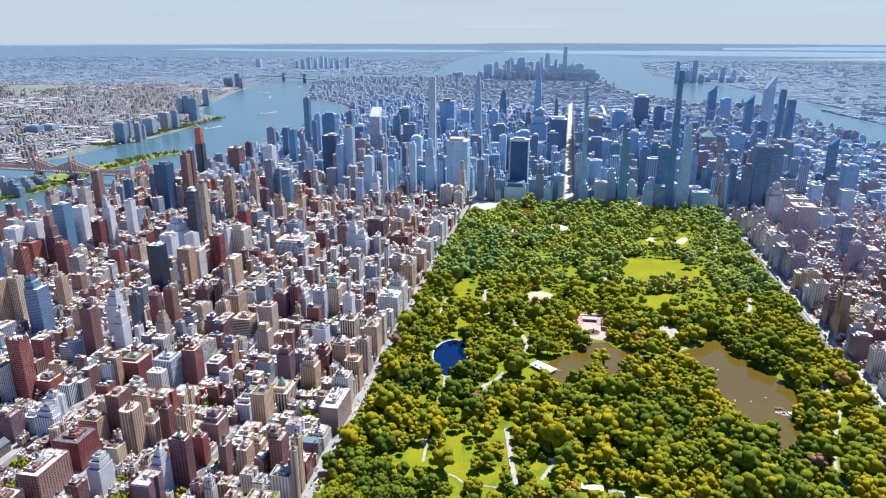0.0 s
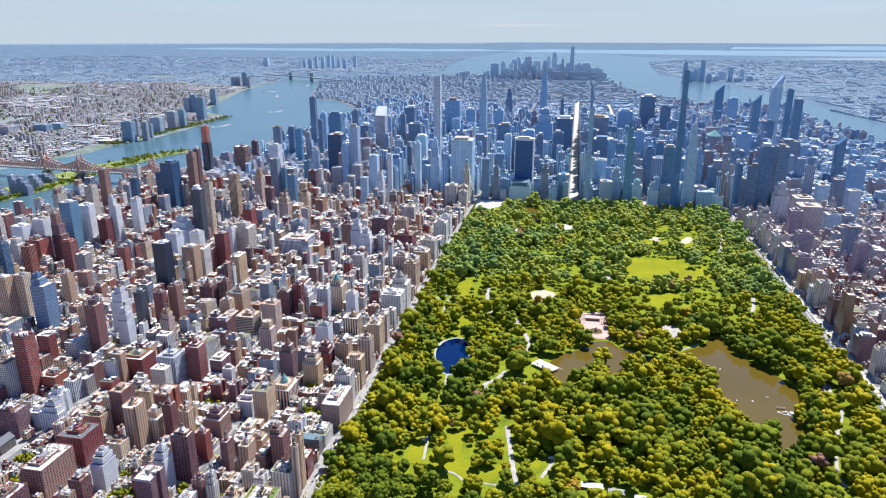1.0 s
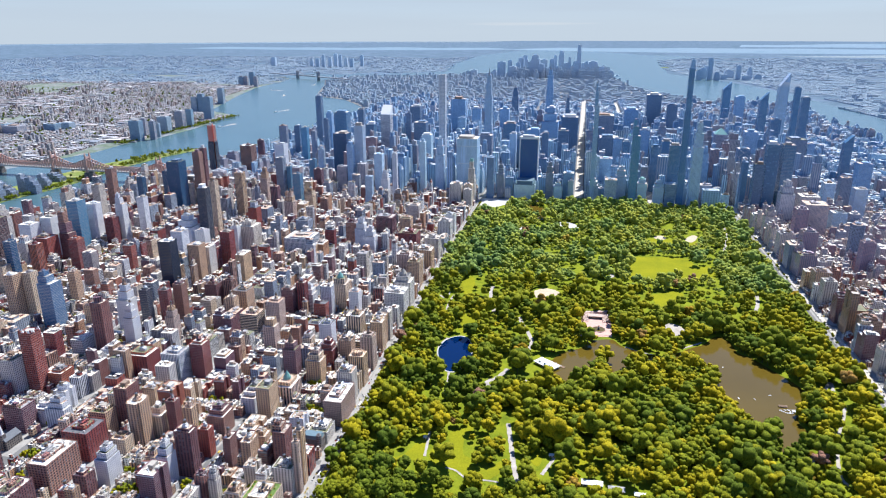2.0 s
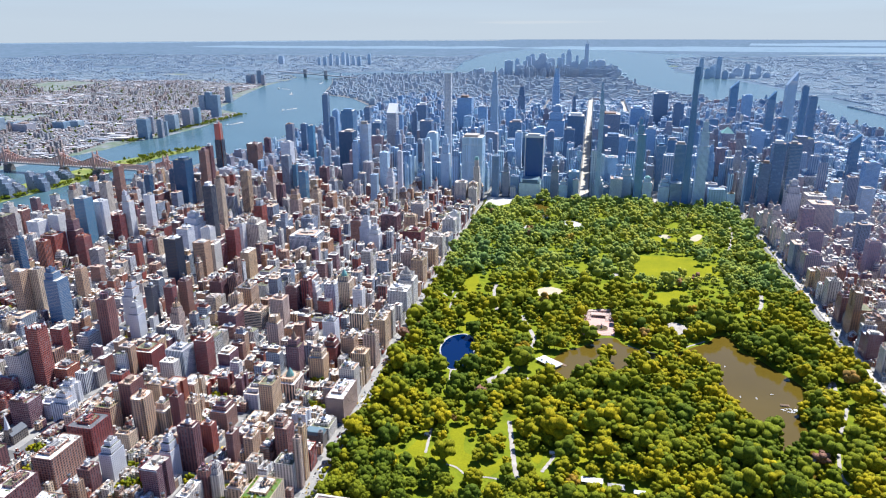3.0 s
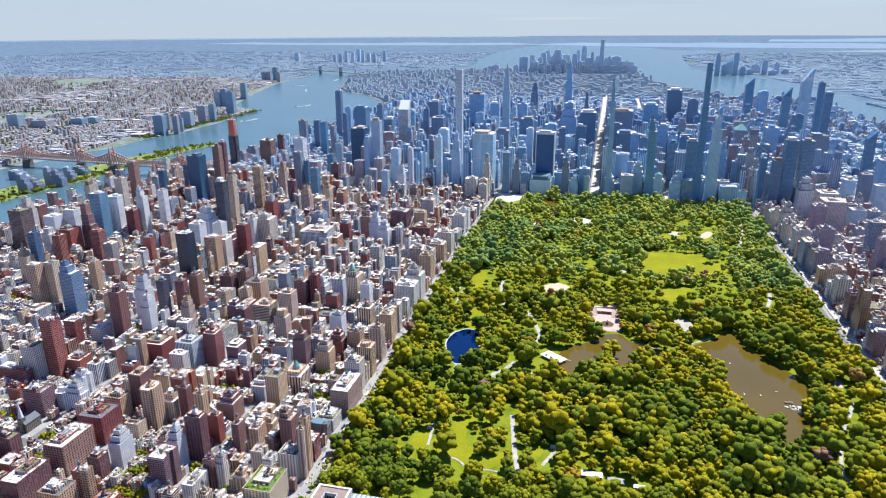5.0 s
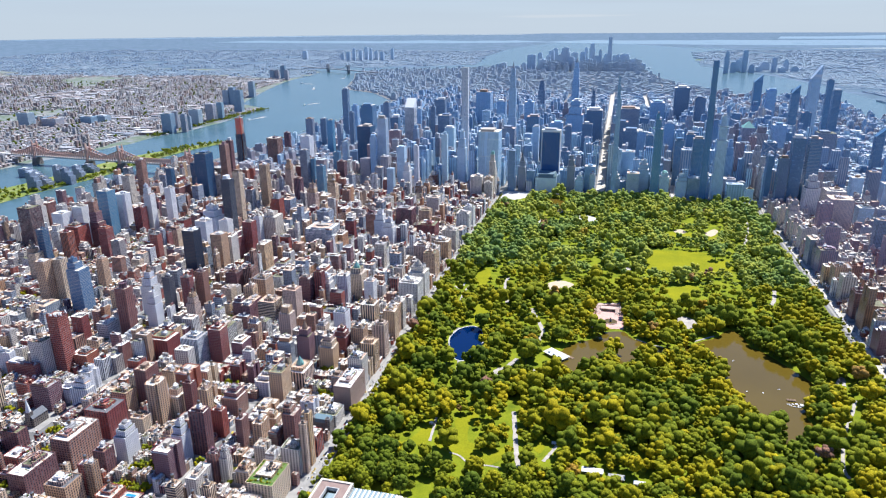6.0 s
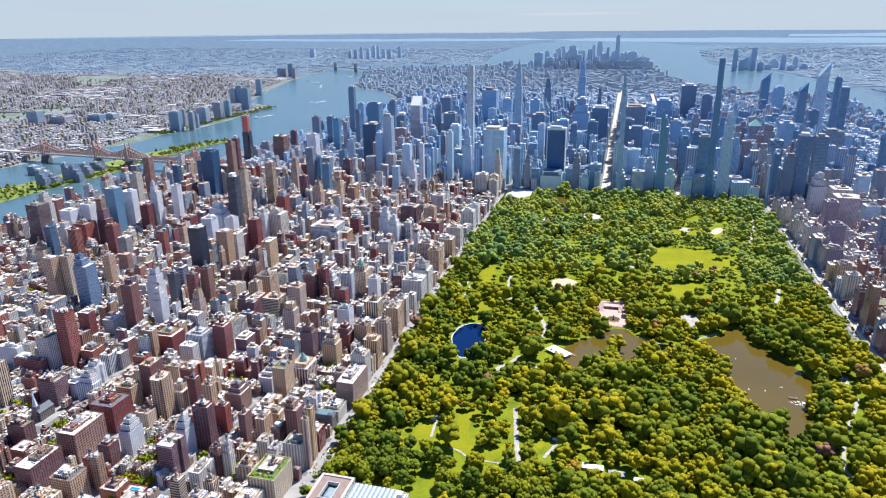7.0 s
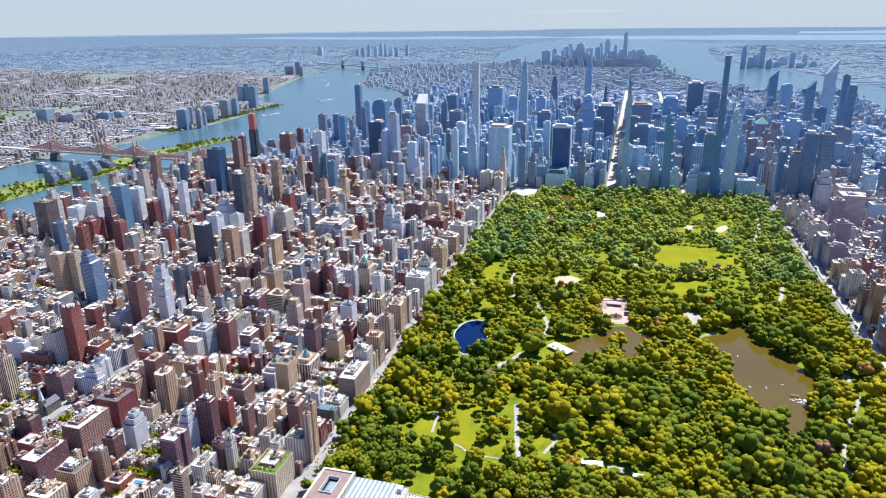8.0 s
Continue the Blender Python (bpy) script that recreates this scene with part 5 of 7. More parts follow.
tower(-884, 710, 21, 21, 190, "dark", "flat")
tower(-547, 77, 23, 23, 180, "grey", "flat")
tower(-551, 715, 21, 21, 210, "grey", "flat")
tower(-493, 752, 22, 22, 220, "dark", "flat")
tower(-103, 101, 74, 74, 215, "marble", "slab")
tower(-340, 1222, 77, 77, 246, "grey", "slab")
tower(-237, 1160, 46, 46, 205, "grey", "flat")
tower(-119, 745, 31, 31, 395, "glasslight", "spire")
tower(-4, 585, 52, 52, 208, "glassdark", "flat")
tower(-78, 1029, 44, 44, 220, "grey", "flat")
tower(-114, 1913, 41, 41, 250, "dark", "spire")
tower(-85, 433, 53, 53, 178, "brown", "flat")
tower(29, 403, 27, 27, 190, "limestone", "flat")
tower(111, 192, 67, 30, 210, "solow", "slab")
tower(154, 458, 26, 26, 188, "dark", "flat")
tower(105, 492, 47, 47, 198, "grey", "slab")
tower(146, 1022, 77, 77, 230, "grey", "setback")
tower(114, 1497, 37, 37, 381, "grey", "spire")
tower(223, 1149, 21, 21, 265, "dark", "spire")
tower(246, 721, 67, 67, 225, "dark", "flat")
tower(226, 524, 40, 40, 190, "dark", "flat")
tower(345, 89, 16, 14, 412, "grey", "step")
tower(398, 941, 85, 85, 210, "brown", "flat")
tower(408, 522, 75, 75, 170, "dark", "flat")
tower(367, 620, 46, 46, 190, "dark", "flat")
tower(484, 96, 27, 27, 291, "glassteal", "step")
tower(470, 400, 27, 27, 170, "glassdark", "flat")
tower(484, 427, 20, 20, 190, "limestone", "dome")
tower(530, 1158, 66, 66, 215, "grey", "flat")
tower(673, 1588, 76, 76, 250, "dark", "flat")
tower(439, 449, 29, 29, 175, "grey", "flat")
tower(554, 605, 38, 38, 190, "grey", "flat")
tower(763, 1514, 51, 51, 205, "dark", "flat")
tower(643, 92, 20, 20, 464, "glass", "tall")
tower(689, 99, 34, 34, 286, "limestone", "setback")
tower(623, 161, 37, 37, 200, "glassdark", "flat")
tower(618, 379, 34, 34, 180, "glassdark", "flat")
tower(889, 796, 51, 51, 180, "pink", "pyramid")
tower(1154, 2174, 46, 46, 280, "glassdark", "slantone")
tower(1198, 1991, 51, 51, 210, "grey", "flat")
tower(1235, 1592, 38, 38, 270, "glassdark", "slantone")
tower(1235, 1256, 43, 43, 387, "glasslight", "slantone")
tower(1339, 1393, 26, 26, 310, "glassdark", "flat")
tower(1236, 897, 31, 31, 305, "glassdark", "flat")
tower(1153, 998, 42, 42, 200, "glassdark", "flat")
tower(1148, 633, 65, 65, 165, "brown", "flat")
tower(1008, 788, 52, 52, 170, "grey", "flat")
tower(1199, 618, 27, 27, 150, "grey", "flat")
tower(906, 419, 43, 43, 155, "glassdark", "diagrid")
tower(866, -4, 28, 26, 172, "dark", "flat")
tower(919, 72, 36, 42, 226, "glassdark", "flat")
tower(967, 72, 36, 42, 226, "glassdark", "flat")
tower(943, -66, 42, 42, 130, "limestone", "setback")
tower(981, -215, 61, 61, 100, "tan", "flat")
tower(931, -270, 33, 33, 96, "brown", "flat")
tower(1005, -76, 55, 55, 92, "tan", "flat")
tower(1064, -172, 40, 40, 66, "glasslight", "flat")
tower(1006, -477, 29, 29, 110, "grey", "round")
tower(999, -572, 28, 28, 92, "brown", "flat")
tower(852, -264, 32, 32, 95, "tan", "setback")
tower(856, -420, 39, 39, 62, "tan", "clutter")
tower(850, -569, 25, 25, 74, "brown", "setback")
tower(890, -490, 36, 36, 90, "brown", "flat")
tower(856, -604, 38, 38, 62, "brown", "clutter")
tower(856, -719, 35, 35, 60, "tan", "clutter")
tower(850, -790, 27, 27, 62, "limestone", "clutter")
tower(889, -694, 23, 23, 56, "brown", "clutter")
tower(854, -935, 35, 35, 92, "copper", "twin")
tower(851, -875, 30, 30, 58, "brown", "clutter")
tower(863, -982, 34, 34, 56, "copper", "clutter")
tower(848, -908, 17, 17, 34, "stone", "gables")
tower(848, -1105, 24, 24, 50, "limestone", "clutter")
tower(1251, 204, 44, 44, 150, "grey", "flat")
tower(1328, 599, 30, 30, 190, "glassdark", "slantone")
tower(1162, 96, 33, 33, 120, "brown", "flat")
tower(1113, 92, 34, 34, 100, "limestone", "flat")
tower(1165, -27, 36, 36, 110, "glasslight", "flat")
tower(106, 120, 75, 75, 65, "plaza", "mansard")
tower(194, 116, 27, 27, 132, "brown", "setback")
tower(261, 124, 37, 37, 96, "grey", "flat")
tower(226, 96, 29, 29, 63, "limestone", "peak")
tower(150, 118, 10, 10, 60, "limestone", "flat")
tower(270, 92, 19, 19, 73, "tan", "flat")
tower(-72, -16, 20, 20, 150, "limestone", "copperroof")
tower(-74, -69, 29, 29, 80, "tan", "flat")
tower(-70, -101, 27, 27, 70, "limestone", "flat")
tower(-86, -40, 21, 21, 72, "white", "setback")
tower(-70, 7, 20, 20, 110, "limestone", "setback")
tower(-114, -82, 40, 40, 86, "limestone", "flat")
tower(19, 94, 25, 25, 123, "brown", "setback")
tower(389, 249, 53, 53, 132, "limestone", "slab")
tower(446, 156, 38, 38, 118, "glasslight", "setback")
tower(497, 219, 26, 26, 112, "glassteal", "setback")
tower(348, 117, 39, 39, 79, "tan", "setback")
tower(411, 113, 42, 42, 80, "tan", "flat")
tower(516, 98, 32, 32, 88, "limestone", "dome")
tower(573, 99, 34, 34, 84, "limestone", "setback")
tower(611, 100, 36, 36, 75, "tan", "flat")
tower(657, 114, 22, 22, 82, "limestone", "setback")
tower(733, 132, 39, 39, 70, "pink", "flat")
tower(772, 124, 25, 25, 60, "tan", "flat")
tower(795, 96, 24, 24, 45, "white", "flat")
tower(571, 298, 30, 30, 170, "glassdark", "flat")
tower(744, 264, 27, 27, 175, "grey", "setback")
tower(-476, -1666, 31, 19, 36, "brown", "clutter")
tower(-377, -1733, 27, 53, 42, "brown", "clutter")
tower(-375, -1790, 15, 15, 40, "tan", "clutter")
tower(-308, -1754, 32, 29, 44, "tan", "clutter")
tower(-288, -1726, 12, 12, 54, "copper", "flat")
tower(-311, -1680, 19, 19, 40, "brown", "clutter")
tower(-313, -1793, 31, 31, 36, "tan", "clutter")
tower(-260, -1733, 26, 26, 20, "red", "flat")
tower(-276, -1772, 20, 20, 20, "white", "clutter")
tower(-153, -1744, 14, 14, 58, "tan", "flat")
tower(-158, -1689, 16, 35, 36, "limestone", "clutter")
tower(-136, -1703, 14, 14, 28, "tan", "clutter")
tower(-138, -1657, 12, 12, 54, "limestone", "setback")
tower(-153, -1660, 14, 14, 46, "brown", "flat")
tower(-73, -1718, 28, 28, 28, "limestone", "flat")
tower(-59, -1488, 30, 34, 20, "limestone", "clutter")
tower(-60, -1519, 30, 17, 26, "stone", "mansard")
tower(-597, -1584, 19, 20, 76, "tan", "flat")
tower(-630, -1495, 60, 13, 34, "red", "clutter")
tower(-682, -1484, 42, 13, 46, "white", "flat")
tower(-553, -1434, 27, 31, 34, "red", "flat")
tower(-179, -1744, 19, 19, 18, "white", "clutter")
tower(-143, -1725, 20, 20, 20, "white", "clutter")


def church(x, y):
    taken.append((x - 10, x + 10, y - 17, y + 17))
    base = thing("church", x, y, "dark stone church with a white pointed spire", "church", z=1.3)
    part("nave", Geo().box(-8, 8, -14, 14, 0, 15), WALL["stone"], base)
    part("nave_roof", Geo().shell([rect(-8.5, 8.5, -14.5, 14.5, 15), rect(-0.3, 0.3, -14, 14, 22)], 0), slate, base)
    part("bell_tower", Geo().box(-4, 4, -16, -8, 0, 26), WALL["stone"], base)
    part("spire", Geo().shell([circle(0, -12, 26, 4, 8), circle(0, -12, 50, 0.2, 8)], 0), white_paint, base, "white pointed spire")


def pool_house(x, y):
    taken.append((x - 14, x + 14, y - 10, y + 10))
    base = thing("club_house", x, y, "low brick club house with a rooftop pool", "club house", z=1.3)
    g, d = Geo(), Geo()
    d.face(g.parapet([(-13, -9), (13, -9), (13, 9), (-13, 9)], 0, 14))
    part("wall", g, WALL["red"], base)
    part("roof", d, roof_felt, base)
    part("pool", Geo().box(-8, 6, -4, 4, 12.6, 13.2), pool_water, base, "bright blue swimming pool")
    part("pool_deck", deck_rim(), white_paint, base)


def deck_rim():
    g = Geo()
    g.parapet([(-9.5, -5.5), (7.5, -5.5), (7.5, 5.5), (-9.5, 5.5)], 12.7, 13.5, 1.4, 0.7)
    return g


church(-505, -1600)
pool_house(-232, -1730)


def skyscraper(x, y, w, h, top="flat"):
    """A far office tower of the old town at the island's tip, or across the rivers."""
    d = w * 0.8
    base = thing("far_skyscraper", x, y, "pale blue-grey far skyscraper" + (" with a tapering mast" if top == "spire" else " with a stepped top"), "skyscraper", "far skyline towers")
    g = Geo()
    if top == "spire":
        g.shell([rect(-w / 2, w / 2, -d / 2, d / 2, 0), rect(-w / 2, w / 2, -d / 2, d / 2, 0.15 * h), rect(-0.36 * w, 0.36 * w, -0.36 * d, 0.36 * d, h)], 0)
    else:
        k = rng.choice((0.75, 0.85, 1.0))
        cut = rng.uniform(0.7, 0.9)
        g.shell([rect(-w / 2, w / 2, -d / 2, d / 2, 0), rect(-w / 2, w / 2, -d / 2, d / 2, cut * h), rect(-k * w / 2, k * w / 2, -k * d / 2, k * d / 2, cut * h), rect(-k * w / 2, k * w / 2, -k * d / 2, k * d / 2, h)], 0)
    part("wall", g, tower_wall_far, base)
    if top == "spire":
        part("mast", Geo().shell([circle(0, 0, h, 4, 6), circle(0, 0, h + 35, 1, 6)], 0), steel, base)
    else:
        part("plant_floor", Geo().box(-0.2 * w, 0.2 * w, -0.2 * d, 0.2 * d, h, h + 8), tower_wall_far, base)


def queens_tower(x, y, w, h):
    base = thing("riverside_tower", x, y, "grey-blue riverside tower across the river", "apartment building", "riverside towers")
    g = Geo().shell([rect(-w / 2, w / 2, -w / 3, w / 3, 0), rect(-w / 2, w / 2, -w / 3, w / 3, h)], 0)
    part("wall", g, riverside_wall, base)
    part("penthouse", Geo().box(-0.25 * w, 0.25 * w, -0.15 * w, 0.15 * w, h, h + 5), plant_room, base)


def island_block(x, y, w, h):
    base = thing("island_apartment_block", x, y, "blue-grey stepped island apartment block", "apartment building", "island apartment blocks")
    g = Geo()
    for k, (a, b) in enumerate(((-0.5, 0.0), (0.0, 0.3), (0.3, 0.5))):
        deck = g.parapet([(a * w, -0.3 * w), (b * w, -0.3 * w), (b * w, 0.3 * w), (a * w, 0.3 * w)], 0, h * (1 - 0.22 * k))
        g.face(deck)
    part("wall", g, WALL["grey"], base)
    part("penthouse", Geo().box(-0.4 * w, -0.15 * w, -0.1 * w, 0.1 * w, h - 1.2, h + 3), plant_room, base)


skyscraper(-851, 6600, 60, 101)
skyscraper(-776, 6737, 107, 194)
skyscraper(-682, 6874, 62, 210)
skyscraper(-590, 7011, 63, 176)
skyscraper(-560, 7148, 72, 229)
skyscraper(-520, 7285, 81, 254)
skyscraper(-342, 6722, 114, 281)
skyscraper(-240, 6859, 93, 220)
skyscraper(-139, 6996, 71, 222)
skyscraper(-104, 7133, 48, 268)
skyscraper(-30, 7270, 73, 314)
skyscraper(93, 6707, 38, 255)
skyscraper(164, 6844, 62, 202)
skyscraper(264, 6981, 63, 175)
skyscraper(306, 7118, 48, 184)
skyscraper(393, 7255, 129, 185)
skyscraper(497, 6692, 91, 141)
skyscraper(609, 6829, 92, 87)
skyscraper(-1175, 6966, 79, 79)
skyscraper(-1276, 7103, 40, 56)
skyscraper(713, 7240, 64, 7)
skyscraper(-262, 6677, 91, 172)
skyscraper(-417, 6814, 77, 193)
skyscraper(48, 6951, 78, 175)
skyscraper(-64, 7088, 95, 125)
skyscraper(156, 7225, 112, 91)
skyscraper(-620, 6662, 91, 142)
skyscraper(-966, 6799, 77, 47)
skyscraper(-164, 6936, 109, 74)
skyscraper(380, 7073, 95, 57)
skyscraper(242, 7210, 80, 26)
skyscraper(209, 6645, 60, 410, "spire")
skyscraper(1565, 6500, 52, 242)
skyscraper(1793, 6671, 54, 256)
skyscraper(1743, 6842, 78, 135)
skyscraper(1820, 7013, 95, 155)
skyscraper(1655, 6584, 61, 122)
skyscraper(2138, 6755, 54, 169)
skyscraper(2305, 6926, 56, 135)
skyscraper(2094, 7097, 113, 98)
skyscraper(2212, 6668, 77, 56)
skyscraper(2387, 6839, 79, 60)
skyscraper(2507, 7010, 64, 24)
skyscraper(1861, 6581, 61, 97)
skyscraper(1972, 6752, 70, 62)
skyscraper(-4041, 8800, 50, 199)
skyscraper(-3987, 8971, 61, 157)
skyscraper(-3946, 9142, 62, 207)
skyscraper(-3744, 8813, 50, 200)
skyscraper(-3706, 8984, 60, 148)
skyscraper(-3478, 9155, 51, 189)
skyscraper(-4157, 8826, 61, 143)
skyscraper(-4331, 8997, 51, 117)
skyscraper(-5116, 9168, 85, 145)
skyscraper(-3555, 8839, 60, 145)
queens_tower(-2149, 1054, 62, 112)
queens_tower(-2187, 1179, 29, 109)
queens_tower(-2086, 1111, 32, 104)
queens_tower(-2109, 1195, 22, 80)
queens_tower(-2182, 1370, 67, 97)
queens_tower(-2204, 1573, 55, 108)
queens_tower(-2172, 1633, 39, 113)
queens_tower(-2597, 2403, 47, 115)
queens_tower(-2547, 2412, 46, 136)
queens_tower(-2238, 1977, 59, 159)
queens_tower(-2701, 2982, 51, 132)
queens_tower(-3536, 4935, 55, 95)
queens_tower(-3483, 4943, 48, 95)
queens_tower(-3408, 4956, 55, 145)
queens_tower(-3258, 4734, 40, 110)
queens_tower(-3043, 1151, 106, 52)
queens_tower(-2913, 1303, 82, 46)
queens_tower(-3207, 1117, 83, 86)
queens_tower(-3280, 1309, 90, 36)
queens_tower(-2881, 1387, 82, 43)
island_block(-1770, -300, 44, 71)
island_block(-1996, -97, 70, 35)
island_block(-1825, -216, 55, 45)
island_block(-1765, -252, 49, 44)
island_block(-1785, -159, 41, 68)
island_block(-1729, -177, 45, 63)
island_block(-1747, -99, 41, 58)
island_block(-1807, 32, 59, 34)
island_block(-1488, -239, 51, 43)


# ---- the blocks between: houses along the side streets, taller houses along the avenues ----
def lots(x0, x1, y0, y1, r, tall, low, mid):
    """Footprints and heights of the houses of one block."""
    out = []
    deep = 27 if x1 - x0 > 90 else 22
    for west_end in (False, True):
        cuts = r.choice(((0, 0.5, 1), (0, 0.35, 1), (0, 0.65, 1), (0, 0.3, 0.62, 1), (0, 0.25, 0.75, 1), (0, 0.4, 0.7, 1)))
        for c, e in zip(cuts, cuts[1:]):
            wide = deep * r.uniform(0.8, 1.0)
            a, b = (x1 - wide, x1) if west_end else (x0, x0 + wide)
            high = r.random()
            h = r.uniform(*tall) if high < 0.6 else 0.45 * r.uniform(*tall) if high < 0.85 else 1.25 * r.uniform(*tall)
            out.append((a, b, y0 + (y1 - y0) * c, y0 + (y1 - y0) * e - 0.3, h, "block"))
    for c, e in ((y0, y0 + 21), (y1 - 21, y1)):
        x = x0 + deep
        while x < x1 - deep - 5:
            wide = r.choice((6, 6, 7, 8, 12)) if r.random() < 0.72 else r.uniform(12, 24)
            wide = min(wide, x1 - deep - x)
            if wide > 12:
                out.append((x, x + wide - 0.3, c, e + r.uniform(-3, 5) if c == y0 else e, r.uniform(*mid), "block"))
            else:
                back = r.uniform(-5, 2)
                out.append((x, x + wide - 0.15, c if c == y0 else c - back, e + back if c == y0 else e, r.uniform(*low), "house"))
            x += wide
    return out


def fit_in(rows, mask):
    """Keeps the lots that stand clear of the towers; a lot that does not is cut into lower, smaller ones."""
    out = []
    for row in rows:
        if free(row, mask):
            out.append(row)
            continue
        x0, x1, y0, y1, h = row[:5]
        n, m = max(1, round((x1 - x0) / 8)), max(1, round((y1 - y0) / 9))
        for i in range(n):
            for j in range(m):
                a, c = x0 + (x1 - x0) * i / n, y0 + (y1 - y0) * j / m
                small = (a, a + (x1 - x0) / n - 0.2, c, c + (y1 - y0) / m - 0.2, 10 + 9 * ((i * 7 + j * 5 + int(x0)) % 5) / 4, "house")
                if small[1] - small[0] > 3.5 and small[3] - small[2] > 4 and free(small, mask):
                    out.append(small)
    return out


def free(row, mask):
    return not ((mask[:, 0] < row[1]) & (mask[:, 1] > row[0]) & (mask[:, 2] < row[3]) & (mask[:, 3] > row[2])).any()


# green back yards inside the blocks
YARDS = [(-276, -226, -1712, -1696), (-275, -254, -1668, -1654), (-298, -282, -1628, -1615), (-200, -184, -1646, -1632), (-148, -124, -1648, -1634), (-460, -438, -1628, -1614), (-582, -556, -1628, -1612)]
r = random.Random(31)
for x0, x1, y0, y1 in EAST_BLOCKS:
    if -1600 < y0 < -500 and r.random() < 0.6:
        a = r.uniform(x0 + 30, max(x0 + 31, x1 - 60))
        YARDS.append((a, a + r.uniform(16, 30), (y0 + y1) / 2 - 5, (y0 + y1) / 2 + 5))
mask = np.array(taken)
YARDS = [row for row in YARDS if free(row, mask)]
mask = np.array(taken + YARDS)
east, west, mid = [], [], []
r = random.Random(5)
for x0, x1, y0, y1 in EAST_BLOCKS:
    far_east = x0 < -500
    east += fit_in(lots(x0, x1, y0, y1, r, (32, 56) if not far_east else (28, 84) if y0 > -1050 else (18, 60), (11, 17), (18, 42) if not far_east else (16, 46)), mask)
for x0, x1, y0, y1 in WEST_BLOCKS:
    for row in lots(x0, x1, y0, y1, r, (40, 62) if x0 < 900 else (25, 65), (14, 20), (24, 50)):
        west += fit_in([row], mask)
for x0, x1, y0, y1 in MID_BLOCKS:
    core = -650 < x0 < 850 and y0 < 1700
    tall, low, common = ((60, 170), (30, 80), (50, 140)) if core else ((25, 90), (14, 30), (20, 70)) if y0 < 2300 else ((14, 42), (10, 20), (12, 30))
    if x0 > 1000 or x0 < -1000:
        tall, low, common = (18, 70), (8, 20), (12, 40)
    step = 0
    x = x0
    while x < x1 - 12:
        wide = min(r.uniform(18, 55), x1 - x)
        for c, e in ((y0, (y0 + y1) / 2), ((y0 + y1) / 2, y1)):
            ends = x == x0 or x + wide > x1 - 12
            row = (x, x + wide - 1, c, e - 1, r.uniform(*(tall if ends else common if r.random() < 0.5 else low)), "block")
            if free(row, mask):
                mid.append(row)
        x += wide

KINDS = ["tan", "red", "brown", "red", "limestone", "white", "tan", "brown", "limestone", "copper", "white", "pink"]


def apartment_house(x0, x1, y0, y1, h, style):
    base = thing("apartment_house", (x0 + x1) / 2, (y0 + y1) / 2, f"{LOOK[style][1]} apartment house with a flat cluttered roof", "apartment building", "avenue apartment houses", z=1.3)
    a, b = (x1 - x0) / 2, (y1 - y0) / 2
    body, deck = Geo(), Geo()
    cut = h if rng.random() < 0.55 else 0.82 * h
    body.su, body.sv = rng.uniform(0.75, 1.3), rng.uniform(0.88, 1.18)
    n = rng.choice((0, 0.3, 0.45)) * a
    m = rng.uniform(0.2, 0.34) * b
    rim = [(-a, -b), (a, -b), (a, b), (-a, b)] if not n else [(-a, -b), (a, -b), (a, -m), (a - n, -m), (a - n, m), (a, m), (a, b), (-a, b)]
    deck.face(body.parapet(rim, 0, cut, shift=rng.uniform(0, 40)))
    part("wall", body, WALL[style], base)
    part("roof", deck, roof_felt, base)
    z = cut - 1.1
    if cut < h:
        k = rng.uniform(0.6, 0.75)
        body, deck = Geo(), Geo()
        e = -a * k, (a - n) * 0.92 if n else a * k
        deck.face(body.parapet([(e[0], -b * k), (e[1], -b * k), (e[1], b * k), (e[0], b * k)], cut - 1.1, h, shift=rng.uniform(0, 40)))
        part("setback", body, WALL[style], base)
        part("roof", deck, roof_felt, base)
        a, b, z = min(-e[0], e[1]), b * k, h - 1.1
    elif n:
        a -= n
    part("cornice", Geo().box(-(x1 - x0) / 2 - 0.5, (x1 - x0) / 2 + 0.5, -(y1 - y0) / 2 - 0.5, -(y1 - y0) / 2 + 0.05, cut - 2.4, cut - 1.2), plant_room, base)
    px, py = rng.uniform(-0.3, 0.3) * a, rng.uniform(-0.3, 0.3) * b
    part("penthouse", Geo().box(px - 0.4 * a, px + 0.4 * a, py - 0.3 * b, py + 0.4 * b, z - 0.2, z + rng.uniform(3, 5.5)), plant_room, base)
    if rng.random() < 0.6:
        tank(base, rng.uniform(-0.6, 0.6) * a, rng.choice((-0.62, 0.66)) * b, z)
    equipment(base, 0, 0, 2 * a, 2 * b, z, 14)


def townhouse(x0, x1, y0, y1, h, style):
    base = thing("townhouse", (x0 + x1) / 2, (y0 + y1) / 2, f"narrow {LOOK[style][1]} townhouse with a pale flat roof", "house", "side-street townhouses", z=1.3)
    a, b = (x1 - x0) / 2, (y1 - y0) / 2
    body, deck = Geo(), Geo()
    deck.face(body.parapet([(-a, -b), (a, -b), (a, b), (-a, b)], 0, h, 0.35, 0.7, shift=rng.uniform(0, 40)))
    part("wall", body, WALL[style], base)
    part("roof", deck, roof_felt, base)
    px, py = rng.uniform(-0.4, 0.4) * a, rng.uniform(-0.5, 0.5) * b
    part("stair_house", Geo().box(px - 1.4, px + 1.4, py - 1.8, py + 1.8, h - 0.8, h + 2.2), plant_room, base)
    if rng.random() < 0.6:
        equipment(base, 0, 0, 2 * a, 2 * b, h - 0.7, 7)


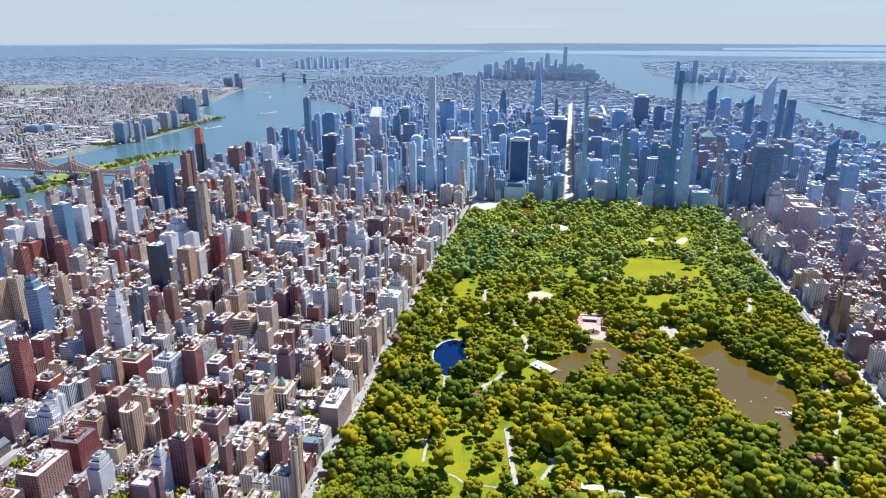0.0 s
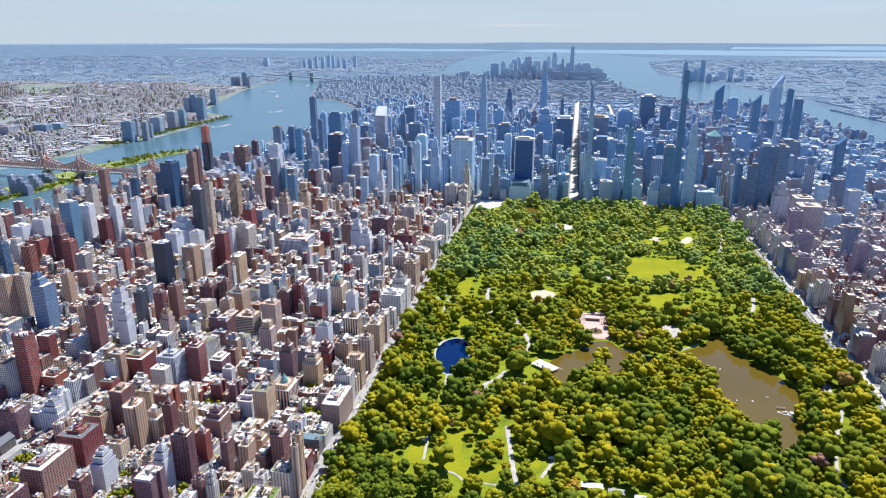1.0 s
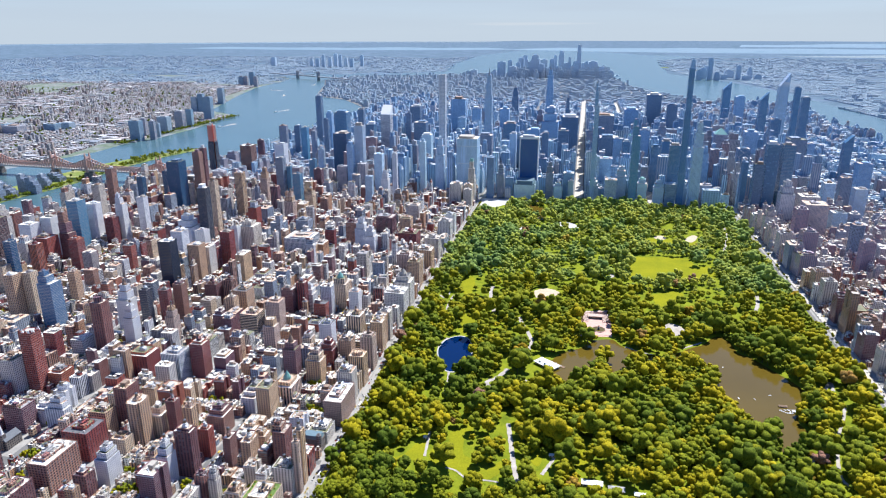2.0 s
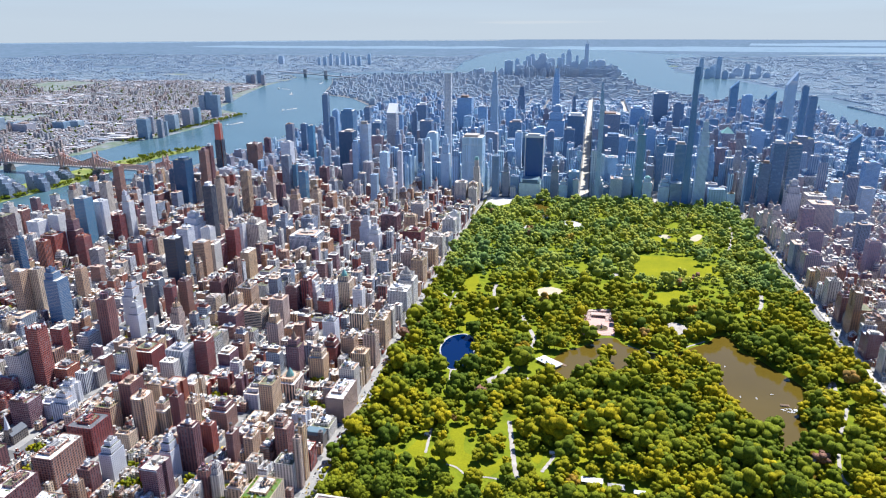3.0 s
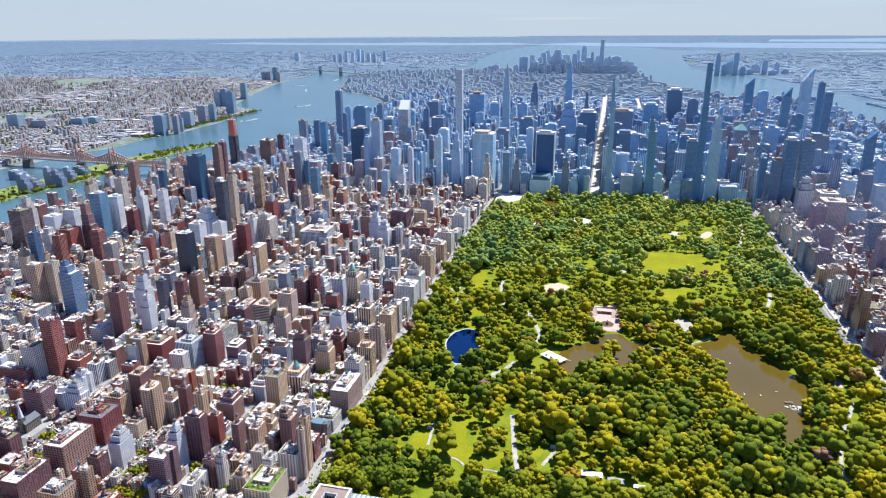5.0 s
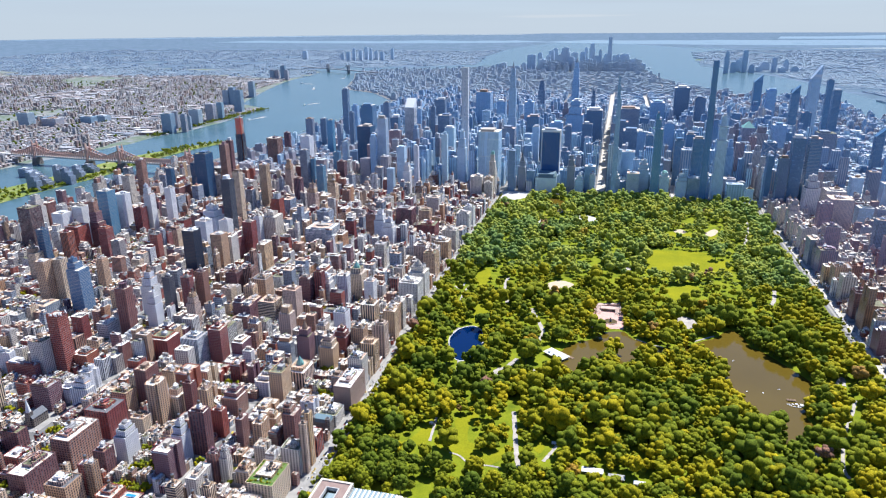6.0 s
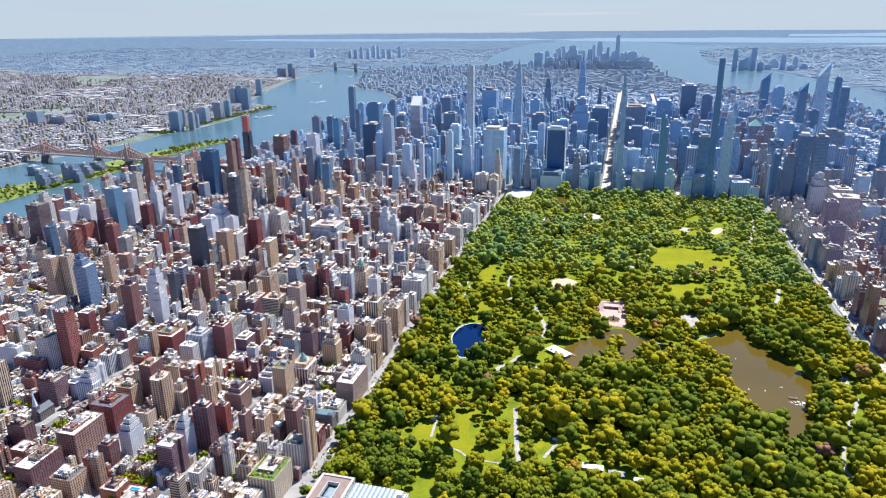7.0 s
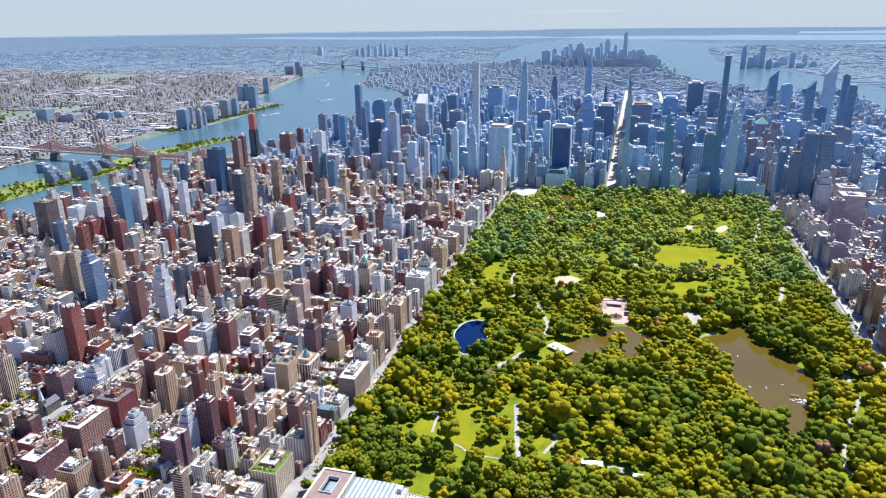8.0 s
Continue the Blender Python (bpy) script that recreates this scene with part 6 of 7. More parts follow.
def roof_bits(row, r, count):
    """Penthouses, stair houses and tanks on one roof of the joined blocks."""
    x0, x1, y0, y1, h = row[:5]
    w, d = x1 - x0, y1 - y0
    out = []
    for i in range(count):
        a, b = w * r.uniform(0.08, 0.3) / (1 + 1.4 * (i > 0)), d * r.uniform(0.08, 0.3) / (1 + 1.4 * (i > 0))
        px, py = x0 + w * r.uniform(0.2, 0.8), y0 + d * r.uniform(0.2, 0.8)
        out.append((px - a, px + a, py - b, py + b, h, h + (r.uniform(3, 6) if i == 0 else r.uniform(1.2, 3))))
    return out


east.sort(key=lambda row: row[2] + 0.35 * abs(row[0] + 43))
left = {"block": 300, "house": 240}
rest = []
for row in east:
    if left[row[5]] > 0:
        left[row[5]] -= 1
        style = rng.choice(KINDS if row[0] > -150 or row[5] == "house" else KINDS[:4] + ["tan", "white", "copper"])
        (apartment_house if row[5] == "block" else townhouse)(*row[:5], style)
    else:
        rest.append(row)


def joined(name, rows, mats, label, seed, bits):
    r = random.Random(seed)
    out = []
    for row in rows:
        x0, x1, y0, y1, h = row[:5]
        if bits and h > 20 and (x1 - x0) * (y1 - y0) > 240 and r.random() < 0.6:
            cut = r.uniform(0.35, 0.65)
            lower = h * r.uniform(0.45, 0.92)
            if x1 - x0 > y1 - y0:
                m = x0 + cut * (x1 - x0)
                wings = [(x0, m - 0.1, y0, y1 - r.choice((0, 0.25)) * (y1 - y0)), (m + 0.1, x1, y0 + r.choice((0, 0.25)) * (y1 - y0), y1)]
            else:
                m = y0 + cut * (y1 - y0)
                wings = [(x0, x1 - r.choice((0, 0.25)) * (x1 - x0), y0, m - 0.1), (x0 + r.choice((0, 0.25)) * (x1 - x0), x1, m + 0.1, y1)]
            r.shuffle(wings)
            out.append((*wings[1], 0, lower))
            out += roof_bits((*wings[1], lower), r, 2)
            row = (*wings[0], h)
        out.append((*row[:4], 0, row[4]))
        if row[4] > 36 and r.random() < 0.4:
            x0, x1, y0, y1, h = row[:5]
            k = r.uniform(0.12, 0.22)
            out.append((x0 + k * (x1 - x0), x1 - k * (x1 - x0), y0 + k * (y1 - y0), y1 - k * (y1 - y0), h, h * r.uniform(1.08, 1.22)))
            row = (*out[-1][:4], out[-1][5])
        out += roof_bits(row, r, bits)
    many_boxes(name, out, mats, label, "city blocks")


joined("east_side_blocks", rest, [mixed_brick, roof_mixed], "dense brick apartment houses and townhouses with pale cluttered roofs", 21, 5)
joined("west_side_blocks", [row for row in west if row[2] < -620], [mixed_brick, roof_mixed], "dense brown and tan blocks west of the park", 22, 4)
joined("lower_west_side_blocks", [row for row in west if row[2] >= -620], [west_brick, roof_mixed], "dense hazed brick blocks near the park's corner", 27, 4)
r = random.Random(6)
share_of = lambda row: max(0.1, 0.9 - (row[2] - 60) / 1100) if row[0] < -420 else max(0.2, 0.7 - (row[2] - 60) / 1400) if row[0] > 830 else 0.06
flank = [r.random() < share_of(row) for row in mid]
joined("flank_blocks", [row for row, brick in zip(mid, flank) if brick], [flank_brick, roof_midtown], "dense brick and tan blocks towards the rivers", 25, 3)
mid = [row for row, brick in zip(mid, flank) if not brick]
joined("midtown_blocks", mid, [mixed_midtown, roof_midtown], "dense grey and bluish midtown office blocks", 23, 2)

# downtown beyond the street grid
r = random.Random(31)
low = []
while len(low) < 11000:
    x, y = r.uniform(-2900, 1700), r.uniform(2900, 7700)
    if y < 3650 and -1300 < x < 1640:
        continue
    low.append((x, y))
xs, ys = np.array(low).T
keep = inside(MANHATTAN, xs + 30, ys + 20) & inside(MANHATTAN, xs - 10, ys)
rows = []
for x, y in np.array(low)[keep]:
    w, d = r.uniform(14, 42), r.uniform(14, 36)
    h = r.uniform(9, 22) if r.random() < 0.95 else r.uniform(22, 60)
    if y > 6400 and abs(x) < 600:
        h = r.uniform(30, 120)
    rows.append((x, x + w, y, y + d, h))
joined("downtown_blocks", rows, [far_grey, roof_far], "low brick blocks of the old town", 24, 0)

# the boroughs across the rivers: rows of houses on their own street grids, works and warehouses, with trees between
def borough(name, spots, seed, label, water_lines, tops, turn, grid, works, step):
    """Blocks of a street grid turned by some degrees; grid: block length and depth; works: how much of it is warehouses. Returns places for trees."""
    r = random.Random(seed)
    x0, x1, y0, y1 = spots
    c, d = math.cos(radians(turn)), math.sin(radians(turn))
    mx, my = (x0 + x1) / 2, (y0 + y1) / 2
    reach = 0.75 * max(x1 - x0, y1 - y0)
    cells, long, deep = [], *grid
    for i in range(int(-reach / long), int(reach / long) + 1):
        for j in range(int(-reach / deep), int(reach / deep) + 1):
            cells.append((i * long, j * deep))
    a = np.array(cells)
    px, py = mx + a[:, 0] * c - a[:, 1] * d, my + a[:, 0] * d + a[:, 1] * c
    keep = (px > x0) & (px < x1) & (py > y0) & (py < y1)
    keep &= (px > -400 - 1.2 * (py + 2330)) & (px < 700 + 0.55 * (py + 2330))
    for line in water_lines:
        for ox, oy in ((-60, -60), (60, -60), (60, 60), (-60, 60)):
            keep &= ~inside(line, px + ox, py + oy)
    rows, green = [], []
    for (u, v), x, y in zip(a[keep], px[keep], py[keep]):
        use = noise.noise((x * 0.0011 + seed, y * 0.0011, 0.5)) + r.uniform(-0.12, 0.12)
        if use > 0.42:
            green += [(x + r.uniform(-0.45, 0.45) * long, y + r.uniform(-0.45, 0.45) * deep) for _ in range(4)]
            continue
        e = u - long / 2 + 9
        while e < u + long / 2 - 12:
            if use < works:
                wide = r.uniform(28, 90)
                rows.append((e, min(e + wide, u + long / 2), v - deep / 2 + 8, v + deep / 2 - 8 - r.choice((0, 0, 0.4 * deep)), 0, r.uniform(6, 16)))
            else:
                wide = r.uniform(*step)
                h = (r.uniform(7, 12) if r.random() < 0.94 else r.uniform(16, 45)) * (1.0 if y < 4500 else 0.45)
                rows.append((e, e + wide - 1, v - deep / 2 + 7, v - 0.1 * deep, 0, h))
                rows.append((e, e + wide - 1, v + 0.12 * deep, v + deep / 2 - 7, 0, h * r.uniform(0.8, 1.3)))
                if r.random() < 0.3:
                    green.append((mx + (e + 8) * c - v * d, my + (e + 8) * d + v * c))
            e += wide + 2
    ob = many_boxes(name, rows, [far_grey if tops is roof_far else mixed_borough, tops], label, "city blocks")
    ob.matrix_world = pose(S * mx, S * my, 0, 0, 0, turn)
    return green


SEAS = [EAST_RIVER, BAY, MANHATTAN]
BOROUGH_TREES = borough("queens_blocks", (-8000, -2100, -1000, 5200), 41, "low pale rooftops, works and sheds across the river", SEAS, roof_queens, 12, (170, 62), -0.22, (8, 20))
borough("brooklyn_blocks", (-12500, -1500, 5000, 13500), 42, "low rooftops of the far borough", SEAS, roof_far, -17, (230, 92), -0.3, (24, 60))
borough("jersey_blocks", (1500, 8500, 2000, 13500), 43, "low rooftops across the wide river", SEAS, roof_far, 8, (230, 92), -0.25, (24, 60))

# ---- trees ----
PHI = (1 + 5 ** 0.5) / 2
ICO = np.array([(-1, PHI, 0), (1, PHI, 0), (-1, -PHI, 0), (1, -PHI, 0), (0, -1, PHI), (0, 1, PHI), (0, -1, -PHI), (0, 1, -PHI), (PHI, 0, -1), (PHI, 0, 1), (-PHI, 0, -1), (-PHI, 0, 1)]) / math.hypot(1, PHI)
ICO_FACES = np.array([(0, 11, 5), (0, 5, 1), (0, 1, 7), (0, 7, 10), (0, 10, 11), (1, 5, 9), (5, 11, 4), (11, 10, 2), (10, 7, 6), (7, 1, 8),
                      (3, 9, 4), (3, 4, 2), (3, 2, 6), (3, 6, 8), (3, 8, 9), (4, 9, 5), (2, 4, 11), (6, 2, 10), (8, 6, 7), (9, 8, 1)])


def ball(levels):
    """A ball of triangles, each split in four as often as asked."""
    v, f = [tuple(p) for p in ICO], [tuple(t) for t in ICO_FACES]
    for _ in range(levels):
        mids, out = {}, []
        for t in f:
            m = []
            for i in range(3):
                key = tuple(sorted((t[i], t[(i + 1) % 3])))
                if key not in mids:
                    p = (np.array(v[key[0]]) + np.array(v[key[1]])) / 2
                    mids[key] = len(v)
                    v.append(tuple(p / np.linalg.norm(p)))
                m.append(mids[key])
            out += [(t[0], m[0], m[2]), (t[1], m[1], m[0]), (t[2], m[2], m[1]), tuple(m)]
        f = out
    return np.array(v), np.array(f)


def crown_shape(seed, detail, clumps, tufts):
    """A crown of radius 1 and height about 1.4: rounded clumps of leaves heaped into an uneven dome, with loose tufts at its rim."""
    q = np.random.RandomState(seed)
    b, bf = ball(detail)
    vs, fs, n = [], [], 0
    wide, deep = q.uniform(0.85, 1.1), q.uniform(0.85, 1.1)
    tall = q.uniform(0.85, 1.2)
    spots = [(0.0, 0.0, 0.62, 0.62)]
    turn = q.uniform(0, 6.28)
    for i in range(clumps):
        up = 1.0 - (i + 0.5) / clumps * 1.12
        around = turn + i * 2.39996 + q.uniform(-0.35, 0.35)
        out = math.sqrt(max(0.0, 1 - up * up)) * q.uniform(0.5, 0.72)
        spots.append((out * math.cos(around) * wide, out * math.sin(around) * deep, 0.62 + 0.58 * up * tall * q.uniform(0.85, 1.1), q.uniform(0.25, 0.42) * (8 / clumps) ** 0.25))
    for x, y, z, size in spots:
        rough = 1 + q.uniform(-0.24, 0.24, (len(b), 1))
        v = b * rough * size * (1, 1, 0.86) + (x, y, z)
        keep = b[bf][:, :, 2].max(1) > -0.15
        f = bf[keep]
        used = np.unique(f)
        back = np.zeros(len(v), dtype=int)
        back[used] = np.arange(len(used)) + n
        vs.append(v[used])
        fs.append(back[f])
        n += len(used)
    for i in range(tufts):
        d = q.normal(0, 1, 3)
        d[2] = abs(d[2]) - 0.2
        d /= np.linalg.norm(d)
        vs.append(d * q.uniform(0.84, 1.02) * (wide, deep, 0.8 * tall) + (0, 0, 0.6) + q.uniform(-0.07, 0.07, (3, 3)))
        fs.append(np.array([(n, n + 1, n + 2)]))
        n += 3
    return np.concatenate(vs), np.concatenate(fs)


def limb(g, a, b, r0, r1):
    way = (Vector(b) - Vector(a)).normalized()
    side = way.orthogonal().normalized()
    other = way.cross(side)
    ring = lambda p, r: [tuple(Vector(p) + side * r * math.cos(k * 1.0472) + other * r * math.sin(k * 1.0472)) for k in range(6)]
    g.shell([ring(a, r0), ring(b, r1)], 0, (False, True))


near_crowns, near_trunks = [], []
for k in range(8):
    v, f = crown_shape(100 + k, 1, 18, 120)
    v = v * (9.8, 9.8, 11.0)
    g = Geo()
    g.v = [tuple(p) for p in v + (0, 0, 4.0)]
    g.f = [tuple(int(i) for i in t) for t in f]
    g.uv = [(0.5, 0.5)] * (3 * len(g.f))
    g.m = [0] * len(g.f)
    near_crowns.append(make_mesh("crown", g, leaf_one, True))
    g = Geo()
    g.tube(0, 0, 0, 7.5, 0.55, 0.35, 8)
    for j in range(4):
        a = j * 1.6 + k
        limb(g, (0, 0, 5.5 + 0.4 * j), (3.6 * math.cos(a), 3.6 * math.sin(a), 10 + 0.6 * j), 0.28, 0.1)
    near_trunks.append(make_mesh("trunk", g, bark))

r = np.random.RandomState(77)
step = 13.6
gx, gy = np.meshgrid(np.arange(-36, 808, step), np.arange(-2500, 56, step))
xs = gx.ravel() + r.uniform(-6, 6, gx.size)
ys = gy.ravel() + r.uniform(-6, 6, gx.size)
keep = inside(PARK, xs, ys)
keep &= ~(inside(NEAR_LAWN, xs, ys))
# trees are cleared uptown, the camera's side, to keep lawns, ponds and drives in view
for pts in (SIDE_LAWN, NEAR_LAWN, SHEEP_MEADOW, BOWLING_LAWN, SOUTH_LAWN, UPPER_LAWN, MID_LAWN, GLADE, GLADE_B, BANDSHELL, RINK, INFIELD, INFIELD_B, CHERRY_HILL):
    keep &= ~(inside(pts, xs, ys + 11) | inside(pts, xs, ys - 6))
    if pts is not SHEEP_MEADOW and pts is not BOWLING_LAWN:
        keep &= ~inside(pts, xs, ys + 24)
for pts in (SIDE_LAWN, SHEEP_MEADOW, BOWLING_LAWN, UPPER_LAWN, MID_LAWN, SOUTH_LAWN, GLADE, GLADE_B, LAKE_EAST, LAKE_WEST, INLET, SOUTH_POND, bank,
            CHERRY_HILL, BANDSHELL, RINK, INFIELD, INFIELD_B, CIRCLE_PLAZA, ZOO, GRAND_PLAZA):
    keep &= ~inside(pts, xs, ys)
for width, pts in WALKS.values():
    for x, y in smooth(pts, False, 5):
        keep &= (np.hypot(xs - x, (ys - y) * 0.8) > width / 2 + 5) & (np.hypot(xs - x, ys + 13 - y) > width / 2 + 5)
for x0, x1, y0, y1 in ((320, 382, -1062, -928), (225, 292, -1235, -1150), (-12, 150, -2100, -1648), (-38, 808, -2700, -2480), (200, 560, -2130, -1850), (320, 414, -1552, -1516), (-40, 62, -120, 70), (-8, 16, -1430, -1400)):
    keep &= ~((xs > x0) & (xs < x1) & (ys > y0) & (ys < y1))
keep &= (ys < -950) | (r.uniform(0, 1, len(xs)) > 0.16)
keep &= xs < 795
keep &= ~inside(bank, xs, ys + 8)
patch = np.array([noise.noise((x * 0.006, y * 0.006, 3.1)) for x, y in zip(xs, ys)])
keep &= r.uniform(0, 1, len(xs)) > np.where((patch > 0.18) & (xs > 110) & ((xs < 235) | (ys > -1000)), 0.45, 0.08)
glade = np.array([noise.noise((x * 0.016 + 40, y * 0.011, 7.7)) for x, y in zip(xs, ys)])
keep &= ~((glade > np.where(ys > -500, 0.22, 0.20)) & (r.uniform(0, 1, len(xs)) < 0.7) & (xs > 60) & ((ys > -900) | (xs < 230)))
xs, ys, patch = xs[keep], ys[keep], patch[keep]
# single trees standing out on the lawn
lone = np.array([(119, -1471), (112, -1466), (148, -1417), (96, -1456), (202, -1503), (193, -1498), (120, -1517), (135, -1521),
                 (358, -1176), (352, -1188), (346, -1202), (362, -1194), (356, -1208), (341, -1222), (366, -1214), (330, -1233), (402, -1212), (413, -1196), (404, -1182), (416, -1172), (428, -1164), (442, -1161), (456, -1160),
                 (455, -735), (472, -768), (500, -752), (522, -738), (541, -722), (560, -714), (582, -708), (603, -706), (622, -700), (515, -760), (476, -748),
                 (676, -1290), (668, -1302), (680, -1306), (672, -1322), (684, -1274), (690, -1256)])
# tree belts round the meadow and the ball fields
for x0, y0, x1, y1, step, depth in ((404, -494, 606, -500, 11, 22), (606, -502, 664, -548, 11, 20), (500, -452, 660, -452, 13, 26), (500, -420, 600, -424, 13, 10), (640, -412, 690, -300, 12, 16), (500, -296, 600, -288, 12, 18), (655, -640, 664, -560, 12, 12), (628, -655, 650, -640, 9, 10)):
    k = int(math.hypot(x1 - x0, y1 - y0) / step)
    u = np.linspace(0, 1, k)
    belt = np.stack([x0 + u * (x1 - x0) + r.uniform(-4, 4, k), y0 + u * (y1 - y0) + r.uniform(0, depth, k)], 1)
    lone = np.concatenate([lone, belt])
xs, ys, patch = np.append(xs, lone[:, 0]), np.append(ys, lone[:, 1]), np.append(patch, np.zeros(len(lone)))
size = np.clip(r.lognormal(-0.06, 0.36, len(xs)), 0.45, 1.9) * (1 + 0.15 * (patch < -0.1))
tone = np.clip(0.46 + 0.55 * patch + r.normal(0, 0.24, len(xs)), 0, 0.88)
# farther tones are drawn together, the evening-out of haze set in the colour
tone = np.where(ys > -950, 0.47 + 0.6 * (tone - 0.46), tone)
tone = np.clip(tone + 0.07 * ((ys < -1100) & (xs > 230)) - 0.12 * (xs < 110), 0, 0.88)
tone = np.where(r.uniform(0, 1, len(xs)) < 0.006, r.uniform(0.94, 1.0, len(xs)), tone)
order = np.argsort(ys + 0.0 * xs)
seen = [i for i in order if ys[i] > -1640 and xs[i] > -15][:300]
single = set(seen)
for i in seen:
    base = thing("tree", xs[i], ys[i], "leafy green broad-crowned park tree", "tree", "park trees", z=1.5)
    k = int(r.randint(8))
    base.rotation_euler = (0, 0, r.uniform(0, 6.28))
    base.scale = (size[i], size[i], size[i] * r.uniform(0.9, 1.2))
    share("trunk", near_trunks[k], base)
    share("crown", near_crowns[k], base)


def woods(name, places, label, detail=1, clumps=8, tufts=12, shapes=10, wide=10.0, high=11.0, leaves=leaf_many):
    """All further trees as one mesh: trunks and crowns."""
    models = []
    for k in range(shapes):
        v, f = crown_shape(300 + k, detail, clumps, tufts)
        v = v * (wide, wide, high) + (0, 0, 3.5)
        post = np.array([(-0.4, -0.4, 0), (0.4, -0.4, 0), (0, 0.5, 0), (0, 0, 8)])
        f = np.concatenate([f, np.array([(0, 1, 3), (1, 2, 3), (2, 0, 3)]) + len(v)])
        models.append((np.concatenate([v, post]), f))
    vs, fs, us, slots, n = [], [], [], [], 0
    q = np.random.RandomState(len(places))
    for x, y, s, t in places:
        v, f = models[q.randint(shapes)]
        a = q.uniform(0, 6.283)
        c, d = math.cos(a) * s, math.sin(a) * s
        vs.append(np.stack([v[:, 0] * c - v[:, 1] * d + x, v[:, 0] * d + v[:, 1] * c + y, v[:, 2] * s * q.uniform(0.85, 1.2) + 1.4], 1))
        fs.append(f + n)
        us.append(np.full(3 * len(f), t))
        n += len(v)
        slots.append(np.concatenate([np.zeros(len(f) - 3), np.ones(3)]))
    u = np.concatenate(us)
    mass(name, np.concatenate(vs), np.concatenate(fs).ravel(), 3, np.stack([u, u], 1).ravel(), np.concatenate(slots), [leaves, bark], label, "trees", True)


others = [i for i in range(len(xs)) if i not in single]
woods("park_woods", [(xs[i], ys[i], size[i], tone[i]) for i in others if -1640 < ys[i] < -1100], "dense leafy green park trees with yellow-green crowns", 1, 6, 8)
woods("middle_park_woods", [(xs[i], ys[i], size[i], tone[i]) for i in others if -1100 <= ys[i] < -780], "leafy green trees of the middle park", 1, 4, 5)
woods("far_park_woods", [(xs[i], ys[i], size[i], tone[i]) for i in others if ys[i] >= -780], "leafy green trees of the farther park", 0, 5, 3, leaves=leaf_hazed)
woods("museum_woods", [(xs[i], ys[i], size[i], tone[i]) for i in others if -1750 < ys[i] <= -1640], "leafy green trees round the museum", 1, 6, 6)
woods("north_park_woods", [(xs[i], ys[i], 1.3 * size[i], tone[i]) for i in others[::4] if ys[i] <= -1750], "leafy green trees of the uptown park", 0, 8, 9)

# trees of the side streets, back yards and river banks
r = np.random.RandomState(78)
spots = []
for x0, x1, y0, y1 in EAST_BLOCKS + WEST_BLOCKS:
    for _ in range(4):
        spots.append((r.uniform(x0 + 30, x1 - 30), (y0 + y1) / 2 + r.uniform(-7, 7), r.uniform(0.4, 0.75), r.uniform(0.2, 0.8)))
    for _ in range(2):
        spots.append((r.uniform(x0, x1), r.choice((y0 - 2.5, y1 + 2.5)), r.uniform(0.3, 0.5), r.uniform(0.2, 0.7)))
for x0, x1, y0, y1 in YARDS:
    for x in np.arange(x0 + 3, x1 - 2, 7):
        for y in np.arange(y0 + 4, y1 - 2, 7):
            spots.append((x + r.uniform(-2, 2), y + r.uniform(-1.5, 1.5), r.uniform(0.42, 0.66), r.uniform(0.2, 0.8)))
for y in np.arange(-1640, 10, 11):
    spots.append((-39 + 1.2 * fifth(y) + r.uniform(-1, 1), y, r.uniform(0.35, 0.5), r.uniform(0.2, 0.7)))
    if r.random() < 0.2:
        spots.append((811 + r.uniform(-2, 2), y + r.uniform(-5, 5), r.uniform(0.35, 0.6), r.uniform(0.1, 0.6)))
woods("street_trees", spots, "small street and back-yard trees between the houses", 0, 3, 1, 6)
a = np.stack([r.uniform(-1930, -1640, 1800), r.uniform(-690, 820, 1800)], 1)
edge = inside(ISLAND, a[:, 0], a[:, 1])
spots = [(x, y, r.uniform(0.5, 0.9), r.uniform(0.05, 0.45)) for x, y in a[edge] if y > 480 or abs(x + 1725) < 22 or (y < -300 and r.random() < 0.5) or r.random() < 0.08][:420]
for _ in range(260):
    y = r.uniform(900, 2200)
    spots.append((-2130 - r.uniform(0, 60), y, r.uniform(0.5, 0.9), r.uniform(0.05, 0.4)))
woods("river_bank_trees", spots, "green trees along the river banks", 0, 4, 2, 6)

r = np.random.RandomState(79)
woods("borough_trees", [(x, y, r.uniform(0.7, 1.2), r.uniform(0.0, 0.12)) for x, y in BOROUGH_TREES if y < 4200][::4], "green trees among the low houses across the river", 0, 2, 0, 6)

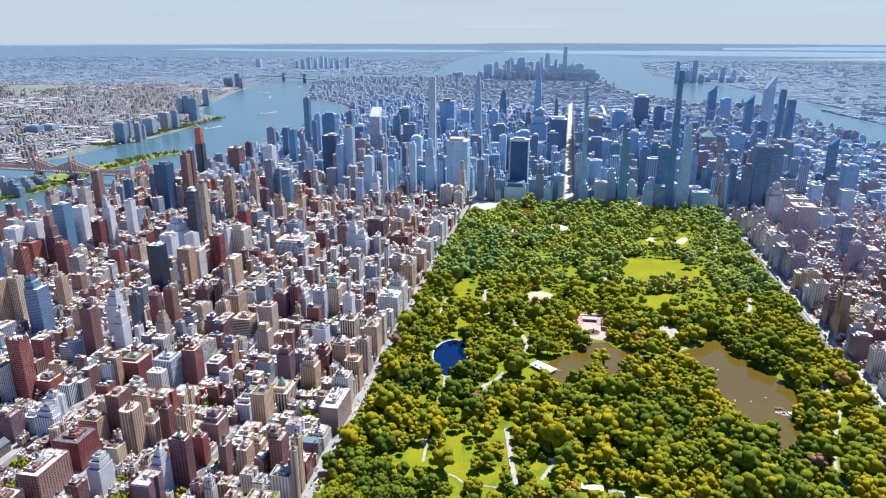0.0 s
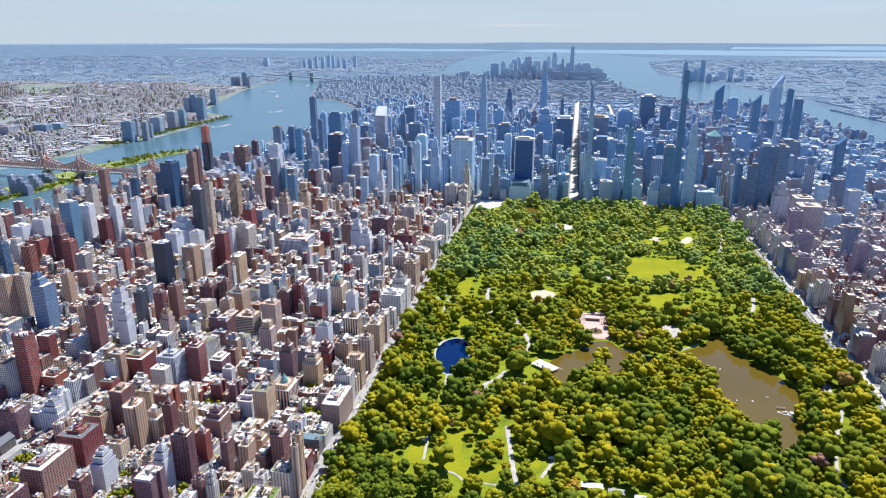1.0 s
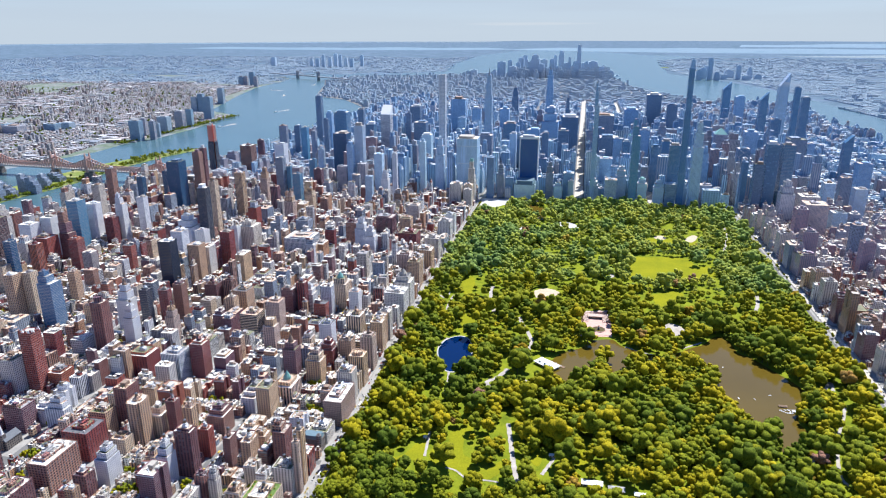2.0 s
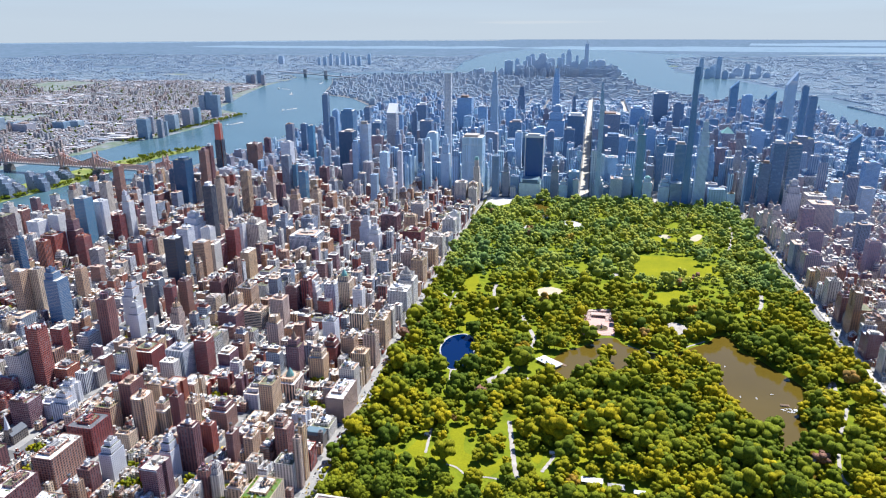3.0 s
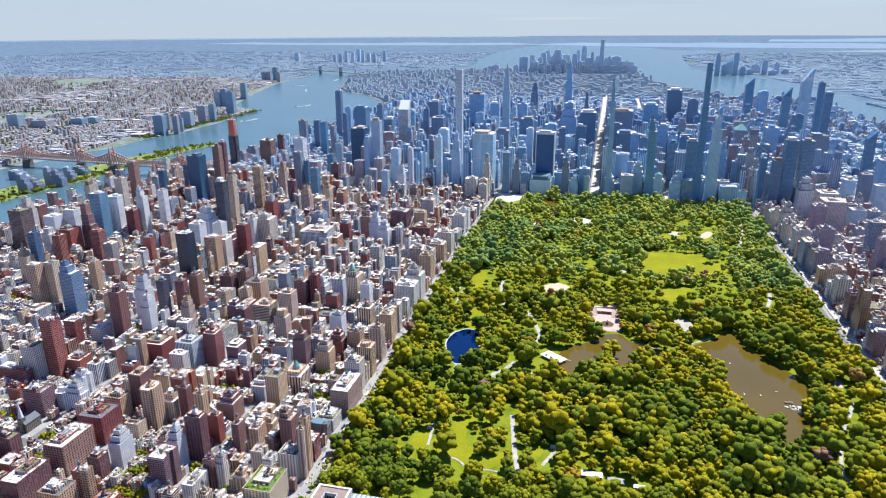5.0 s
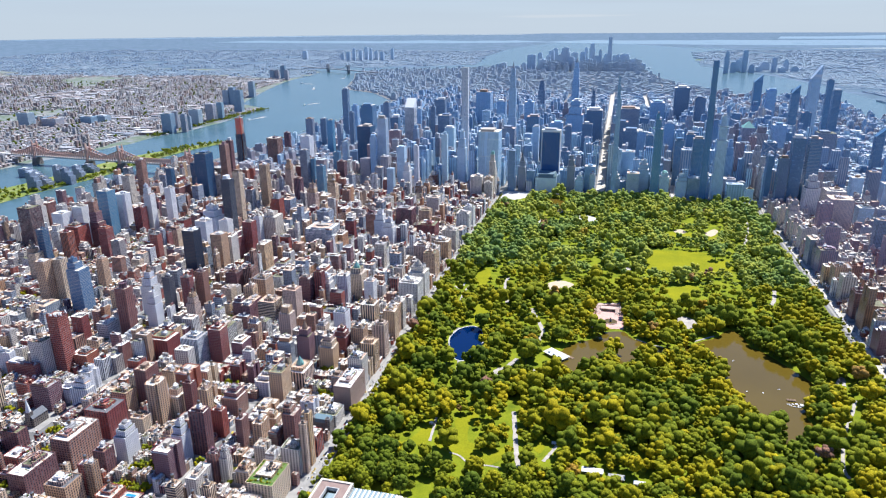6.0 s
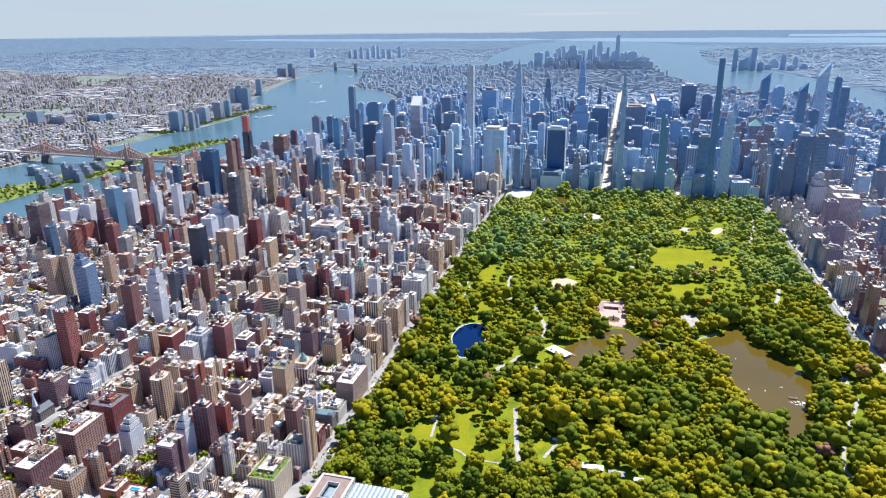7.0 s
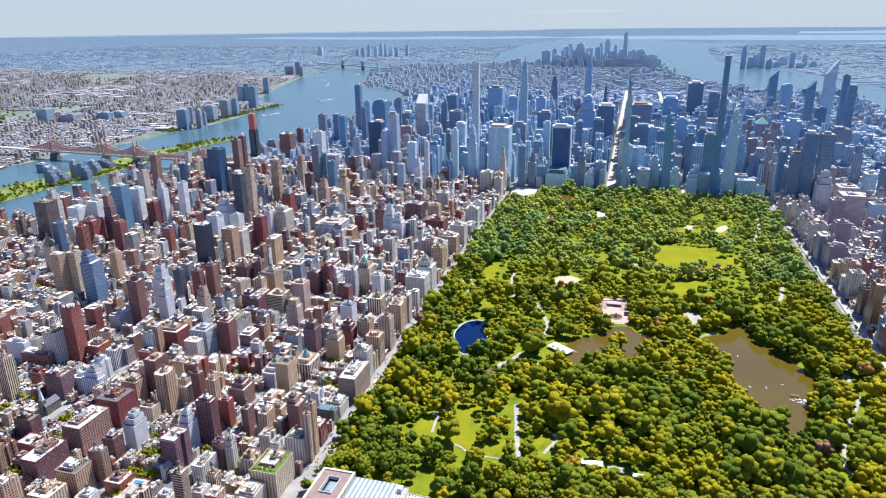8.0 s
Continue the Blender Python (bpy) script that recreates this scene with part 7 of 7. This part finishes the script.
# ---- the long bridge over the island ----
def truss_bridge():
    base = thing("cantilever_bridge", -1750, 100, "long tan steel cantilever truss bridge over the river", "bridge")
    g = Geo()
    g.box(-1300, 800, -13, 13, 36, 42)
    part("deck", g, concrete, base)
    towers = [-427, -126, 49, 395]
    for tx in towers:
        g = Geo()
        for sy in (-12, 12):
            g.shell([rect(tx - 7, tx + 7, sy - 4, sy + 4, 0), rect(tx - 5, tx + 5, sy - 3, sy + 3, 42), rect(tx - 3.5, tx + 3.5, sy - 2.5, sy + 2.5, 98), rect(tx - 0.6, tx + 0.6, sy - 0.6, sy + 0.6, 112)], 0)
        g.box(tx - 3, tx + 3, -12, 12, 88, 93)
        part("bridge_tower", g, bridge_paint, base)
        g = Geo()
        g.shell([rect(tx - 13, tx + 13, -20, 20, 0), rect(tx - 10, tx + 10, -17, 17, 30)], 0)
        part("pier", g, WALL["stone"], base)

    def high(x):
        near = min(abs(x - t) for t in towers)
        return 57 + 28 * max(0.0, 1 - near / 95) ** 1.3
    for sy in (-12, 12):
        x = -560
        while x < 520:
            g = Geo()
            for (ax, az), (bx, bz) in (((x, high(x)), (x + 13, high(x + 13))), ((x, 42), (x + 13, high(x + 13))), ((x, high(x)), (x, 42))):
                way = Vector((bx - ax, bz - az)).normalized() * 1.7
                up = (-way.y, way.x)
                g.shell([[(ax + up[0], sy - 1, az + up[1]), (bx + up[0], sy - 1, bz + up[1]), (bx + up[0], sy + 1, bz + up[1]), (ax + up[0], sy + 1, az + up[1])][::-1],
                         [(ax - up[0], sy - 1, az - up[1]), (bx - up[0], sy - 1, bz - up[1]), (bx - up[0], sy + 1, bz - up[1]), (ax - up[0], sy + 1, az - up[1])][::-1]], 0, (True, True))
            part("truss_panel", g, bridge_paint, base)
            x += 13
    base.rotation_euler = (0, 0, radians(-4.2))


truss_bridge()


def suspension_bridge():
    base = thing("suspension_bridge", -3150, 5950, "far grey suspension bridge over the river", "bridge")
    part("deck", Geo().box(-900, 900, -18, 18, 38, 48), steel, base)
    for tx in (-240, 240):
        part("bridge_tower", Geo().box(tx - 10, tx + 10, -18, 18, 0, 102), steel, base)
    for sy in (-14, 14):
        rings = []
        for i in range(-12, 13):
            z = 50 + 52 * (abs(i) / 12) ** 2
            rings.append([(i * 20, sy - 1.5, z), (i * 20, sy + 1.5, z), (i * 20, sy + 1.5, z + 3), (i * 20, sy - 1.5, z + 3)])
        part("cable", Geo().shell(rings, 0, (True, True)), steel, base)
    base.rotation_euler = (0, 0, radians(-35))


suspension_bridge()


# ---- a tower under construction, its upper floors wrapped in red ----
def unfinished_tower(x, y, h):
    base = thing("tower_under_construction", x, y, "dark tower under construction wrapped in bright red", "construction site")
    part("wall", Geo().box(-15, 15, -15, 15, 0, 0.68 * h), WALL["dark"], base)
    z = 0.68 * h
    while z < h - 3:
        part("red_floor", Geo().box(-12, 12, -12, 12, z, z + 3.4), crane_red, base, "red-wrapped open floor")
        part("slab", Geo().box(-13, 13, -13, 13, z + 3.4, z + 4.2), concrete, base)
        z += 4.2
    part("hoist_mast", Geo().box(12, 15, -15, -11, 0, h + 6), crane_red, base, "red hoist mast")
    part("core", Geo().box(-5, 5, -5, 5, z, z + 7), concrete, base)


unfinished_tower(-1221, 264, 215)


# ---- the museum at the park's edge ----
def museum():
    base = thing("museum", 45, -1700, "pale stone museum with a striped glass roof", "museum", z=1.4)
    g = Geo()
    deck = g.parapet([(-47, -30), (-2, -30), (-2, 48), (-47, 48)], 0, 25, 3.0, 1.5)
    part("pavilion_wall", g, WALL["limestone"], base)
    g = Geo()
    for x0, x1, y0, y1 in ((-46, -3, -29, 2), (-46, -3, 33, 47), (-46, -33, 2, 33), (-16, -3, 2, 33)):
        g.box(x0, x1, y0, y1, 22.0, 23.6)
    part("pavilion_roof", g, rosy_roof, base, "rosy flat roof round a light well")
    part("skylight", Geo().shell([rect(-31, -18, 5, 30, 19), rect(-27, -22, 9, 26, 22)], 0), glass_roof, base, "pale sunken glass skylight")
    part("well_rim", rim_geo(), concrete, base)
    part("hall_wall", Geo().box(-2, 58, -20, 46, 0, 19), WALL["limestone"], base)
    for i in range(10):
        x = -1.5 + i * 6
        part("glass_ridge", Geo().shell([rect(x, x + 4.0, -19, 45, 19), rect(x + 1.6, x + 2.4, -19, 45, 20.6)], 0), glass_roof, base, "long pale glass roof ridge")
        part("gutter", Geo().box(x + 4.0, x + 6, -19, 45, 19, 20.2), white_paint, base)
    for x0, x1, y0, y1, h in ((58, 72, 10, 46, 17), (72, 100, 20, 44, 10), (58, 96, -24, 8, 13)):
        g = Geo()
        deck = g.parapet([(x0, y0), (x1, y0), (x1, y1), (x0, y1)], 0, h)
        g.face(deck)
        part("wing", g, WALL["limestone"], base)
    part("roof_house", Geo().box(60, 66, 34, 42, 16, 22), plant_room, base)


def rim_geo():
    g = Geo()
    g.parapet([(-33.5, 1.5), (-15.5, 1.5), (-15.5, 33.5), (-33.5, 33.5)], 22, 25.5, 1.2, 5)
    return g


museum()


# ---- the lakeside terrace with its fountain ----
def terrace():
    base = thing("lakeside_terrace", 350, -990, "rose-paved lakeside terrace with arcade and steps", "terrace", z=1.5)
    part("terrace_floor", slab([(-30, -66), (32, -58), (31, 62), (-39, 48)], 0, 0.6), brick_paving, base, "rosy brick paving")
    part("lower_plaza", slab([(-24, -64), (27, -52), (24, 5), (-26, -5)], 0, 0.9), brick_paving, base, "rosy herringbone brick plaza")
    part("upper_plaza", slab([(-36, 38), (24, 58), (26, 66), (-38, 48)], 0, 6.0), terrace_stone, base, "pale upper terrace")
    g = Geo()
    for i in range(7):
        x = -14 + 4.4 * i
        g.box(x - 0.9, x + 0.9, 26 + 0.2 * x, 28 + 0.2 * x, 0.9, 6)
    g.box(-16, 15, 25, 40, 5.2, 6.6)
    part("arcade", g, terrace_stone, base, "pale sandstone arcade with dark openings")
    # solid dark block added behind the pillars in place of the shade inside
    part("arcade_inside", Geo().box(-14, 13, 30, 38, 0.9, 5.2), slate, base, "solid dark block standing for the arcade's shade")
    for sx in (-1, 1):
        for i in range(10):
            part("step", Geo().box(sx * 19 - 4.5 + 0, sx * 19 + 4.5, 10 + 3 * i, 13 + 3 * i, 0.9, 1.5 + 0.5 * i), terrace_stone, base)
        part("stair_wall", Geo().box(sx * 25 - 0.8, sx * 25 + 0.8, 8, 42, 0.9, 7), terrace_stone, base)
    fountain = thing("fountain", 356, -1018, "round stone fountain with a dark winged statue", "fountain", z=2.4)
    part("basin", Geo().shell([circle(0, 0, 0, 14, 24), circle(0, 0, 1.2, 14, 24), circle(0, 0, 1.2, 13, 24), circle(0, 0, 0.4, 13, 24)], 0), terrace_stone, fountain, "wide round stone basin")
    part("basin_water", Geo().tube(0, 0, 0.3, 0.7, 13, 13, 24), lake_water, fountain)
    part("pedestal", Geo().shell([circle(0, 0, 0.5, 2.2, 10), circle(0, 0, 3.5, 1.2, 10), circle(0, 0, 3.6, 2.6, 10), circle(0, 0, 4.2, 2.6, 10), circle(0, 0, 5.5, 0.8, 10)], 0), slate, fountain)
    part("statue", Geo().shell([circle(0, 0, 5.5, 0.7, 8), circle(0, 0, 7.2, 0.9, 8), circle(0, 0, 8.6, 1.6, 8), circle(0, 0, 9.6, 0.3, 8)], 0), slate, fountain, "dark bronze statue")


terrace()


# ---- small park buildings ----
def boathouse():
    base = thing("boathouse", 262, -1195, "lakeside boathouse with a pale green-white roof", "boathouse", z=1.6)
    part("wall", Geo().box(-22, 20, -9, 9, 0, 5), WALL["tan"], base)
    part("roof", Geo().shell([rect(-24, 22, -12, 12, 5), rect(-19, 17, -2, 2, 9)], 0), white_paint, base, "pale hipped roof")
    for x in (-12, 0, 12):
        part("dormer", Geo().box(x - 2, x + 2, -8, -2, 6, 9), white_paint, base)
    part("dock", Geo().box(-10, 26, 14, 20, 0.2, 1.0), timber, base)
    base.rotation_euler = (0, 0, radians(-38))


boathouse()


def pavilion(x, y, w, d, h, mat, label, name="park_pavilion"):
    base = thing(name, x, y, label, "pavilion", z=1.6)
    part("wall", Geo().box(-w / 2, w / 2, -d / 2, d / 2, 0, h * 0.6), WALL["tan"], base)
    part("roof", Geo().shell([rect(-w * 0.56, w * 0.56, -d * 0.58, d * 0.58, h * 0.6), rect(-w * 0.3, w * 0.3, -d * 0.06, d * 0.06, h)], 0), mat, base)


pavilion(23, -1420, 12, 10, 12, white_paint, "small white park house among trees", "park_house")
pavilion(95, -1462, 6, 5, 5, white_paint, "small white-roofed kiosk beside a lawn", "kiosk")
pavilion(660, -1276, 9, 6, 4, white_paint, "pale lakeside boat landing shelter", "boat_shelter")
pavilion(645, -1262, 12, 5, 3, timber, "small wooden lakeside boat landing", "boat_landing")
pavilion(340, -1524, 26, 10, 6, white_paint, "long white-roofed park shed", "park_shed")
pavilion(372, -1530, 20, 10, 5, plant_room, "low grey park shed", "park_shed")
pavilion(402, -1536, 14, 7, 5, white_paint, "small white-roofed park shed", "park_shed")
pavilion(285, -1470, 10, 6, 4, plant_room, "small grey rest house by a path", "rest_house")
pavilion(200, -1255, 14, 6, 4, slate, "dark-roofed cafe by a path", "cafe")
pavilion(690, -1340, 8, 30, 5, white_paint, "long narrow white tent beside the drive", "tent")


def rowing_boat(x, y, turn):
    base = thing("rowing_boat", x, y, "small pale rowing boat on the lake", "boat", "rowing boats", z=1.95)
    part("hull", Geo().shell([rect(-0.4, 0.4, -1.8, 1.8, 0), rect(-0.9, 0.9, -2.3, 2.3, 0.6), rect(-0.7, 0.7, -2.0, 2.0, 0.6), rect(-0.5, 0.5, -1.7, 1.7, 0.2)], 0), white_paint, base)
    part("thwart", Geo().box(-0.75, 0.75, -0.2, 0.2, 0.4, 0.5), timber, base)
    base.rotation_euler = (0, 0, turn)


r = random.Random(9)
for _ in range(14):
    rowing_boat(650 + r.uniform(-14, 6), -1268 + r.uniform(-14, 10), r.uniform(0, 3))
for _ in range(4):
    rowing_boat(r.uniform(565, 640), r.uniform(-1250, -1060), r.uniform(0, 3))

# ---- river boats with their wakes ----
def ferry(x, y, turn):
    base = thing("ferry", x, y, "white river ferry with a pale wake", "boat", "river ferries", z=0.6)
    part("hull", Geo().shell([rect(-4, 4, -14, 12, 0), rect(-5, 5, -16, 14, 3.5)], 0), white_paint, base)
    part("cabin", Geo().box(-3.6, 3.6, -10, 6, 3.5, 8), white_paint, base)
    g = Geo()
    g.face([(-2, -14, 0.25), (2, -14, 0.25), (16, -170, 0.25), (-16, -170, 0.25)][::-1])
    part("wake", g, gravel, base, "foaming pale wake")
    base.rotation_euler = (0, 0, turn)


for x, y, a in ((-1990, 2500, 2.9), (-2550, 3900, 0.4), (-2900, 4350, 1.2), (-2750, 5200, 0.2), (-1980, 1650, 3.0)):
    ferry(x, y, a)


# ---- traffic ----
car_body = make_mesh("car_body", Geo().shell([rect(-0.9, 0.9, -2.3, 2.3, 0.3), rect(-0.95, 0.95, -2.35, 2.35, 0.75), rect(-0.9, 0.9, -2.25, 2.25, 0.95)], 0, (True, True)), car_paint)
car_cabin = make_mesh("car_cabin", Geo().shell([rect(-0.85, 0.85, -1.5, 1.2, 0.95), rect(-0.68, 0.68, -1.1, 0.7, 1.5)], 0), dark_glass)
wheel_mesh = make_mesh("wheel", Geo().shell([[(0, 0.33 * math.cos(a), 0.33 + 0.33 * math.sin(a)) for a in np.arange(8) * math.pi / 4], [(0.25, 0.33 * math.cos(a), 0.33 + 0.33 * math.sin(a)) for a in np.arange(8) * math.pi / 4]], 0, (True, True)), slate)


def car(x, y, turn):
    base = thing("car", x, y, "car on the avenue beside the park", "car", "cars on the avenues", z=1.25)
    share("body", car_body, base)
    share("cabin", car_cabin, base)
    for wx, wy in ((-0.98, -1.4), (0.73, -1.4), (-0.98, 1.4), (0.73, 1.4)):
        share("wheel", wheel_mesh, base, wx, wy)
    base.rotation_euler = (0, 0, turn)


def bus(x, y):
    base = thing("bus", x, y, "white city bus on the avenue", "bus", "buses", z=1.25)
    part("body", Geo().box(-1.3, 1.3, -6, 6, 0.4, 3.1), white_paint, base)
    part("window_band", Geo().box(-1.33, 1.33, -5.8, 5.8, 1.6, 2.5), dark_glass, base)
    for wy in (-4, 4):
        for wx in (-1.35, 1.1):
            share("wheel", wheel_mesh, base, wx, wy)


r = random.Random(12)
for y in range(-1660, -1000, 11):
    for lane in (-49.5, -46, -42.5):
        if r.random() < 0.5:
            car(lane + fifth(y), y + r.uniform(-3, 3), 0)
for y in (-1575, -1500, -1390, -1210, -1120):
    bus(-44 + fifth(y), y)
rows = []
for ax in AVENUES_MID + AVENUES_EAST + [822]:
    for y in np.arange(-1600, 1900, 14):
        for lane in (-7, -3, 1, 5):
            if r.random() < 0.25 and not (ax == -43 and y < -990) and not (y < 60 and ax in (300, 558)):
                rows.append((ax + lane, ax + lane + 1.9, y, y + 4.6, 1.3, 2.8))
many_boxes("avenue_traffic", rows, [car_many, car_many], "cars and cabs along the far avenues", "cars")
